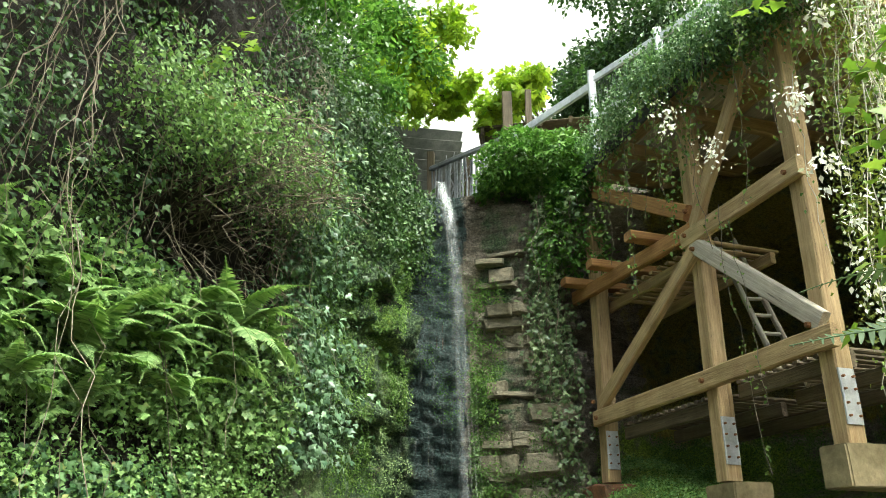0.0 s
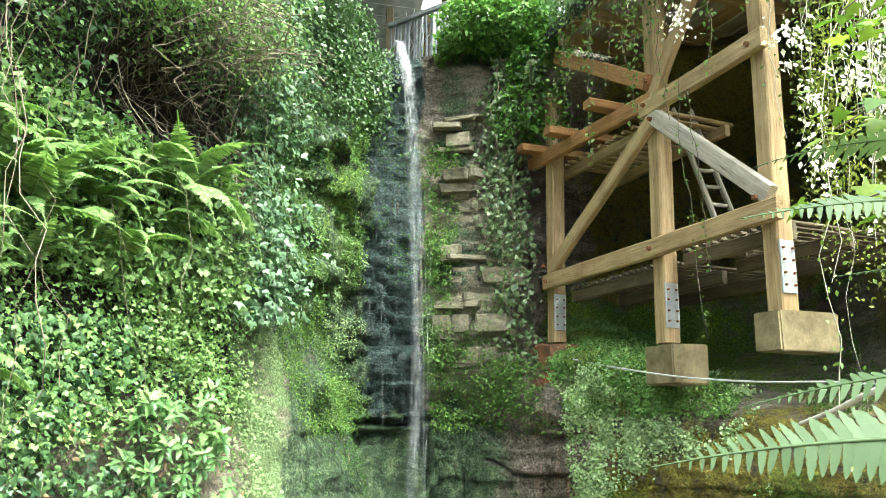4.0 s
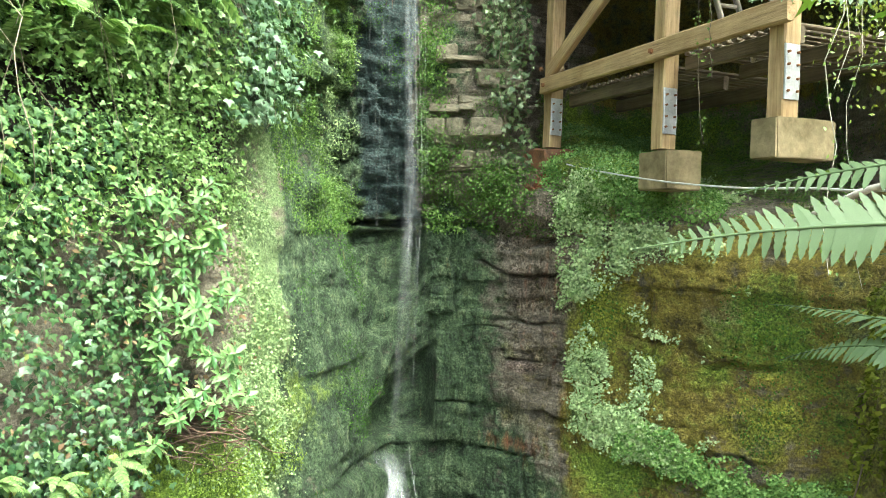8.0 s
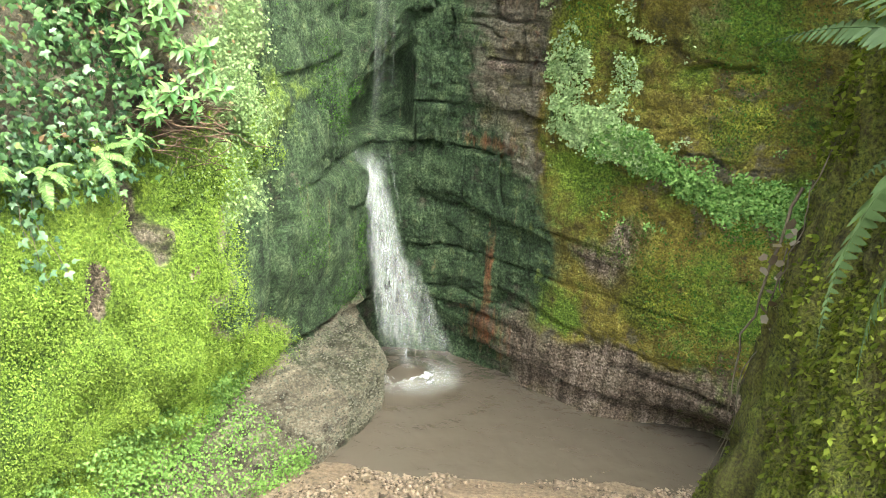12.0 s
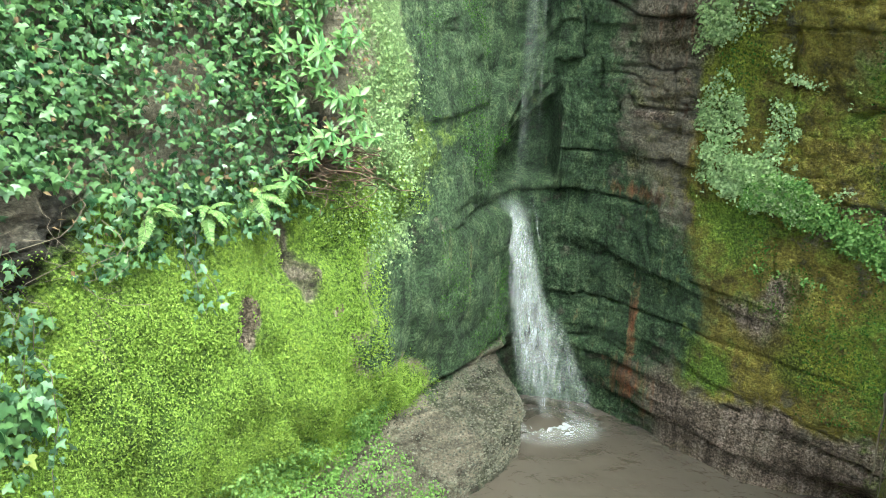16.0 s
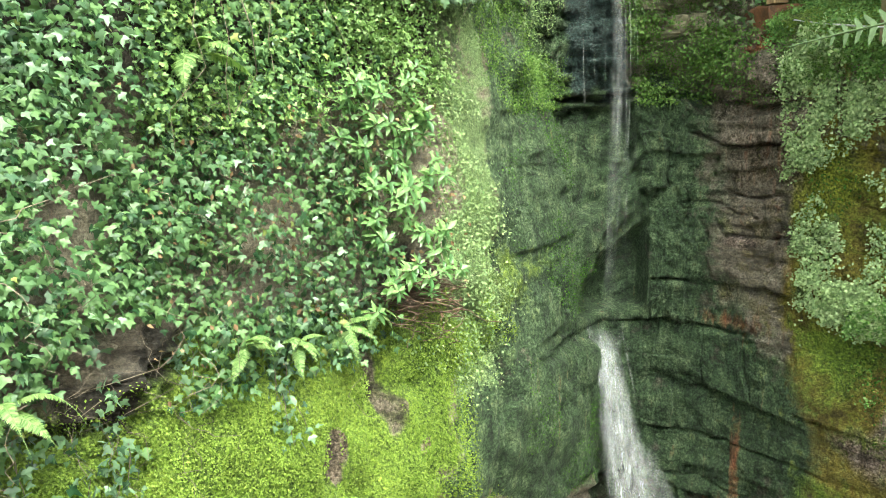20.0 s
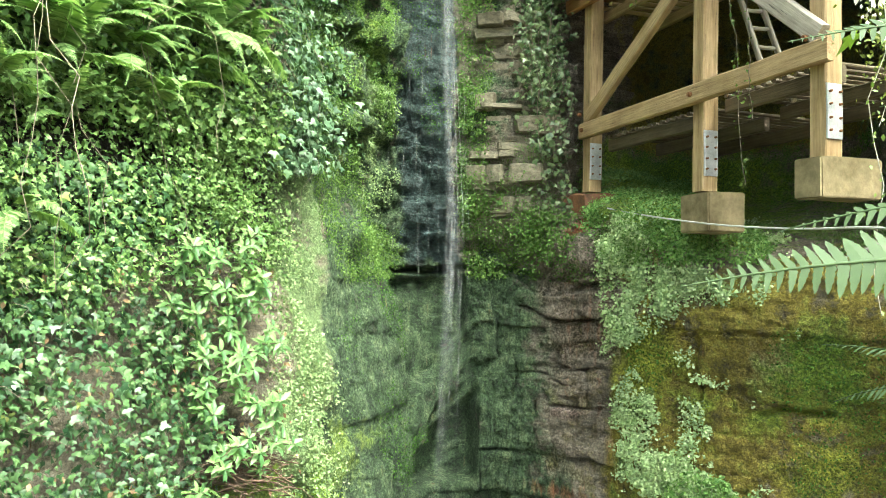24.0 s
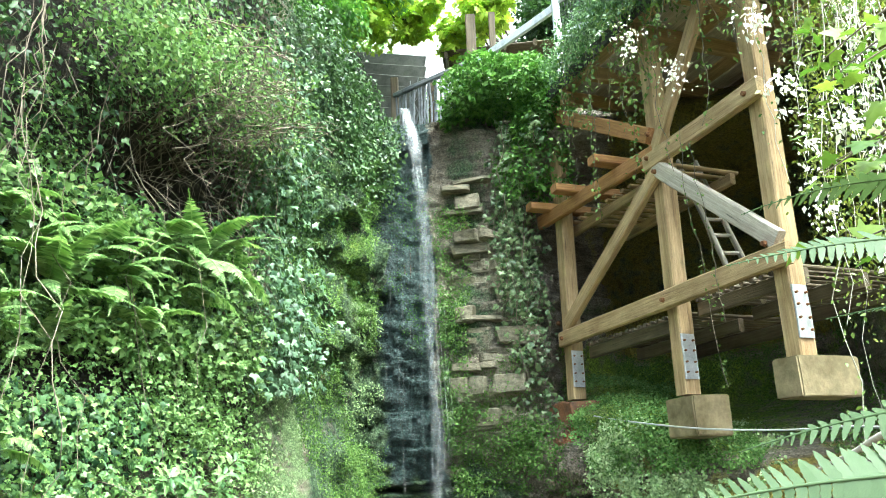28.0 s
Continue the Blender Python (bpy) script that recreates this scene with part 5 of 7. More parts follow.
def strands(n, q, z_top, length, off, seed, sway=0.10, thick=0.004):
    """Hanging stems: a list of paths."""
    r = np.random.default_rng(seed)
    out = []
    for _ in range(n):
        qq, zt, ln = r.uniform(*q), r.uniform(*z_top), r.uniform(*length)
        k = 14
        zz = zt - ln * np.linspace(0, 1, k)
        p, inn = on_grid(np.full(k, qq), zz.clip(0.2, 9.6))
        p[:, 2] = zz
        o = r.uniform(*off)
        p[:, :2] += inn[0] * o
        p[:, :2] += np.cumsum(r.normal(0, sway / k ** 0.5, (k, 2)), 0)
        out.append(p)
    return out


def stem_mesh(paths, thick, sides=4, seed=0):
    r = np.random.default_rng(seed)
    return [tube(p, np.linspace(1, 0.5, len(p)) * thick * r.uniform(0.6, 1.5), sides) for p in paths]


def leafy(paths, shape, per_m, size, seed, spread=0.03):
    r = np.random.default_rng(seed)
    pos = []
    for p in paths:
        ln = np.linalg.norm(np.diff(p, axis=0), axis=1).sum()
        t = r.uniform(0, len(p) - 1.001, max(2, int(ln * per_m)))
        i = t.astype(int)
        pos.append(p[i] + (p[i + 1] - p[i]) * (t - i)[:, None])
    pos = np.concatenate(pos)
    m = len(pos)
    pos = pos + r.normal(0, spread, (m, 3))
    tip = r.normal(0, 0.6, (m, 3)) + (0, 0, -0.7)
    face = r.normal(0, 0.5, (m, 3)) + (-0.2, -0.9, 0.5)
    return blades(shape, pos, tip, face, r.uniform(*size, m))


dry = strands(110, (2.3, 4.3), (7.6, 10.6), (1.2, 3.2), (0.15, 0.5), 50, 0.25)
stuff("dry_creeper_stems", "tangled pale dry creeper stems hanging down the bank", "stems", stem_mesh(dry, 0.0035, 4, 1), STEM)
tangle = strands(70, (3.55, 4.1), (8.0, 8.6), (0.4, 1.1), (0.35, 0.7), 51, 0.4)
stuff("dry_creeper_stems", "knot of dead stems under the creeper ledge", "stems", stem_mesh(tangle, 0.004, 4, 2), STEM)
wall_ivy = strands(52, (8.02, 8.55), (8.9, 9.6), (1.2, 3.4), (0.08, 0.35), 52, 0.15)
stuff("hanging_ivy_stems", "thin ivy stems hanging beside the trestle", "stems", stem_mesh(wall_ivy, 0.005, 4, 3), STEM)
stuff("hanging_ivy", "pale ivy leaves hanging in strings beside the trestle", "ivy", [leafy(wall_ivy, "ivy", 26, (0.035, 0.07), 4, 0.05)], leaf_mat("pale hanging ivy", (0.06, 0.12, 0.04), (0.24, 0.32, 0.15), None, 0.35, 0.25, 0.6))
near_ivy = strands(12, (2.5, 2.95), (3.2, 4.0), (0.6, 1.6), (0.05, 0.16), 53, 0.08) + strands(3, (3.38, 3.44), (3.5, 3.6), (0.8, 1.1), (0.04, 0.08), 54, 0.06) + strands(6, (3.0, 3.7), (3.5, 3.9), (0.2, 0.45), (0.04, 0.10), 55, 0.06)
stuff("hanging_ivy_stems", "thin ivy stems trailing down the moss", "stems", stem_mesh(near_ivy, 0.003, 4, 5), STEM)
stuff("hanging_ivy", "ivy trails hanging over bright moss", "ivy", [leafy(near_ivy, "ivy", 34, (0.035, 0.07), 6, 0.035)], SILVER_IVY)

# creepers that hang from the deck edge
r = np.random.default_rng(60)
hang = []
for i in range(40):
    u = r.uniform(0.7, 4.4)
    top = on(u, r.uniform(0.26, 0.5), r.uniform(9.5, 9.9))
    k = 12
    ln = r.uniform(0.3, 1.0) + 0.9 * (r.uniform() < 0.3)
    p = np.array(top)[None] + np.stack([np.cumsum(r.normal(0, 0.03, k)), np.cumsum(r.normal(0, 0.03, k)), -np.linspace(0, ln, k)], 1)
    hang.append(p)
stuff("deck_creeper_stems", "thin creeper stems hanging off the deck edge", "stems", stem_mesh(hang, 0.004, 4, 7), STEM)
stuff("deck_creeper", "creeper strings with small pale leaves under the deck", "creeper", [leafy(hang, "kite", 42, (0.03, 0.065), 8, 0.035)], FRESH)
m = 17000
uu, ww, zz = 0.5 + 4.1 * r.uniform(0, 1, m) ** 0.7, r.normal(0.34, 0.12, m), 9.80 + r.normal(0, 0.15, m)
zz -= 0.16 * (uu - 1.6).clip(0)
zz += 0.25 * vnoise(uu * 1.7, ww, 0, 9)
pos = np.array(FOOT)[None] + np.array(U)[None] * uu[:, None] + np.array(N)[None] * ww[:, None] + np.array((0, 0, 1.0))[None] * zz[:, None]
stuff("deck_creeper", "mat of small-leaved creeper spilling over the deck edge", "creeper",
      [blades("kite", pos, r.normal(0, 0.5, (m, 3)) + (0, 0, -0.6), r.normal(0, 0.5, (m, 3)) + (-0.6, -0.5, 0.6), r.uniform(0.028, 0.06, m))], leaf_mat("deck creeper leaf", (0.04, 0.10, 0.035), (0.16, 0.27, 0.10), None, 0.4, 0.3))


def mound(n, centre, radii, seed, lump=0.35, shell=0.35, flat=-0.6):
    """Places and outward ways in the outer shell of a lumpy bush."""
    r = np.random.default_rng(seed)
    d = unit(r.normal(0, 1, (n, 3)))
    d = d[d[:, 2] > flat]
    rad = 1 + lump * fbm(d[:, 0] * 2.2 + seed, d[:, 1] * 2.2, d[:, 2] * 2.2, 3, seed)
    rad = rad * (1 - shell * r.uniform(0, 1, len(d)) ** 2)
    return np.array(centre) + d * rad[:, None] * np.array(radii), d


def bushy(shape, n, centre, radii, size, seed, hang=0.3, **kw):
    r = np.random.default_rng(seed + 5)
    p, d = mound(n, centre, radii, seed, **kw)
    m = len(p)
    return blades(shape, p, d * 0.5 + r.normal(0, 0.5, (m, 3)) + (0, 0, -hang), d * 0.5 + r.normal(0, 0.45, (m, 3)) + (0, 0, 0.7), r.uniform(*size, m))


stuff("bright_creeper", "bright green leafy creeper tumbling beside the waterfall lip", "creeper", [
    bushy("kite", 7500, (0.55, 8.95, 9.82), (0.66, 0.50, 0.42), (0.05, 0.09), 70), bushy("kite", 4500, (0.95, 8.85, 9.45), (0.30, 0.34, 0.62), (0.05, 0.085), 71),
    bushy("kite", 3000, (0.18, 9.15, 9.65), (0.42, 0.35, 0.26), (0.05, 0.085), 72), bushy("kite", 2500, (0.85, 8.85, 8.75), (0.40, 0.25, 0.7), (0.045, 0.08), 73)], HEDGE)

# ---- ferns ----


def frond_mesh(length, arch, width, pairs, mat, seed, detail=False):
    """An arching frond along +y: rachis and leaflets."""
    r = np.random.default_rng(seed)
    k = 14
    s = np.linspace(0, 1, k)
    path = np.stack([0.05 * length * np.sin(s * 2 + seed), length * (s - 0.10 * arch * s ** 2), length * arch * (0.75 * s - 0.95 * s ** 2)], 1)
    v0, f0 = tube(path, np.linspace(0.006, 0.0015, k) * (length / 0.8 + 0.2), 4)
    pieces = [(v0, np.concatenate([f0[:, [0, 1, 2]], f0[:, [0, 2, 3]]]))]
    t = np.linspace(0.14, 0.985, pairs)
    i = (t * (k - 1)).astype(int).clip(0, k - 2)
    base = path[i] + (path[i + 1] - path[i]) * (t * (k - 1) - i)[:, None]
    ahead = unit(path[i + 1] - path[i])
    prof = width * np.sin(np.clip(t * 1.12, 0, 1) ** 0.55 * np.pi).clip(0.06) ** 0.8
    for sgn in (-1, 1):
        out = unit(np.cross(ahead, (0, 0, 1)))
        tip = out * sgn + ahead * 0.35 + r.normal(0, 0.06, (pairs, 3)) + (0, 0, -0.22)
        face = np.cross(out, ahead) + r.normal(0, 0.10, (pairs, 3))
        pieces.append(blades("pinna_fine" if detail else "pinna", base, tip, face, prof * r.uniform(0.9, 1.08, pairs)))
    return mesh_of("frond", *gather(pieces), mat)


rim = [(0.12, 0.03), (0.17, 0.15), (0.13, 0.22), (0.155, 0.36), (0.115, 0.44), (0.135, 0.57), (0.09, 0.66), (0.085, 0.79)]
SHAPES["pinna"] = (np.array([(0, 0, 0), (0.16, 0.10, 0.03), (0.13, 0.55, 0.02), (0, 1, -0.10), (-0.13, 0.55, 0.02), (-0.16, 0.10, 0.03)], float), np.array([(0, 1, 2), (0, 2, 3), (0, 3, 4), (0, 4, 5)]))
SHAPES["pinna_fine"] = fan([(0, 0)] + rim + [(0, 1.0)] + [(-x, y) for x, y in rim[::-1]], (0, 0.4), -0.012, 0.08)
FRONDS = [frond_mesh(1.0, a, w, 38, FERN, i) for i, (a, w) in enumerate(((0.7, 0.15), (0.95, 0.16), (1.2, 0.145), (0.5, 0.165)))]


def fern(at, size, count, seed, lean=(0, 0), label="arching green fern growing out of the bank", group="ferns on the bank", tilt=(10, 60), around=(0, 360)):
    r = random.Random(seed)
    ob = thing("fern", label, "fern", at, group)
    for i in range(count):
        fr = new("frond", r.choice(FRONDS))
        fr.parent = ob
        sc = size * r.uniform(0.65, 1.1)
        az = around[0] + (around[1] - around[0]) * (i + r.random()) / count
        fr.matrix_basis = Matrix.Translation((0, 0, 0)) @ pose(0, 0, 0, lean[0], lean[1], 0) @ pose(0, 0, 0, 0, 0, az) @ pose(0, 0, 0, r.uniform(*tilt), r.uniform(-25, 25), 0) @ Matrix.Scale(sc, 4)
    return ob


def on_face(q, z, off):
    p, inn = on_grid(np.array([float(q)]), np.array([float(z)]))
    return Vector((p[0, 0] + inn[0, 0] * off, p[0, 1] + inn[0, 1] * off, z))


for i, (q, z, s, c) in enumerate(((3.80, 6.72, 0.95, 17), (3.66, 6.86, 0.85, 13), (3.52, 6.45, 0.90, 15), (3.30, 6.30, 0.9, 13), (3.20, 6.75, 0.7, 8),
                                 (3.32, 5.95, 0.65, 8), (3.05, 6.3, 0.7, 8), (3.95, 6.75, 0.6, 8), (2.95, 6.8, 0.6, 9), (3.58, 6.15, 0.7, 9), (3.72, 6.45, 0.75, 11), (3.42, 6.62, 0.8, 11), (3.24, 6.5, 0.8, 10), (3.12, 6.02, 0.65, 9), (2.85, 6.4, 0.7, 9))):
    fern(on_face(q, z, 0.24), s * 0.82, c, 100 + i, tilt=(-30, 45), around=(-260, 40))
for i, (q, z, s, c) in enumerate(((2.62, 3.62, 0.42, 4), (2.60, 3.05, 0.46, 5), (3.62, 3.46, 0.40, 8), (3.46, 3.42, 0.36, 8), (3.30, 3.50, 0.34, 7), (3.72, 3.5, 0.3, 6), (3.20, 5.35, 0.45, 5), (3.9, 5.0, 0.24, 5), (2.4, 3.9, 0.4, 4))):
    fern(on_face(q, z, 0.16), s, c, 200 + i, label="small fern drooping from the mossy bank", tilt=(-50, 20), around=(-200, -30))

# seedlings with lance leaves, each a rosette on a stem
for i in range(74):
    r2 = random.Random(300 + i)
    q, z = r2.triangular(3.60, 4.08, 3.85), r2.uniform(3.45, 5.15)
    at = on_face(q, z, 0.03)
    ob = thing("seedling", "pale green lance-leaved seedling on the bank", "seedling", at, "lance-leaved seedlings")
    way = Vector((0.75, -0.45, r2.uniform(0.2, 0.7))).normalized()
    end = at + way * r2.uniform(0.14, 0.34)
    v, f = tube([at, at.lerp(end, 0.5) + Vector((0, 0, 0.02)), end], [0.006, 0.005, 0.004], 5)
    part("stem", mesh_of("stem", v, f, STEM), ob)
    n = r2.randint(9, 14)
    rr = np.random.default_rng(i)
    ang = np.arange(n) * 2.4
    t = np.linspace(0.7, 1, n)
    base = np.array(at)[None] + (np.array(end) - np.array(at))[None] * t[:, None]
    e1 = np.array(way.cross(Vector((0, 0, 1))).normalized())
    e2 = np.cross(np.array(way), e1)
    side = np.cos(ang)[:, None] * e1 + np.sin(ang)[:, None] * e2 + rr.normal(0, 0.12, (n, 3))
    v, f = blades("lance", base, side + np.array(way)[None] * 0.3, np.array(way)[None] + rr.normal(0, 0.2, (n, 3)) + (0, 0, 0.6), rr.uniform(0.07, 0.13, n))
    part("leaves", mesh_of("leaves", v, f, BUSH), ob)

# ---- falling water ----


def water_mat(name, cover_, scale, full, thinning=False):
    m, n, l, b = material(name)
    co = n.new("ShaderNodeTexCoord").outputs["Object"]
    mp = n.new("ShaderNodeMapping")
    mp.inputs["Scale"].default_value = (scale, scale, scale * 0.12)
    l.new(co, mp.inputs[0])
    t = noise_tex(n, l, 6, 4, 0.7, mp.outputs[0])
    b.inputs["Base Color"].default_value = (0.86, 0.90, 0.90, 1)
    b.inputs["Roughness"].default_value = 0.25
    tr = n.new("ShaderNodeBsdfTransparent")
    ms = n.new("ShaderNodeMixShader")
    r = n.new("ShaderNodeMapRange")
    r.inputs[1].default_value, r.inputs[2].default_value, r.inputs[4].default_value = cover_, cover_ + 0.35, full
    l.new(t.outputs[0], r.inputs[0])
    dense = r.outputs[0]
    if thinning:
        a = n.new("ShaderNodeAttribute")
        a.attribute_name = "body"
        dense = calc(n, l, "MULTIPLY", dense, a.outputs["Fac"])
    l.new(dense, ms.inputs[0])
    l.new(tr.outputs[0], ms.inputs[1])
    l.new(b.outputs[0], ms.inputs[2])
    l.new(ms.outputs[0], n["Material Output"].inputs[0])
    return m


THIN_SHEET = water_mat("thin sheet of water", 0.40, 6, 0.18, True)
VEIL, FOAM, SHEET, SPLASH = water_mat("falling water", 0.40, 3, 0.24), water_mat("white water", 0.30, 2, 0.30), water_mat("sheet of water", 0.36, 4, 0.46, True), water_mat("splashing water", 0.05, 5, 0.50, True)


def ribbons(n, axis, spread, thick, seed, wander=0.02, part_way=(0.0, 1.0)):
    """Threads of water along an axis, spread at its start and end."""
    r = np.random.default_rng(seed)
    axis = np.asarray(axis, float)
    k = 26
    s = np.linspace(0, len(axis) - 1, k)
    line = along(axis, s)
    out = []
    for _ in range(n):
        a, b = sorted(r.uniform(*part_way, 2))
        b = max(b, a + 0.25)
        side = r.normal(0, 1, 2)
        w = np.interp(np.linspace(0, 1, k), np.linspace(0, 1, len(spread)), spread)
        p = line.copy()
        p[:, 0] += side[0] * w + np.cumsum(r.normal(0, wander / k ** 0.5, k))
        p[:, 1] += side[1] * w * 0.4 + np.cumsum(r.normal(0, wander / k ** 0.5, k))
        i0, i1 = int(a * (k - 1)), min(k, int(b * (k - 1)) + 2)
        if i1 - i0 > 3:
            out.append(tube(p[i0:i1], np.sin(np.linspace(0.2, 2.9, i1 - i0)) * thick * r.uniform(0.4, 1.3), 4))
    return out


def sheets(n, axis, spread, half, seed, mat, span=(0.0, 1.0)):
    """Curved sheets of water along an axis, thinning to nothing at their rims: one mesh."""
    r = np.random.default_rng(seed)
    k, across = 30, 7
    vs, fs, body = [], [], []
    i = np.arange(k - 1)[:, None] * across + np.arange(across - 1)[None]
    quad = np.stack([i, i + 1, i + across + 1, i + across], -1).reshape(-1, 4)
    e = np.linspace(-1, 1, across)
    for m in range(n):
        a, b = sorted(r.uniform(*span, 2))
        b = min(span[1], max(b, a + 0.35))
        s = np.linspace(a, b, k)
        line = along(np.asarray(axis, float), s * (len(axis) - 1))
        w = np.interp(s, np.linspace(0, 1, len(spread)), spread)
        side = r.normal(0, 1)
        wd = half * r.uniform(0.5, 1.4) * (0.5 + w / max(spread))
        x = line[:, 0] + side * w + np.cumsum(r.normal(0, 0.004, k))
        p = np.stack([x[:, None] + e[None] * wd[:, None], line[:, 1:2] - 0.03 * r.uniform(0.3, 2.0) + 0.25 * wd[:, None] * e[None] ** 2 + 0 * x[:, None], line[:, 2:3] + 0 * e[None]], -1)
        fs.append(quad + len(vs) * k * across)
        vs.append(p.reshape(-1, 3))
        body.append((np.cos(e[None] * math.pi / 2) ** 1.3 * np.sin(np.linspace(0.05, 3.09, k))[:, None] ** 0.6).ravel())
    return mesh_of("sheet", np.concatenate(vs), np.concatenate(fs), mat, True, None, {"body": np.concatenate(body).clip(0, 1)})


def stuff_part(me, owner, label):
    return tagged(part("sheet", me, owner, label), kind="stuff")


UPPER = [(-0.72, 9.25, 9.66), (-0.72, 8.95, 9.62), (-0.62, 8.76, 9.20), (-0.54, 8.68, 8.6), (-0.46, 8.66, 7.7), (-0.40, 8.66, 6.6), (-0.35, 8.66, 5.5), (-0.37, 8.66, 4.5), (-0.40, 8.62, 3.4), (-0.42, 8.58, 2.55)]
LOWER = [(-0.60, 8.62, 2.74), (-0.58, 8.56, 2.52), (-0.51, 8.50, 2.2), (-0.40, 8.46, 1.7), (-0.24, 8.42, 1.05), (-0.10, 8.38, 0.45), (-0.01, 8.34, 0.02)]
fall = thing("waterfall", "thin white waterfall dropping over the mossy lip into the pool", "waterfall", (-0.4, 8.6, 0))
part("fall", mesh_of("fall", *gather(ribbons(16, UPPER, (0.03, 0.035, 0.06, 0.08), 0.0026, 1, 0.06) + ribbons(5, UPPER, (0.045, 0.025), 0.006, 2, 0.02, (0.0, 0.4)) + ribbons(9, UPPER, (0.03, 0.05), 0.004, 12, 0.03, (0.1, 0.6)) + ribbons(7, UPPER, (0.03, 0.05, 0.08), 0.003, 13, 0.05, (0.5, 1.0))), VEIL, True), fall)
part("cascade", mesh_of("cascade", *gather(ribbons(12, LOWER, (0.13, 0.09, 0.12, 0.15, 0.20), 0.0028, 3, 0.10) + ribbons(5, LOWER, (0.06, 0.05, 0.07, 0.09), 0.005, 4, 0.05, (0.15, 1.0)) + ribbons(8, LOWER, (0.16, 0.08), 0.004, 14, 0.05, (0.0, 0.3))), FOAM, True), fall, "white frothing lower cascade")
drip = []
rr = np.random.default_rng(5)
for i in range(26):
    x = rr.uniform(-1.25, -0.55)
    z0, ln = rr.uniform(6.2, 9.0), rr.uniform(0.4, 2.0)
    y = 8.82 + 0.12 * (x + 0.9)
    drip += ribbons(1, [(x, y, z0), (x, y - 0.02, z0 - ln * 0.5), (x, y - 0.03, z0 - ln)], (0, 0), 0.004, 200 + i, 0.01)
stuff_part(sheets(6, UPPER, (0.02, 0.02, 0.03, 0.045, 0.06), 0.045, 21, THIN_SHEET), fall, "thin translucent sheets of falling water")
stuff_part(sheets(3, UPPER, (0.02, 0.02), 0.04, 22, SHEET, (0.0, 0.30)), fall, "thin translucent sheets of falling water")
stuff_part(sheets(14, LOWER, (0.13, 0.06, 0.075, 0.11, 0.15), 0.12, 23, SHEET), fall, "white frothing sheets of the lower cascade")
part("drip_veil", mesh_of("drip_veil", *gather(drip), VEIL, True), fall, "fine threads of dripping water")
ra, ta = np.meshgrid(np.linspace(0, 1, 26), np.linspace(0, 2 * np.pi, 61)[:-1], indexing="ij")
fx, fy = 0.04 + 0.62 * ra * np.cos(ta), 8.26 + 0.46 * ra * np.sin(ta)
fz = 0.03 + 0.04 * np.exp(-(ra / 0.42) ** 2) * (1 + 0.2 * fbm(fx * 14, fy * 14, 0 * fx, 3, 6)) + 0.012 * fbm(fx * 30, fy * 30, 0 * fx, 2, 7)
fi = np.arange(25)[:, None] * 60
fj = np.arange(60)[None]
fq = np.stack([fi + fj, fi + (fj + 1) % 60, fi + 60 + (fj + 1) % 60, fi + 60 + fj], -1).reshape(-1, 4)
part("splash", mesh_of("splash", np.stack([fx, fy, fz], -1).reshape(-1, 3), fq, SPLASH, True, None, {"body": ((1 - ra) ** 0.9 * (0.9 + 0.35 * fbm(fx * 9, fy * 9, 0 * fx, 3, 8))).ravel().clip(0, 1)}), fall, "white splash in the pool")

# ---- mossy tree leaning by the viewpoint ----


def mossbark_mat():
    m, n, l, b = material("mossy bark")
    co = n.new("ShaderNodeTexCoord").outputs["Object"]
    mp = n.new("ShaderNodeMapping")
    mp.inputs["Scale"].default_value = (1, 1, 0.22)
    l.new(co, mp.inputs[0])
    ridges, fine, big = noise_tex(n, l, 16, 5, 0.7, mp.outputs[0], 0.4), noise_tex(n, l, 90, 4, 0.7, co), noise_tex(n, l, 2.2, 4, 0.6, co)
    bark = ramp(n, [(0.35, (0.014, 0.010, 0.005)), (0.62, (0.27, 0.19, 0.09))])
    l.new(ridges.outputs[0], bark.inputs[0])
    moss = ramp(n, [(0.35, (0.025, 0.034, 0.004)), (0.62, (0.25, 0.28, 0.04))])
    l.new(fine.outputs[0], moss.inputs[0])
    f = n.new("ShaderNodeMapRange")
    f.inputs[1].default_value, f.inputs[2].default_value = 0.40, 0.62
    l.new(calc(n, l, "ADD", calc(n, l, "MULTIPLY", big.outputs[0], 0.6), calc(n, l, "MULTIPLY", ridges.outputs[0], 0.5)), f.inputs[0])
    l.new(mixed(n, l, f.outputs[0], bark.outputs[0], moss.outputs[0]), b.inputs["Base Color"])
    b.inputs["Roughness"].default_value = 0.95
    bump(n, l, b, calc(n, l, "ADD", ridges.outputs[0], calc(n, l, "MULTIPLY", fine.outputs[0], 0.4)), 1.0, 0.08)
    return m


MOSSBARK = mossbark_mat()
TRUNK_AXIS = np.array([(1.76, 2.02, 1.7), (1.74, 2.02, 2.7), (1.72, 2.05, 3.4), (1.72, 2.08, 4.2), (1.78, 2.1, 5.0), (2.12, 2.1, 6.0), (2.7, 1.9, 7.6), (3.4, 1.5, 10.0)])
TRUNK_R = np.array([0.93, 0.78, 0.60, 0.50, 0.46, 0.44, 0.40, 0.30])


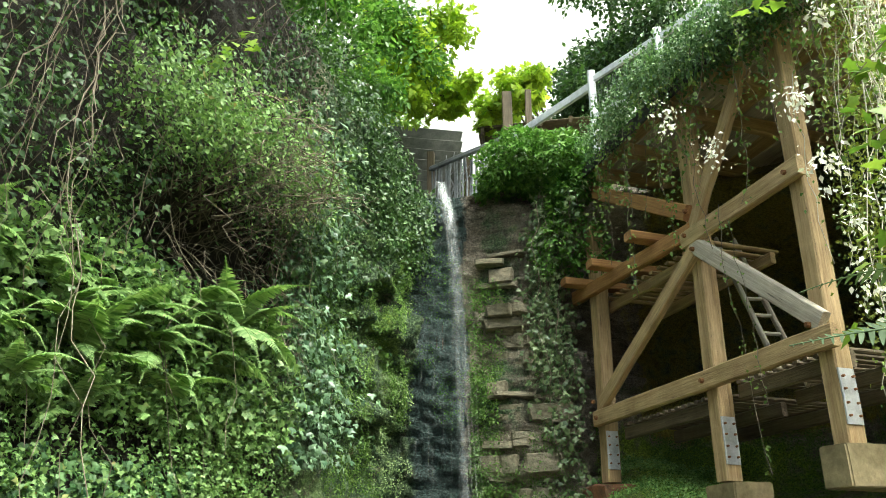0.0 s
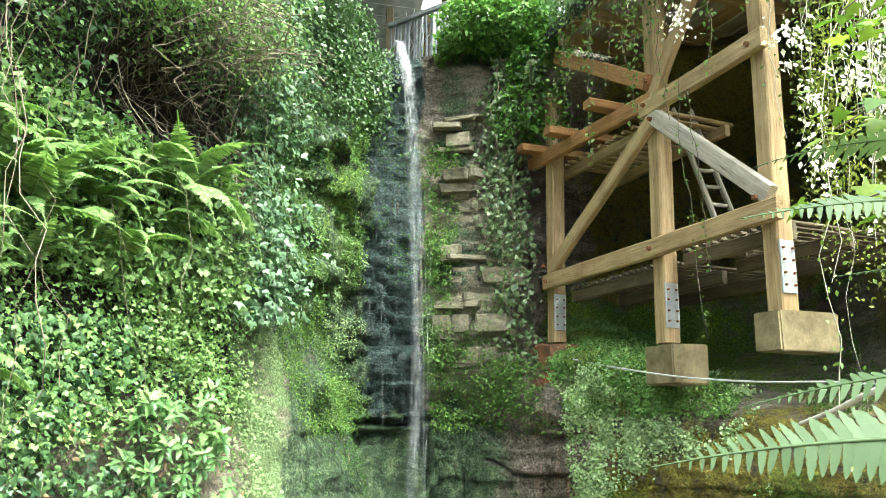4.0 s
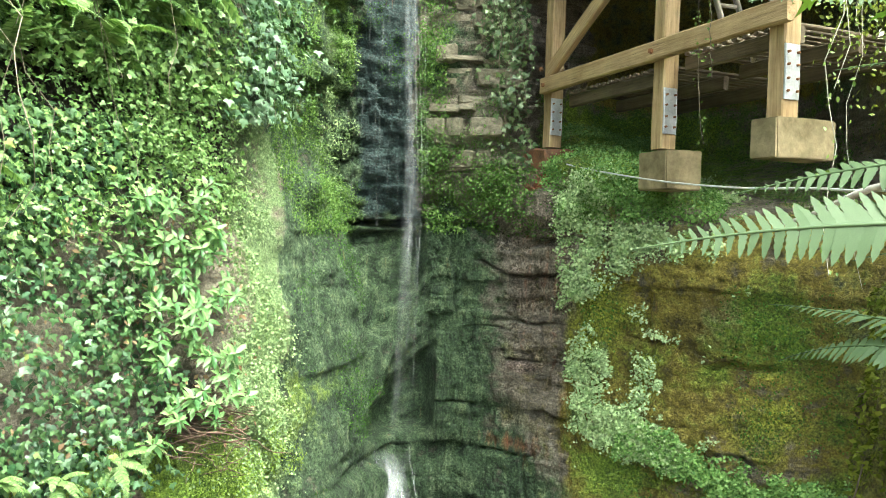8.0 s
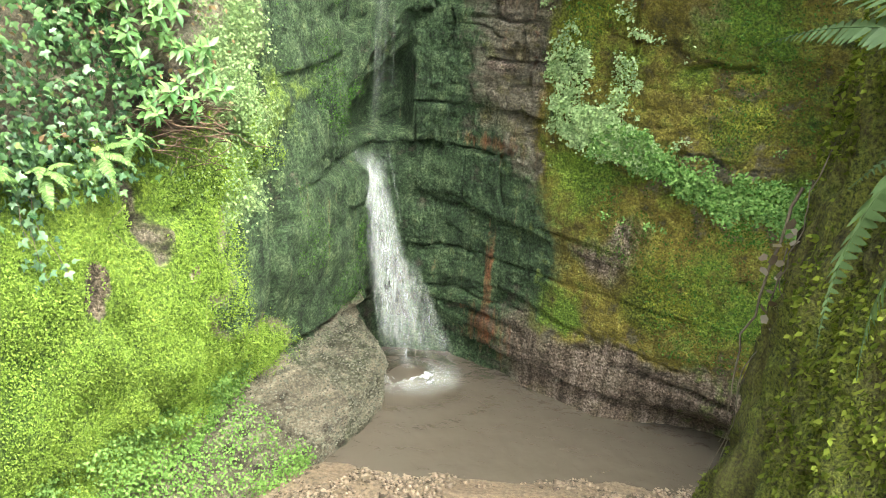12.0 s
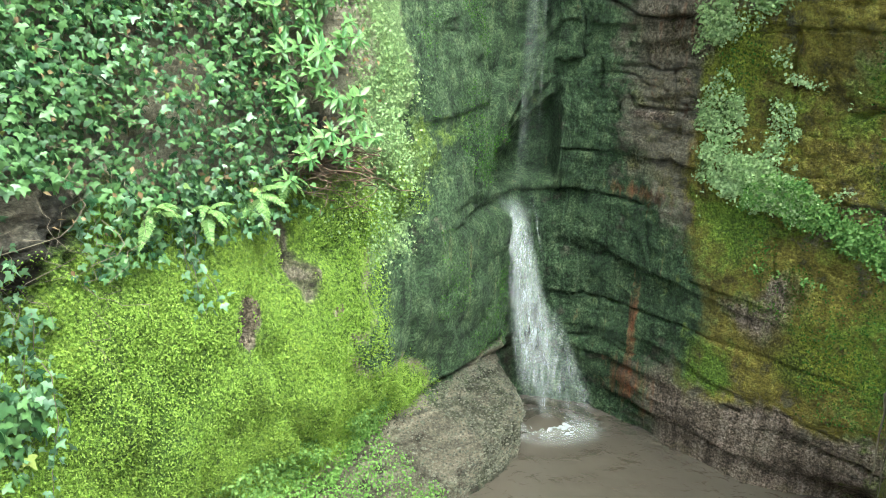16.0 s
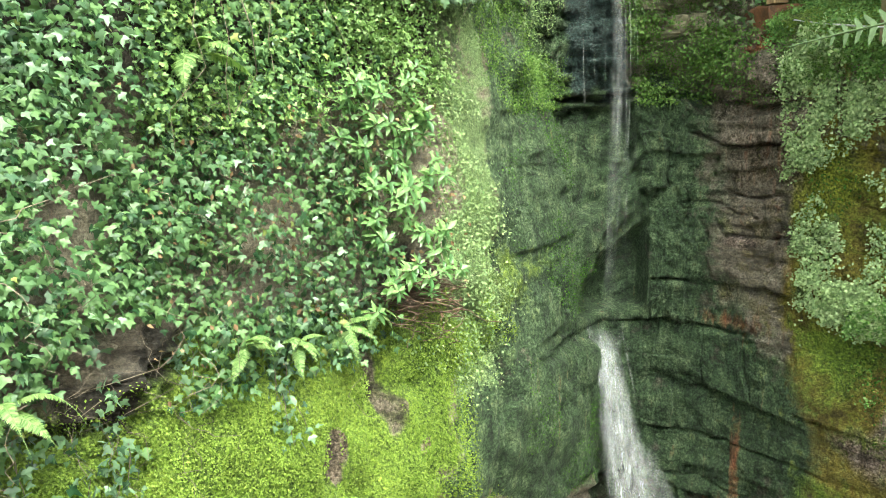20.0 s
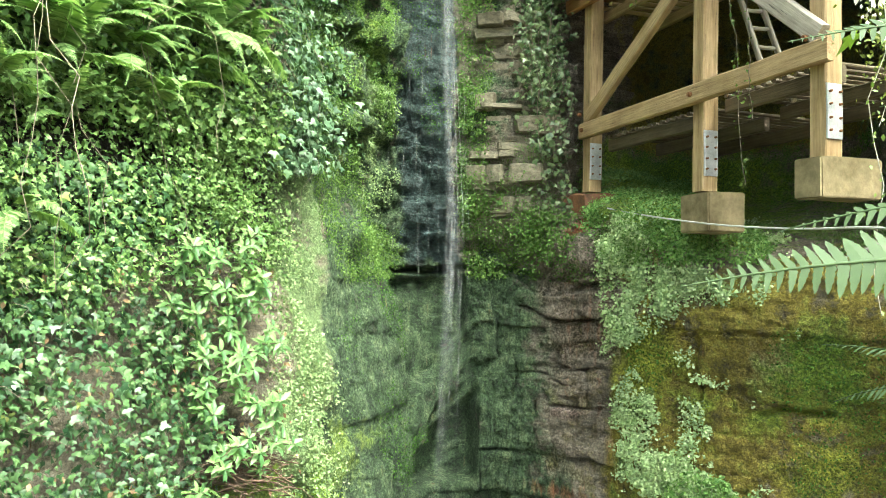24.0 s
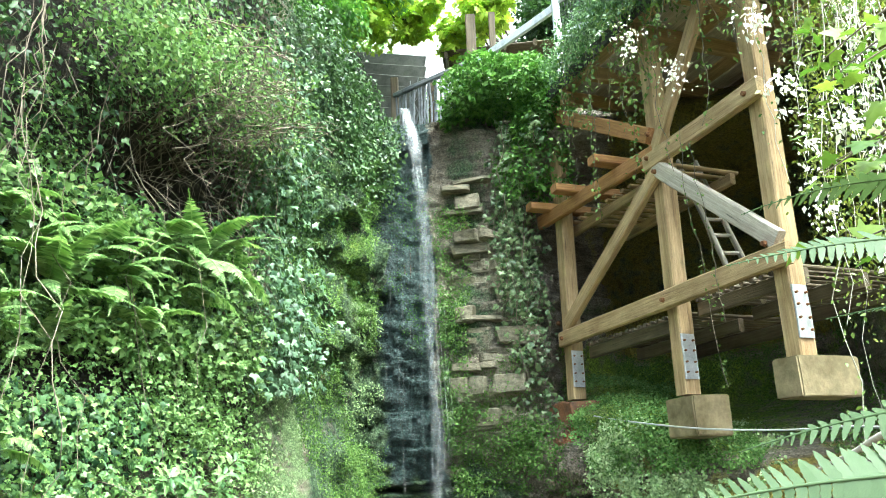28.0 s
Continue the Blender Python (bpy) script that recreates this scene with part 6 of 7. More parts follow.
def trunk_at(s, a):
    c, rad = along(TRUNK_AXIS, s), along(TRUNK_R, s)
    d = np.stack([np.cos(a), np.sin(a), 0 * a], -1)
    p = c + d * rad[..., None]
    rid = 0.06 * (1 - np.abs(fbm(np.cos(a) * 2.6, np.sin(a) * 2.6, s * 0.5, 3, 91))) + 0.05 * fbm(p[..., 0] * 2.5, p[..., 1] * 2.5, p[..., 2] * 1.2, 3, 92) + 0.085 * (0.6 - np.abs(fbm(p[..., 0] * 9 + 2.5 * p[..., 2], p[..., 1] * 9, p[..., 2] * 2.2, 3, 93)))
    return p + d * rid[..., None], d


sg, ag = np.meshgrid(np.linspace(0, 7, 330), np.linspace(0, 2 * np.pi, 241)[:-1], indexing="ij")
tp, _ = trunk_at(sg, ag)
i = np.arange(329)[:, None] * 240
j = np.arange(240)[None]
tf = np.stack([i + j, i + (j + 1) % 240, i + 240 + (j + 1) % 240, i + 240 + j], -1).reshape(-1, 4)
bank_tree = thing("mossy_tree", "leaning mossy tree trunk with ferns by the viewpoint, unseen crown added for shade", "tree", (1.7, 2.0, 2.0))
part("trunk", mesh_of("trunk", tp.reshape(-1, 3), tf, MOSSBARK, True), bank_tree)


def on_trunk(n, s, a, seed):
    r = np.random.default_rng(seed)
    p, d = trunk_at(r.uniform(*s, n), r.uniform(*a, n))
    return p, d, r


# limbs and crown out of view, added to keep sun off the trunk
limbs, leaves = [], []
rt = np.random.default_rng(89)
for c in ((4.4, 0.4, 10.8), (5.2, 0.6, 11.4), (4.4, -0.8, 11.6), (3.4, -1.2, 11.2)):
    limbs.append(tube(along(np.array([(2.95, 1.8, 8.4), (3.3, 1.55, 9.6), c]), np.linspace(0, 2, 9)), np.linspace(0.14, 0.02, 9), 6))
    for k in range(5):
        leaves.append(bushy("maple", 420, np.array(c) + rt.normal(0, 0.55, 3), (0.6, 0.6, 0.4), (0.09, 0.14), 900 + k + int(c[0] * 10), lump=0.5, shell=0.8, flat=-0.9))
part("limb", mesh_of("limb", *gather(limbs), MOSSBARK, True), bank_tree)
part("crown", mesh_of("crown", *gather(leaves), MAPLE), bank_tree)
p, d, r = on_trunk(60000, (0.3, 5.2), (2.2, 5.6), 94)
keep = lumps(p, 2.2, 95, -0.3, 0.3) > r.uniform(0, 1, len(p))
p, d = p[keep], d[keep]
m = len(p)
moss_tufts = blades("kite", p, r.normal(0, 0.6, (m, 3)) + d * 0.6 + (0, 0, -0.4), d + r.normal(0, 0.6, (m, 3)), r.uniform(0.010, 0.028, m))
stuff("moss", "olive moss tufts on the leaning trunk", "moss", [moss_tufts], leaf_mat("olive moss", (0.06, 0.09, 0.01), (0.24, 0.28, 0.045), None, 0.9, 0.3, 0.1))
p, d, r = on_trunk(26000, (0.3, 2.4), (4.1, 5.5), 96)
keep = lumps(p, 2.0, 97, 0.0, 0.35) > r.uniform(0, 1, len(p))
p, d = p[keep] + d[keep] * r.uniform(0.0, 0.04, (keep.sum(), 1)), d[keep]
m = len(p)
stuff("herbs", "small round-leaved herbs growing on the mossy trunk foot", "herbs", [blades("round", p, r.normal(0, 0.6, (m, 3)) + d * 0.4, d + r.normal(0, 0.4, (m, 3)) + (0, 0, 0.6), r.uniform(0.006, 0.015, m))], FRESH)
NEARFERN = leaf_mat("near fern frond", (0.045, 0.085, 0.034), (0.11, 0.17, 0.072), None, 0.5, 0.35, 0.3)
LEAFLET = mesh_of("leaflet", *SHAPES["pinna_fine"], NEARFERN)


def lone_frond(base, tip, roll, kind):
    """One frond from base to tip: a rachis with each leaflet set on it."""
    arch, width = ((0.12, 0.125), (0.4, 0.14), (0.7, 0.14))[kind]
    base, tip = Vector(base), Vector(tip)
    d = tip - base
    x = d.cross(Vector((0, 0, 1))).normalized()
    z = x.cross(d).normalized()
    m4 = Matrix.Translation(base) @ Matrix((x, d.normalized(), z)).transposed().to_4x4() @ pose(0, 0, 0, 0, roll, 0) @ Matrix.Scale(d.length * 1.08, 4)
    r = np.random.default_rng(int(abs(base.x * 100 + tip.z * 1000)))
    k = 14
    s = np.linspace(0, 1, k)
    path = np.stack([0.04 * np.sin(s * 2), s - 0.10 * arch * s ** 2, arch * (0.75 * s - 0.95 * s ** 2)], 1)
    ob = thing("fern", "single fern frond arching out from the trunk", "fern", base, "fronds by the viewpoint")
    world_path = [m4 @ Vector(p) for p in path]
    rach = part("rachis", mesh_of("rachis", *tube(world_path, np.linspace(0.004, 0.001, k), 5), NEARFERN, True), ob)
    pairs = 27
    t = np.linspace(0.10, 0.985, pairs)
    i = (t * (k - 1)).astype(int).clip(0, k - 2)
    at = path[i] + (path[i + 1] - path[i]) * (t * (k - 1) - i)[:, None]
    ahead = unit(path[i + 1] - path[i])
    size = width * np.sin(np.clip(t * 1.02, 0, 1) ** 0.55 * np.pi).clip(0.06) ** 0.8
    for n_ in range(pairs):
        a = Vector(ahead[n_])
        out = a.cross(Vector((0, 0, 1))).normalized()
        for sg in (-1, 1):
            y_ = (out * sg + a * 0.35 + Vector(r.normal(0, 0.07, 3)) + Vector((0, 0, -0.15))).normalized()
            z_ = out.cross(a) + Vector(r.normal(0, 0.12, 3))
            z_ = (z_ - y_ * z_.dot(y_)).normalized()
            lf = new("leaflet", LEAFLET)
            lf.parent = rach
            mm = m4 @ Matrix.Translation(Vector(at[n_])) @ Matrix((y_.cross(z_), y_, z_)).transposed().to_4x4() @ Matrix.Scale(size[n_] * r.uniform(0.9, 1.08), 4)
            lf.matrix_basis = mm
    return ob


for b_, t_, ro, k in (((0.66, 1.02, 5.06), (0.25, 1.09, 5.005), -62, 0), ((0.80, 1.02, 5.16), (0.42, 1.22, 5.10), -35, 0),
                      ((0.95, 1.35, 5.46), (0.50, 1.37, 5.43), -45, 0), ((1.15, 1.5, 5.60), (0.62, 1.62, 5.66), 10, 1), ((1.1, 1.35, 5.36), (0.75, 1.6, 5.38), -10, 0),
                      ((1.20, 1.72, 4.76), (0.86, 2.14, 4.74), -30, 1), ((1.22, 1.75, 4.80), (0.88, 2.20, 4.86), -15, 0), ((1.28, 1.66, 4.70), (1.02, 1.9, 4.45), 30, 1),
                      ((1.05, 1.58, 4.70), (0.90, 1.74, 4.10), 8, 1), ((1.15, 1.56, 4.62), (1.00, 1.70, 4.02), -12, 1), ((1.22, 1.5, 4.5), (1.08, 1.62, 4.15), 10, 0), ((1.2, 1.6, 4.95), (0.98, 2.0, 5.02), -10, 1)):
    lone_frond(b_, t_, ro, k)

# ---- loose lines: cable, stick ----
CABLE = simple_mat("grey cable", (0.40, 0.40, 0.38), (0.62, 0.62, 0.60), 9, 0.5, 0.001)
v, f = tube(along(np.array([(1.2, 8.2, 5.76), (1.4, 7.85, 5.68), (1.75, 6.6, 5.50), (2.1, 5.75, 5.41), (2.1, 4.7, 5.35), (1.95, 3.7, 5.28), (1.75, 2.3, 5.25)]), np.linspace(0, 6, 60)), 0.008, 6)
part("line", mesh_of("line", v, f, CABLE, True), thing("cable", "thin pale cable slung along the cliff below the trestle", "cable", (1.77, 5.69, 5.3)))
v, f = tube(along(np.array([(1.12, 2.74, 5.09), (1.11, 2.45, 5.13), (1.12, 2.2, 5.18), (1.22, 1.95, 5.22)]), np.linspace(0, 3, 20)), np.linspace(0.006, 0.012, 20), 6)
part("stem", mesh_of("stem", v, f, simple_mat("bleached stick", (0.40, 0.36, 0.30), (0.68, 0.64, 0.56), 20, 0.8, 0.002), True), thing("dead_stick", "bleached dead stick caught on the mossy trunk", "stick", (1.12, 2.4, 5.1)))

# ---- dry vines hanging by the near post ----
r = np.random.default_rng(80)
vines = []
for i in range(34):
    top = np.array((r.uniform(2.42, 3.0), r.uniform(4.5, 5.4), r.uniform(8.6, 10.2)))
    ln, k = r.uniform(1.2, 4.2), 16
    vines.append(top[None] + np.stack([np.cumsum(r.normal(0, 0.035, k)), np.cumsum(r.normal(0, 0.035, k)), -np.linspace(0, ln, k)], 1))
stuff("dry_vines", "bleached dry vines hanging beside the trestle post", "vines", stem_mesh(vines, 0.004, 4, 9), simple_mat("bleached vine", (0.32, 0.28, 0.20), (0.70, 0.66, 0.54), 14, 0.8, 0.001))
# near-white leaf colour stands in for direct sun on the leaves
stuff("dry_vine_leaves", "leaves in the hanging vines, coloured near-white for sunlight", "vines", [leafy(vines[::3], "kite", 26, (0.02, 0.05), 83, 0.04)], leaf_mat("sun-white leaf", (0.55, 0.53, 0.42), (0.85, 0.83, 0.74), None, 0.7, 0.3, 0.2))
stuff("vine_leaves", "pale sunlit leaves on the hanging vines", "creeper", [leafy(vines, "kite", 20, (0.02, 0.045), 81, 0.05)], FRESH)
# clumps placed as sun patches, their brightness put into the leaf colour
clumps = [mound(75, c, (0.12, 0.12, rz), 84 + i, 0.6, 0.9, -1.0)[0] for i, (c, rz) in enumerate((((1.29, 5.44, 8.37), 0.22), ((1.62, 5.52, 8.08), 0.20), ((1.67, 3.99, 7.55), 0.14), ((1.82, 4.11, 7.22), 0.18), ((1.95, 4.2, 6.91), 0.24), ((1.75, 3.3, 6.62), 0.16), ((2.0, 4.3, 6.55), 0.22), ((1.72, 3.6, 7.9), 0.14)))]
clumps = np.concatenate(clumps)
stuff("sunlit_clumps", "leaf clumps on hanging vines, coloured near-white as sunlit patches", "vines", [blades("kite", clumps, r.normal(0, 0.6, (len(clumps), 3)) + (0, 0, -0.6), r.normal(0, 0.5, (len(clumps), 3)) + (-0.3, -0.7, 0.6), r.uniform(0.02, 0.05, len(clumps)))], leaf_mat("sunlit clump leaf", (0.62, 0.60, 0.50), (0.88, 0.87, 0.80), None, 0.7, 0.3, 0.2))
p_ = np.stack([r.uniform(2.2, 3.6, 16000), r.uniform(3.6, 5.6, 16000), r.uniform(5.9, 10.2, 16000)], 1)
p_[:, 0] = 2.36 + 1.2 * r.uniform(0, 1, 16000)
p_[:, 1] = 5.20 + 0.35 * (p_[:, 0] - 2.36) + r.normal(0, 0.14, 16000)
k_ = lumps(p_, 1.6, 82, -0.45, 0.2) * smooth(6.0, 7.2, p_[:, 2] + 0.5 * (p_[:, 0] - 2.4)) > r.uniform(0, 1, 16000)
p_ = p_[k_]
m = len(p_)
stuff("creeper_curtain", "yellow-green creeper curtain over the bank past the trestle", "creeper", [blades("kite", p_, r.normal(0, 0.5, (m, 3)) + (0, 0, -0.6), r.normal(0, 0.5, (m, 3)) + (-0.6, -0.5, 0.5), r.uniform(0.022, 0.05, m))], leaf_mat("olive creeper leaf", (0.08, 0.12, 0.018), (0.28, 0.33, 0.06), None, 0.5, 0.45))

# ---- trees round the brink ----


def tree(base, height, crown, leaf, shape, size, per, mat, label, seed, name="tree", trunk_r=0.16):
    """Trunk, limbs reaching to each clump, and a crown of leaf clumps with gaps."""
    r = np.random.default_rng(seed)
    base = np.asarray(base, float)
    ob = thing(name, label, "tree", tuple(base), "trees round the brink")
    top = base + (0, 0, height)
    k = np.linspace(0, 1, 9)[:, None]
    line = base + (top - base) * k + np.cumsum(r.normal(0, 0.05, (9, 3)), 0)
    tv, tfq = tube(line, np.linspace(trunk_r, trunk_r * 0.45, 9), 8)
    part("trunk", mesh_of("trunk", tv, tfq, BARK, True), ob)
    limbs, leaves = [], []
    for i, (c, rad) in enumerate(crown):
        c = np.asarray(c, float)
        st = line[int(r.integers(3, 8))]
        mid = (st + c) / 2 + r.normal(0, 0.15, 3) + (0, 0, 0.2)
        limbs.append(tube(along(np.array([st, mid, c]), np.linspace(0, 2, 8)), np.linspace(trunk_r * 0.35, 0.012, 8), 5))
        for _ in range(4):
            e = c + r.normal(0, rad * 0.55, 3)
            limbs.append(tube([mid * 0.3 + c * 0.7, (c + e) / 2 + r.normal(0, 0.06, 3), e], [0.014, 0.01, 0.005], 4))
        for sub in range(6):
            cc = c + r.normal(0, rad * 0.5, 3) * (1, 1, 0.75)
            leaves.append(bushy(shape, per // 6, cc, (rad * 0.55, rad * 0.55, rad * 0.36), size, seed * 31 + i * 7 + sub, lump=0.5, shell=0.8, flat=-0.9))
    for piece in limbs[::5]:
        part("limb", mesh_of("limb", *piece, BARK, True), ob)
    twigs = [piece for i, piece in enumerate(limbs) if i % 5]
    tagged(part("branch", mesh_of("branch", *gather(twigs), BARK, True), ob), kind="stuff")
    part("crown", mesh_of("crown", *gather(leaves), mat), ob)
    return ob


tree((-2.9, 11.2, 10.6), 2.6, [((-1.45, 9.9, 11.5), 0.6), ((-1.0, 9.7, 11.9), 0.5), ((-1.5, 9.6, 11.2), 0.35), ((-1.7, 10.0, 12.7), 0.7), ((-0.8, 10.2, 12.9), 0.55), ((-2.2, 10.2, 12.2), 0.7), ((-0.6, 9.9, 11.5), 0.3)],
     None, "maple", (0.07, 0.13), 700, MAPLE, "maple with bright yellow-green leaves over the lip", 1, "maple_tree", 0.12)
tree((1.2, 12.4, 9.9), 2.6, [((0.25, 10.1, 11.65), 0.35), ((0.55, 10.2, 11.75), 0.30), ((-0.05, 10.3, 11.45), 0.25), ((0.5, 11.6, 12.7), 0.4)],
     None, "maple", (0.08, 0.13), 420, MAPLE, "young maple with bright leaves by the shelter", 2, "maple_tree", 0.06)
tree((-4.2, 8.5, 11.2), 3.2, [((-2.6, 7.6, 11.3), 0.9), ((-2.2, 8.7, 11.2), 0.9), ((-2.9, 8.6, 12.2), 1.0), ((-2.0, 9.3, 12.3), 0.8), ((-3.3, 6.6, 11.6), 1.0), ((-2.0, 8.4, 10.4), 0.6)],
     None, "kite", (0.07, 0.12), 3600, HEDGE, "leafy green tree on the edge of the chine", 3)
# last three clumps hang out of view, added to shade the upper left bank
tree((-5.0, 5.0, 11.3), 3.0, [((-3.6, 4.4, 11.2), 1.0), ((-3.4, 5.6, 11.4), 1.0), ((-3.9, 3.0, 11.3), 1.1), ((-4.3, 4.6, 12.4), 1.2), ((-1.8, 4.0, 11.7), 0.9), ((-2.4, 2.6, 11.4), 0.9), ((-1.5, 5.4, 12.5), 0.8)],
     None, "kite", (0.07, 0.12), 3600, DARKLEAF, "dark evergreen tree on the edge of the chine, with unseen clumps added for shade", 4)
tree((3.4, 14.5, 10.5), 4.5, [((1.9, 14.0, 14.6), 0.9), ((2.6, 13.6, 14.0), 1.2), ((3.6, 13.0, 14.8), 1.4), ((2.4, 13.8, 15.8), 1.3), ((4.2, 13.2, 13.2), 1.4), ((1.8, 13.4, 13.2), 0.7), ((3.2, 12.6, 12.4), 0.9)],
     None, "kite", (0.09, 0.15), 3200, DARKLEAF, "dark leafy tree behind the deck", 5, "tree", 0.22)
tree((-2.0, 15.5, 10.2), 3.4, [((-2.9, 14.4, 12.2), 1.0), ((-1.4, 15.0, 12.2), 0.9), ((-3.8, 13.8, 13.2), 1.2), ((-2.6, 14.6, 14.0), 1.1)],
     None, "kite", (0.10, 0.16), 2200, FRESH, "sunlit leafy tree behind the falls", 6)
# clumps near z 15 are above the view, added to block sun from the fence
tree((4.6, 9.2, 10.6), 3.2, [((3.4, 8.2, 12.2), 0.9), ((4.4, 7.6, 12.8), 1.1), ((1.9, 8.2, 14.9), 1.0), ((0.7, 8.8, 15.0), 1.0), ((-0.5, 9.0, 15.0), 0.9), ((2.9, 7.4, 14.8), 1.0)],
     None, "kite", (0.07, 0.12), 2600, DARKLEAF, "leafy tree behind the deck railing, with unseen high clumps shading the fence", 7)
tree((0.6, 24.0, 10.6), 5.0, [((-3.0, 23, 14), 1.8), ((0.0, 24, 13.2), 1.6), ((3.0, 23, 14.5), 2.0), ((-6.0, 22, 15.5), 2.2), ((6.0, 22, 16), 2.4)],
     None, "kite", (0.16, 0.28), 1800, FRESH, "far leafy tree on the hilltop", 8)
# twigs with sunlit leaves close to the viewpoint
TWIG_LEAF = leaf_mat("twig leaf", (0.10, 0.20, 0.025), (0.27, 0.39, 0.06), None, 0.45, 0.45)
for i, (a_, b_, cnt) in enumerate((((1.9, 2.1, 6.9), (0.99, 2.83, 7.27), 16), ((1.55, 1.6, 6.2), (0.98, 1.72, 6.02), 9), ((1.6, 1.9, 6.1), (1.06, 2.2, 5.92), 14), ((1.6, 1.8, 5.7), (1.12, 2.3, 5.72), 12), ((1.7, 2.2, 6.6), (1.25, 2.5, 6.45), 14), ((-2.3, 4.9, 8.6), (-1.58, 4.22, 8.32), 16), ((2.2, 3.2, 7.7), (1.62, 3.4, 7.2), 22), ((2.0, 2.9, 6.9), (1.48, 3.1, 6.6), 22), ((2.3, 3.4, 8.3), (1.7, 3.5, 8.05), 24), ((1.9, 2.7, 6.3), (1.36, 2.9, 6.2), 18))):
    r = np.random.default_rng(500 + i)
    a_, b_ = np.array(a_), np.array(b_)
    ob = thing("leafy_twig", "thin twig with bright yellow-green leaves", "twig", tuple(a_), "leafy twigs")
    line = along(np.array([a_, (a_ + b_) / 2 + (0, 0, 0.06), b_]), np.linspace(0, 2, 10))
    part("stem", mesh_of("stem", *tube(line, np.linspace(0.007, 0.002, 10), 5), STEM, True), ob)
    t = r.uniform(0.25, 1, cnt)
    pos = a_ + (b_ - a_) * t[:, None] + r.normal(0, 0.05, (cnt, 3))
    part("leaves", mesh_of("leaves", *blades("maple", pos, r.normal(0, 0.6, (cnt, 3)) + (b_ - a_), r.normal(0, 0.35, (cnt, 3)) + (0, -0.2, 1), r.uniform(0.05, 0.095, cnt)), TWIG_LEAF), ob)

# ---- bright hazy sky beyond the hilltop ----
hm, hn, hl, hb = material("bright haze")
glow = hn.new("ShaderNodeEmission")
glow.inputs[0].default_value, glow.inputs[1].default_value = (1.0, 0.97, 0.88, 1), 0.42
hl.new(glow.outputs[0], hn["Material Output"].inputs[0])
ba, bz = np.meshgrid(np.radians(np.linspace(-75, 75, 41)), np.linspace(0, 1.0, 13))
bi = np.arange(12)[:, None] * 41 + np.arange(40)[None]
br = 160 * np.cos(bz * 0.75)
tagged(new("backdrop", mesh_of("backdrop", np.stack([br * np.sin(ba), br * np.cos(ba), 5 + 160 * np.sin(bz * 0.75)], -1).reshape(-1, 3), np.stack([bi, bi + 1, bi + 42, bi + 41], -1).reshape(-1, 4), hm, True)), "bright white hazy sky beyond the trees", "sky", kind="structure")

# ---- shingle stones ----
STONE = leaf_mat("pebble", (0.05, 0.038, 0.028), (0.26, 0.20, 0.15), None, 0.6, 0.0, 0.3)
SHAPES["stone"] = (np.array([(0.5, 0, 0), (-0.5, 0, 0), (0, 0.42, 0), (0, -0.42, 0), (0, 0, 0.28), (0.1, 0, -0.25)], float), np.array([(0, 2, 4), (2, 1, 4), (1, 3, 4), (3, 0, 4), (2, 0, 5), (1, 2, 5), (3, 1, 5), (0, 3, 5)]))
r = np.random.default_rng(900)
sx, sy = r.uniform(-1.2, 3.6, 14000), r.uniform(4.9, 6.9, 14000)
k_ = (lumps(np.stack([sx, sy, 0 * sx], 1), 1.4, 901, -0.5, 0.1) > r.uniform(0, 1, 14000)) & (ground_z(sx, sy) > -0.03)
sx, sy = sx[k_], sy[k_]
m = len(sx)
stuff("shingle", "loose brown and grey shingle beside the pool", "shingle", [blades("stone", np.stack([sx, sy, ground_z(sx, sy) + 0.008], 1), r.normal(0, 1, (m, 3)) * (1, 1, 0.2), r.normal(0, 0.25, (m, 3)) + (0, 0, 1), r.gamma(2.0, 0.013, m) + 0.012)], STONE)
qq, zz, pos, inn = on_cliff(6500, (4.05, 5.3), (0.05, 0.85), None, 902)
m = len(pos)
stuff("shingle", "small stones and leaf litter lying on the rock apron", "shingle", [blades("stone", pos + (0, 0, 0.005), r.normal(0, 1, (m, 3)) * (1, 1, 0.3), r.normal(0, 0.3, (m, 3)) + (0, 0, 1), r.gamma(2.0, 0.006, m) + 0.008)], leaf_mat("grey grit", (0.05, 0.05, 0.038), (0.22, 0.21, 0.16), None, 0.7, 0.0, 0.3))
for i, (c, rd) in enumerate((((-1.6, 12.6, 10.6), (1.3, 0.8, 1.0)), ((0.2, 13.0, 10.7), (1.5, 0.8, 1.0)), ((2.2, 11.6, 10.6), (1.2, 0.8, 1.2)), ((-3.2, 12.0, 11.2), (1.3, 1.0, 1.3)))):
    ob = thing("shrub", "leafy green shrub behind the shelter", "shrub", c, "shrubs on the hilltop")
    part("foliage", mesh_of("foliage", *bushy("kite", 4200, c, rd, (0.08, 0.14), 950 + i, lump=0.5, shell=0.5), HEDGE if i % 2 else DARKLEAF), ob)
    part("stem", mesh_of("stem", *tube([(c[0], c[1], 9.4), (c[0], c[1], c[2])], [0.05, 0.03], 6), BARK, True), ob)

# single creeper strings in front of the hollow
r = np.random.default_rng(970)
strings = []
for u, w, z0, ln in ((2.55, 0.24, 8.1, 2.3), (2.62, 0.22, 7.9, 1.6), (0.9, 0.3, 9.6, 1.5), (1.3, 0.32, 9.6, 2.0), (2.3, 0.3, 9.6, 1.9), (1.6, 0.28, 9.6, 1.2)):
    k = 18
    strings.append(np.array(on(u, w, z0))[None] + np.stack([np.cumsum(r.normal(0, 0.015, k)), np.cumsum(r.normal(0, 0.015, k)), -np.linspace(0, ln, k)], 1))
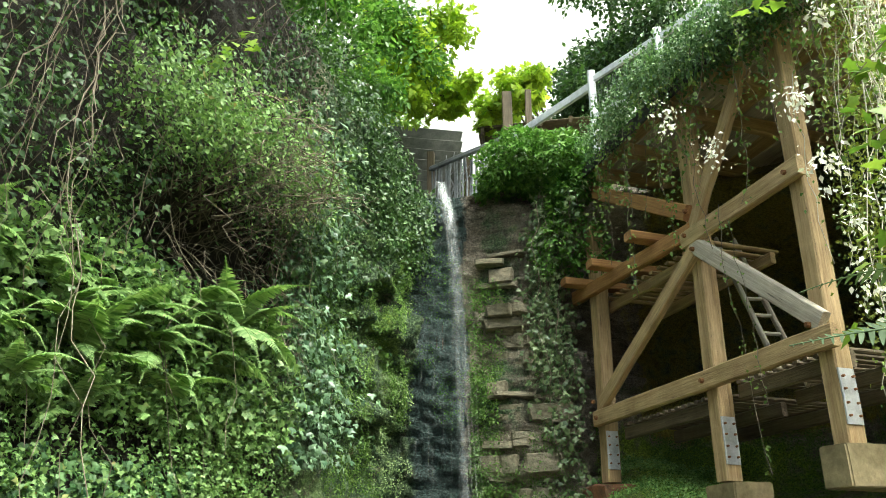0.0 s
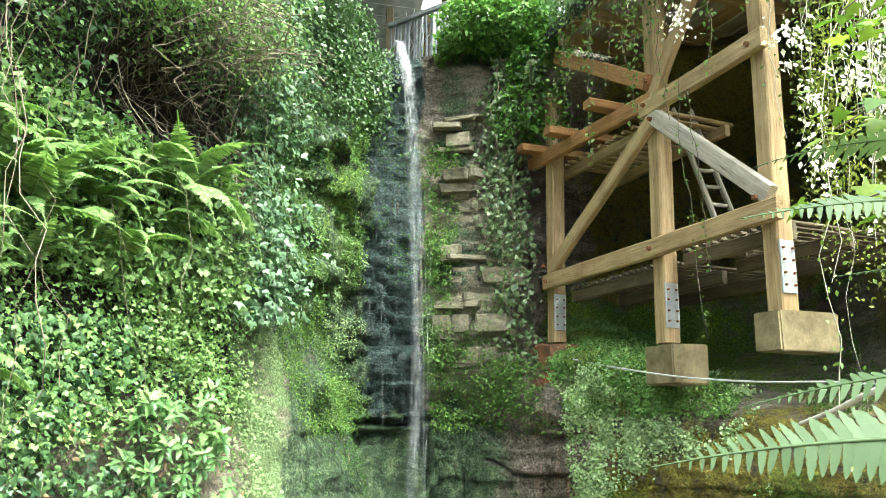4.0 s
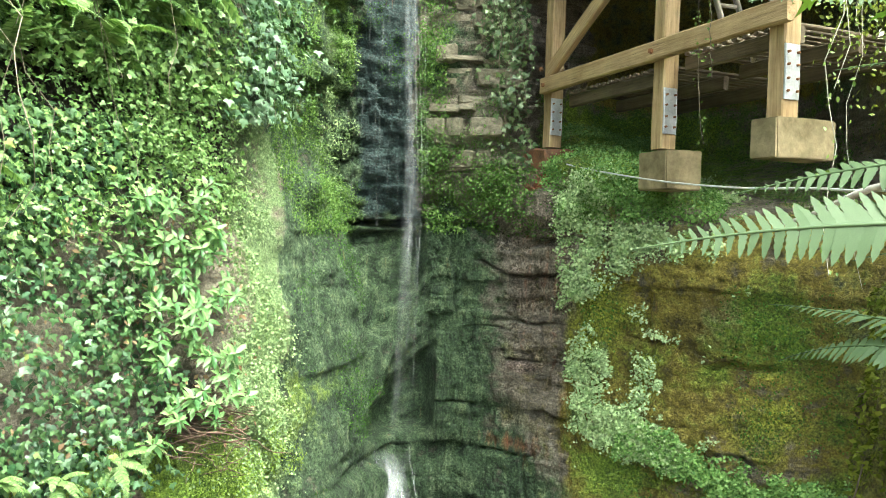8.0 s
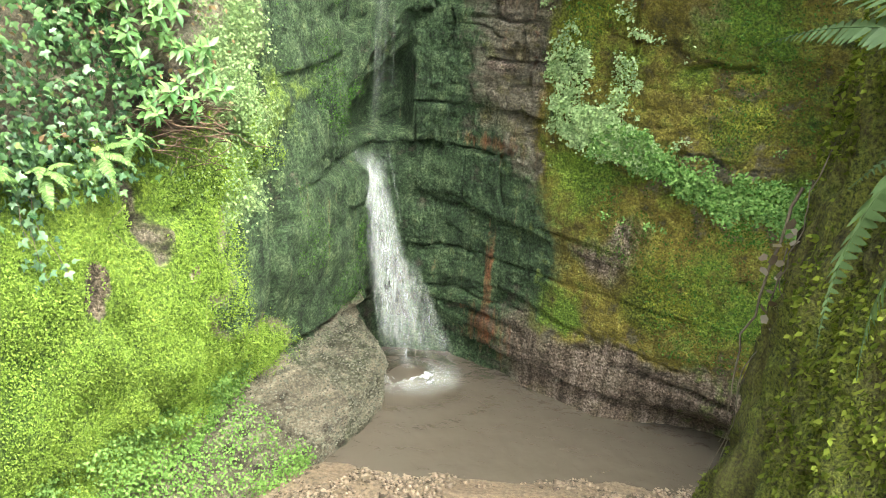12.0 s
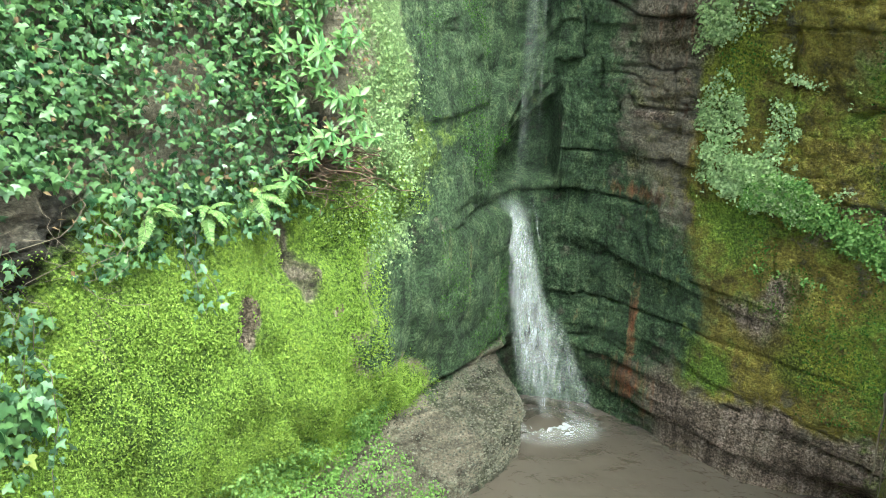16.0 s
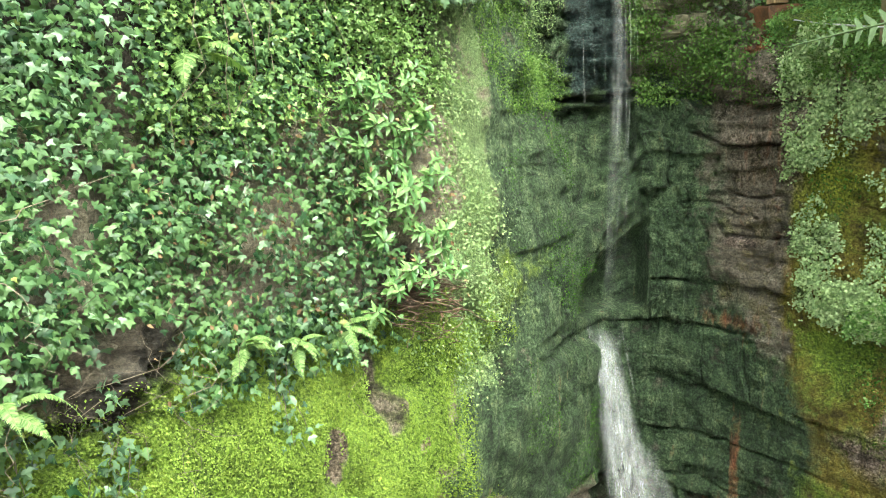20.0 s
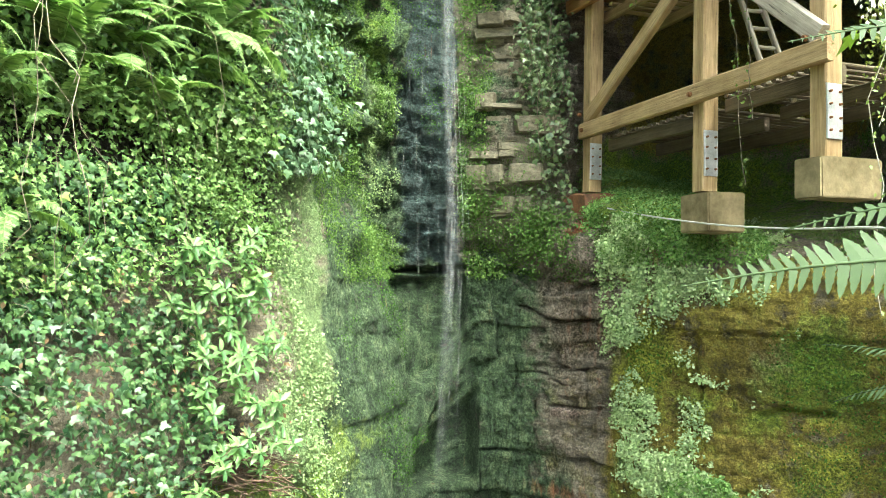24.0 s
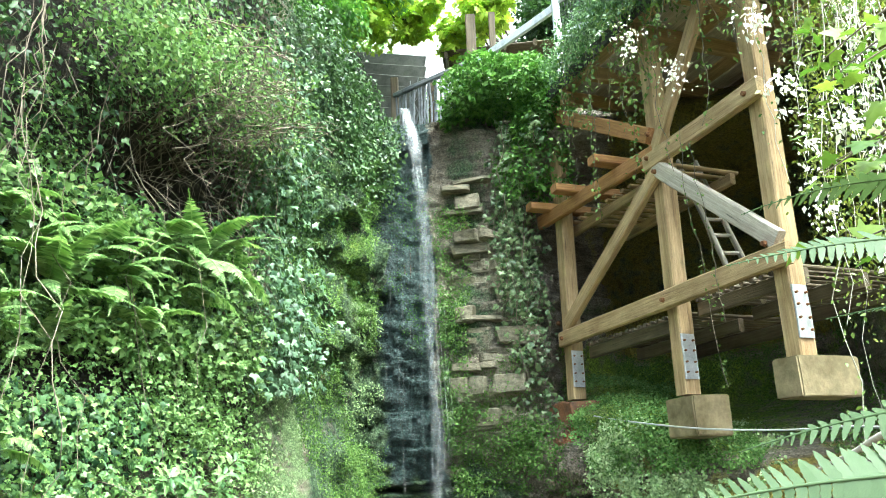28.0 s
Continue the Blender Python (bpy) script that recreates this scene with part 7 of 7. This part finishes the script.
for p in strings:
    ob = thing("creeper_string", "single creeper string with tiny leaves hanging in front of the hollow", "creeper", tuple(p[0]), "creeper strings")
    part("stem", mesh_of("stem", *tube(p, 0.003, 4), STEM, True), ob)
    part("leaves", mesh_of("leaves", *leafy([p], "kite", 24, (0.02, 0.045), int(p[0, 0] * 1000), 0.02), FRESH), ob)

# roots and dead leaves along the trunk edge, root tangle under the seedlings
roots = []
for i in range(9):
    a = np.array((1.15 + r.uniform(-0.03, 0.06), 2.34 + r.uniform(-0.1, 0.1), r.uniform(3.6, 4.5)))
    k = 14
    ln = r.uniform(0.4, 1.3)
    roots.append(a[None] + np.stack([np.cumsum(r.normal(-0.006, 0.012, k)), np.cumsum(r.normal(0.004, 0.012, k)), -np.linspace(0, ln, k)], 1))
stuff("hanging_roots", "thin dry roots trailing along the mossy trunk", "roots", stem_mesh(roots, 0.004, 5, 11), STEM)
n_ = 26
pos = np.array((1.12, 2.34, 4.02)) + r.normal(0, 0.05, (n_, 3)) * (0.6, 0.6, 1.6)
stuff("dead_leaves", "curled pale dead leaves caught on the trunk", "dead leaves", [blades("round", pos, r.normal(0, 1, (n_, 3)), r.normal(0, 1, (n_, 3)), r.uniform(0.02, 0.04, n_))], leaf_mat("curled dead leaf", (0.12, 0.09, 0.06), (0.36, 0.31, 0.24), None, 0.8, 0.2, 0.1))
tangle = strands(60, (3.76, 3.95), (3.55, 3.85), (0.12, 0.4), (0.05, 0.18), 971, 0.25)
stuff("root_tangle", "brown root tangle exposed under the seedlings", "roots", stem_mesh(tangle, 0.004, 4, 12), simple_mat("brown root", (0.05, 0.03, 0.02), (0.17, 0.11, 0.07), 14, 0.9, 0.002))
litter = cover("kite", 700, (3.0, 4.1), (3.3, 5.2), (0.03, 0.06), (0.05, 0.2), lambda q, z, p: 0.6 + 0 * q, 972, 0.6, 0.7, 0.7)
stuff("dead_leaves", "dead brown leaves caught among the ivy", "dead leaves", [litter], DEAD)
straw = strands(60, (2.5, 3.9), (3.5, 5.2), (0.3, 0.9), (0.15, 0.28), 973, 0.25)
stuff("dry_creeper_stems", "thin pale stems trailing through the ivy", "stems", stem_mesh(straw, 0.002, 4, 13), STEM)

# ---- stepped sandstone blocks right of the fall ----
BLOCK = simple_mat("tan sandstone block", (0.085, 0.08, 0.05), (0.33, 0.29, 0.20), 5, 0.85, 0.03)
BLOCKS = []
for i in range(8):
    bm = bmesh.new()
    bmesh.ops.create_cube(bm, size=1)
    bmesh.ops.bevel(bm, geom=list(bm.edges), offset=0.07, segments=1, affect="EDGES")
    for v in bm.verts:
        v.co += Vector(noise.noise_vector(v.co * 1.9 + Vector((i * 7.1, 0, 0)))) * 0.13
    BLOCKS.append(bm_mesh("stone_block", bm, BLOCK, False))
cliff_ob = bpy.data.objects["cliff"]
rb = random.Random(44)
z = 5.75
while z < 8.75:
    h = rb.choice((0.05, 0.06, 0.08, 0.10, 0.13, 0.19))
    q = 7.22 + rb.uniform(0, 0.26) + 0.05 * math.sin(z * 2.1) - 0.10 * smooth(7.6, 8.6, z)
    stop = q + 0.64 - 0.08 * abs(z - 7.0)
    while q < stop:
        w_ = rb.uniform(0.14, 0.55)
        if rb.random() < 0.85:
            a, b = on_face(q, z, 0), on_face(q + w_ / 0.9, z, 0)
            t_ = (b - a)
            t_.z = 0
            t_.normalize()
            n_ = Vector((t_.y, -t_.x, 0))
            deep = rb.uniform(0.30, 0.46)
            c = a.lerp(b, 0.5) + n_ * (rb.uniform(-0.09, 0.10) - deep * 0.35)
            ob = new("stone_block", rb.choice(BLOCKS))
            ob.parent = cliff_ob
            ob.matrix_basis = Matrix.Translation(c) @ Matrix((t_, -n_, Vector((0, 0, 1)))).transposed().to_4x4() @ pose(0, 0, 0, rb.uniform(-4, 4), rb.uniform(-5, 5), rb.uniform(-9, 9)) @ Matrix.Diagonal((w_ * 1.02, deep, h * 1.04, 1))
        q += w_ / 0.9
    z += h
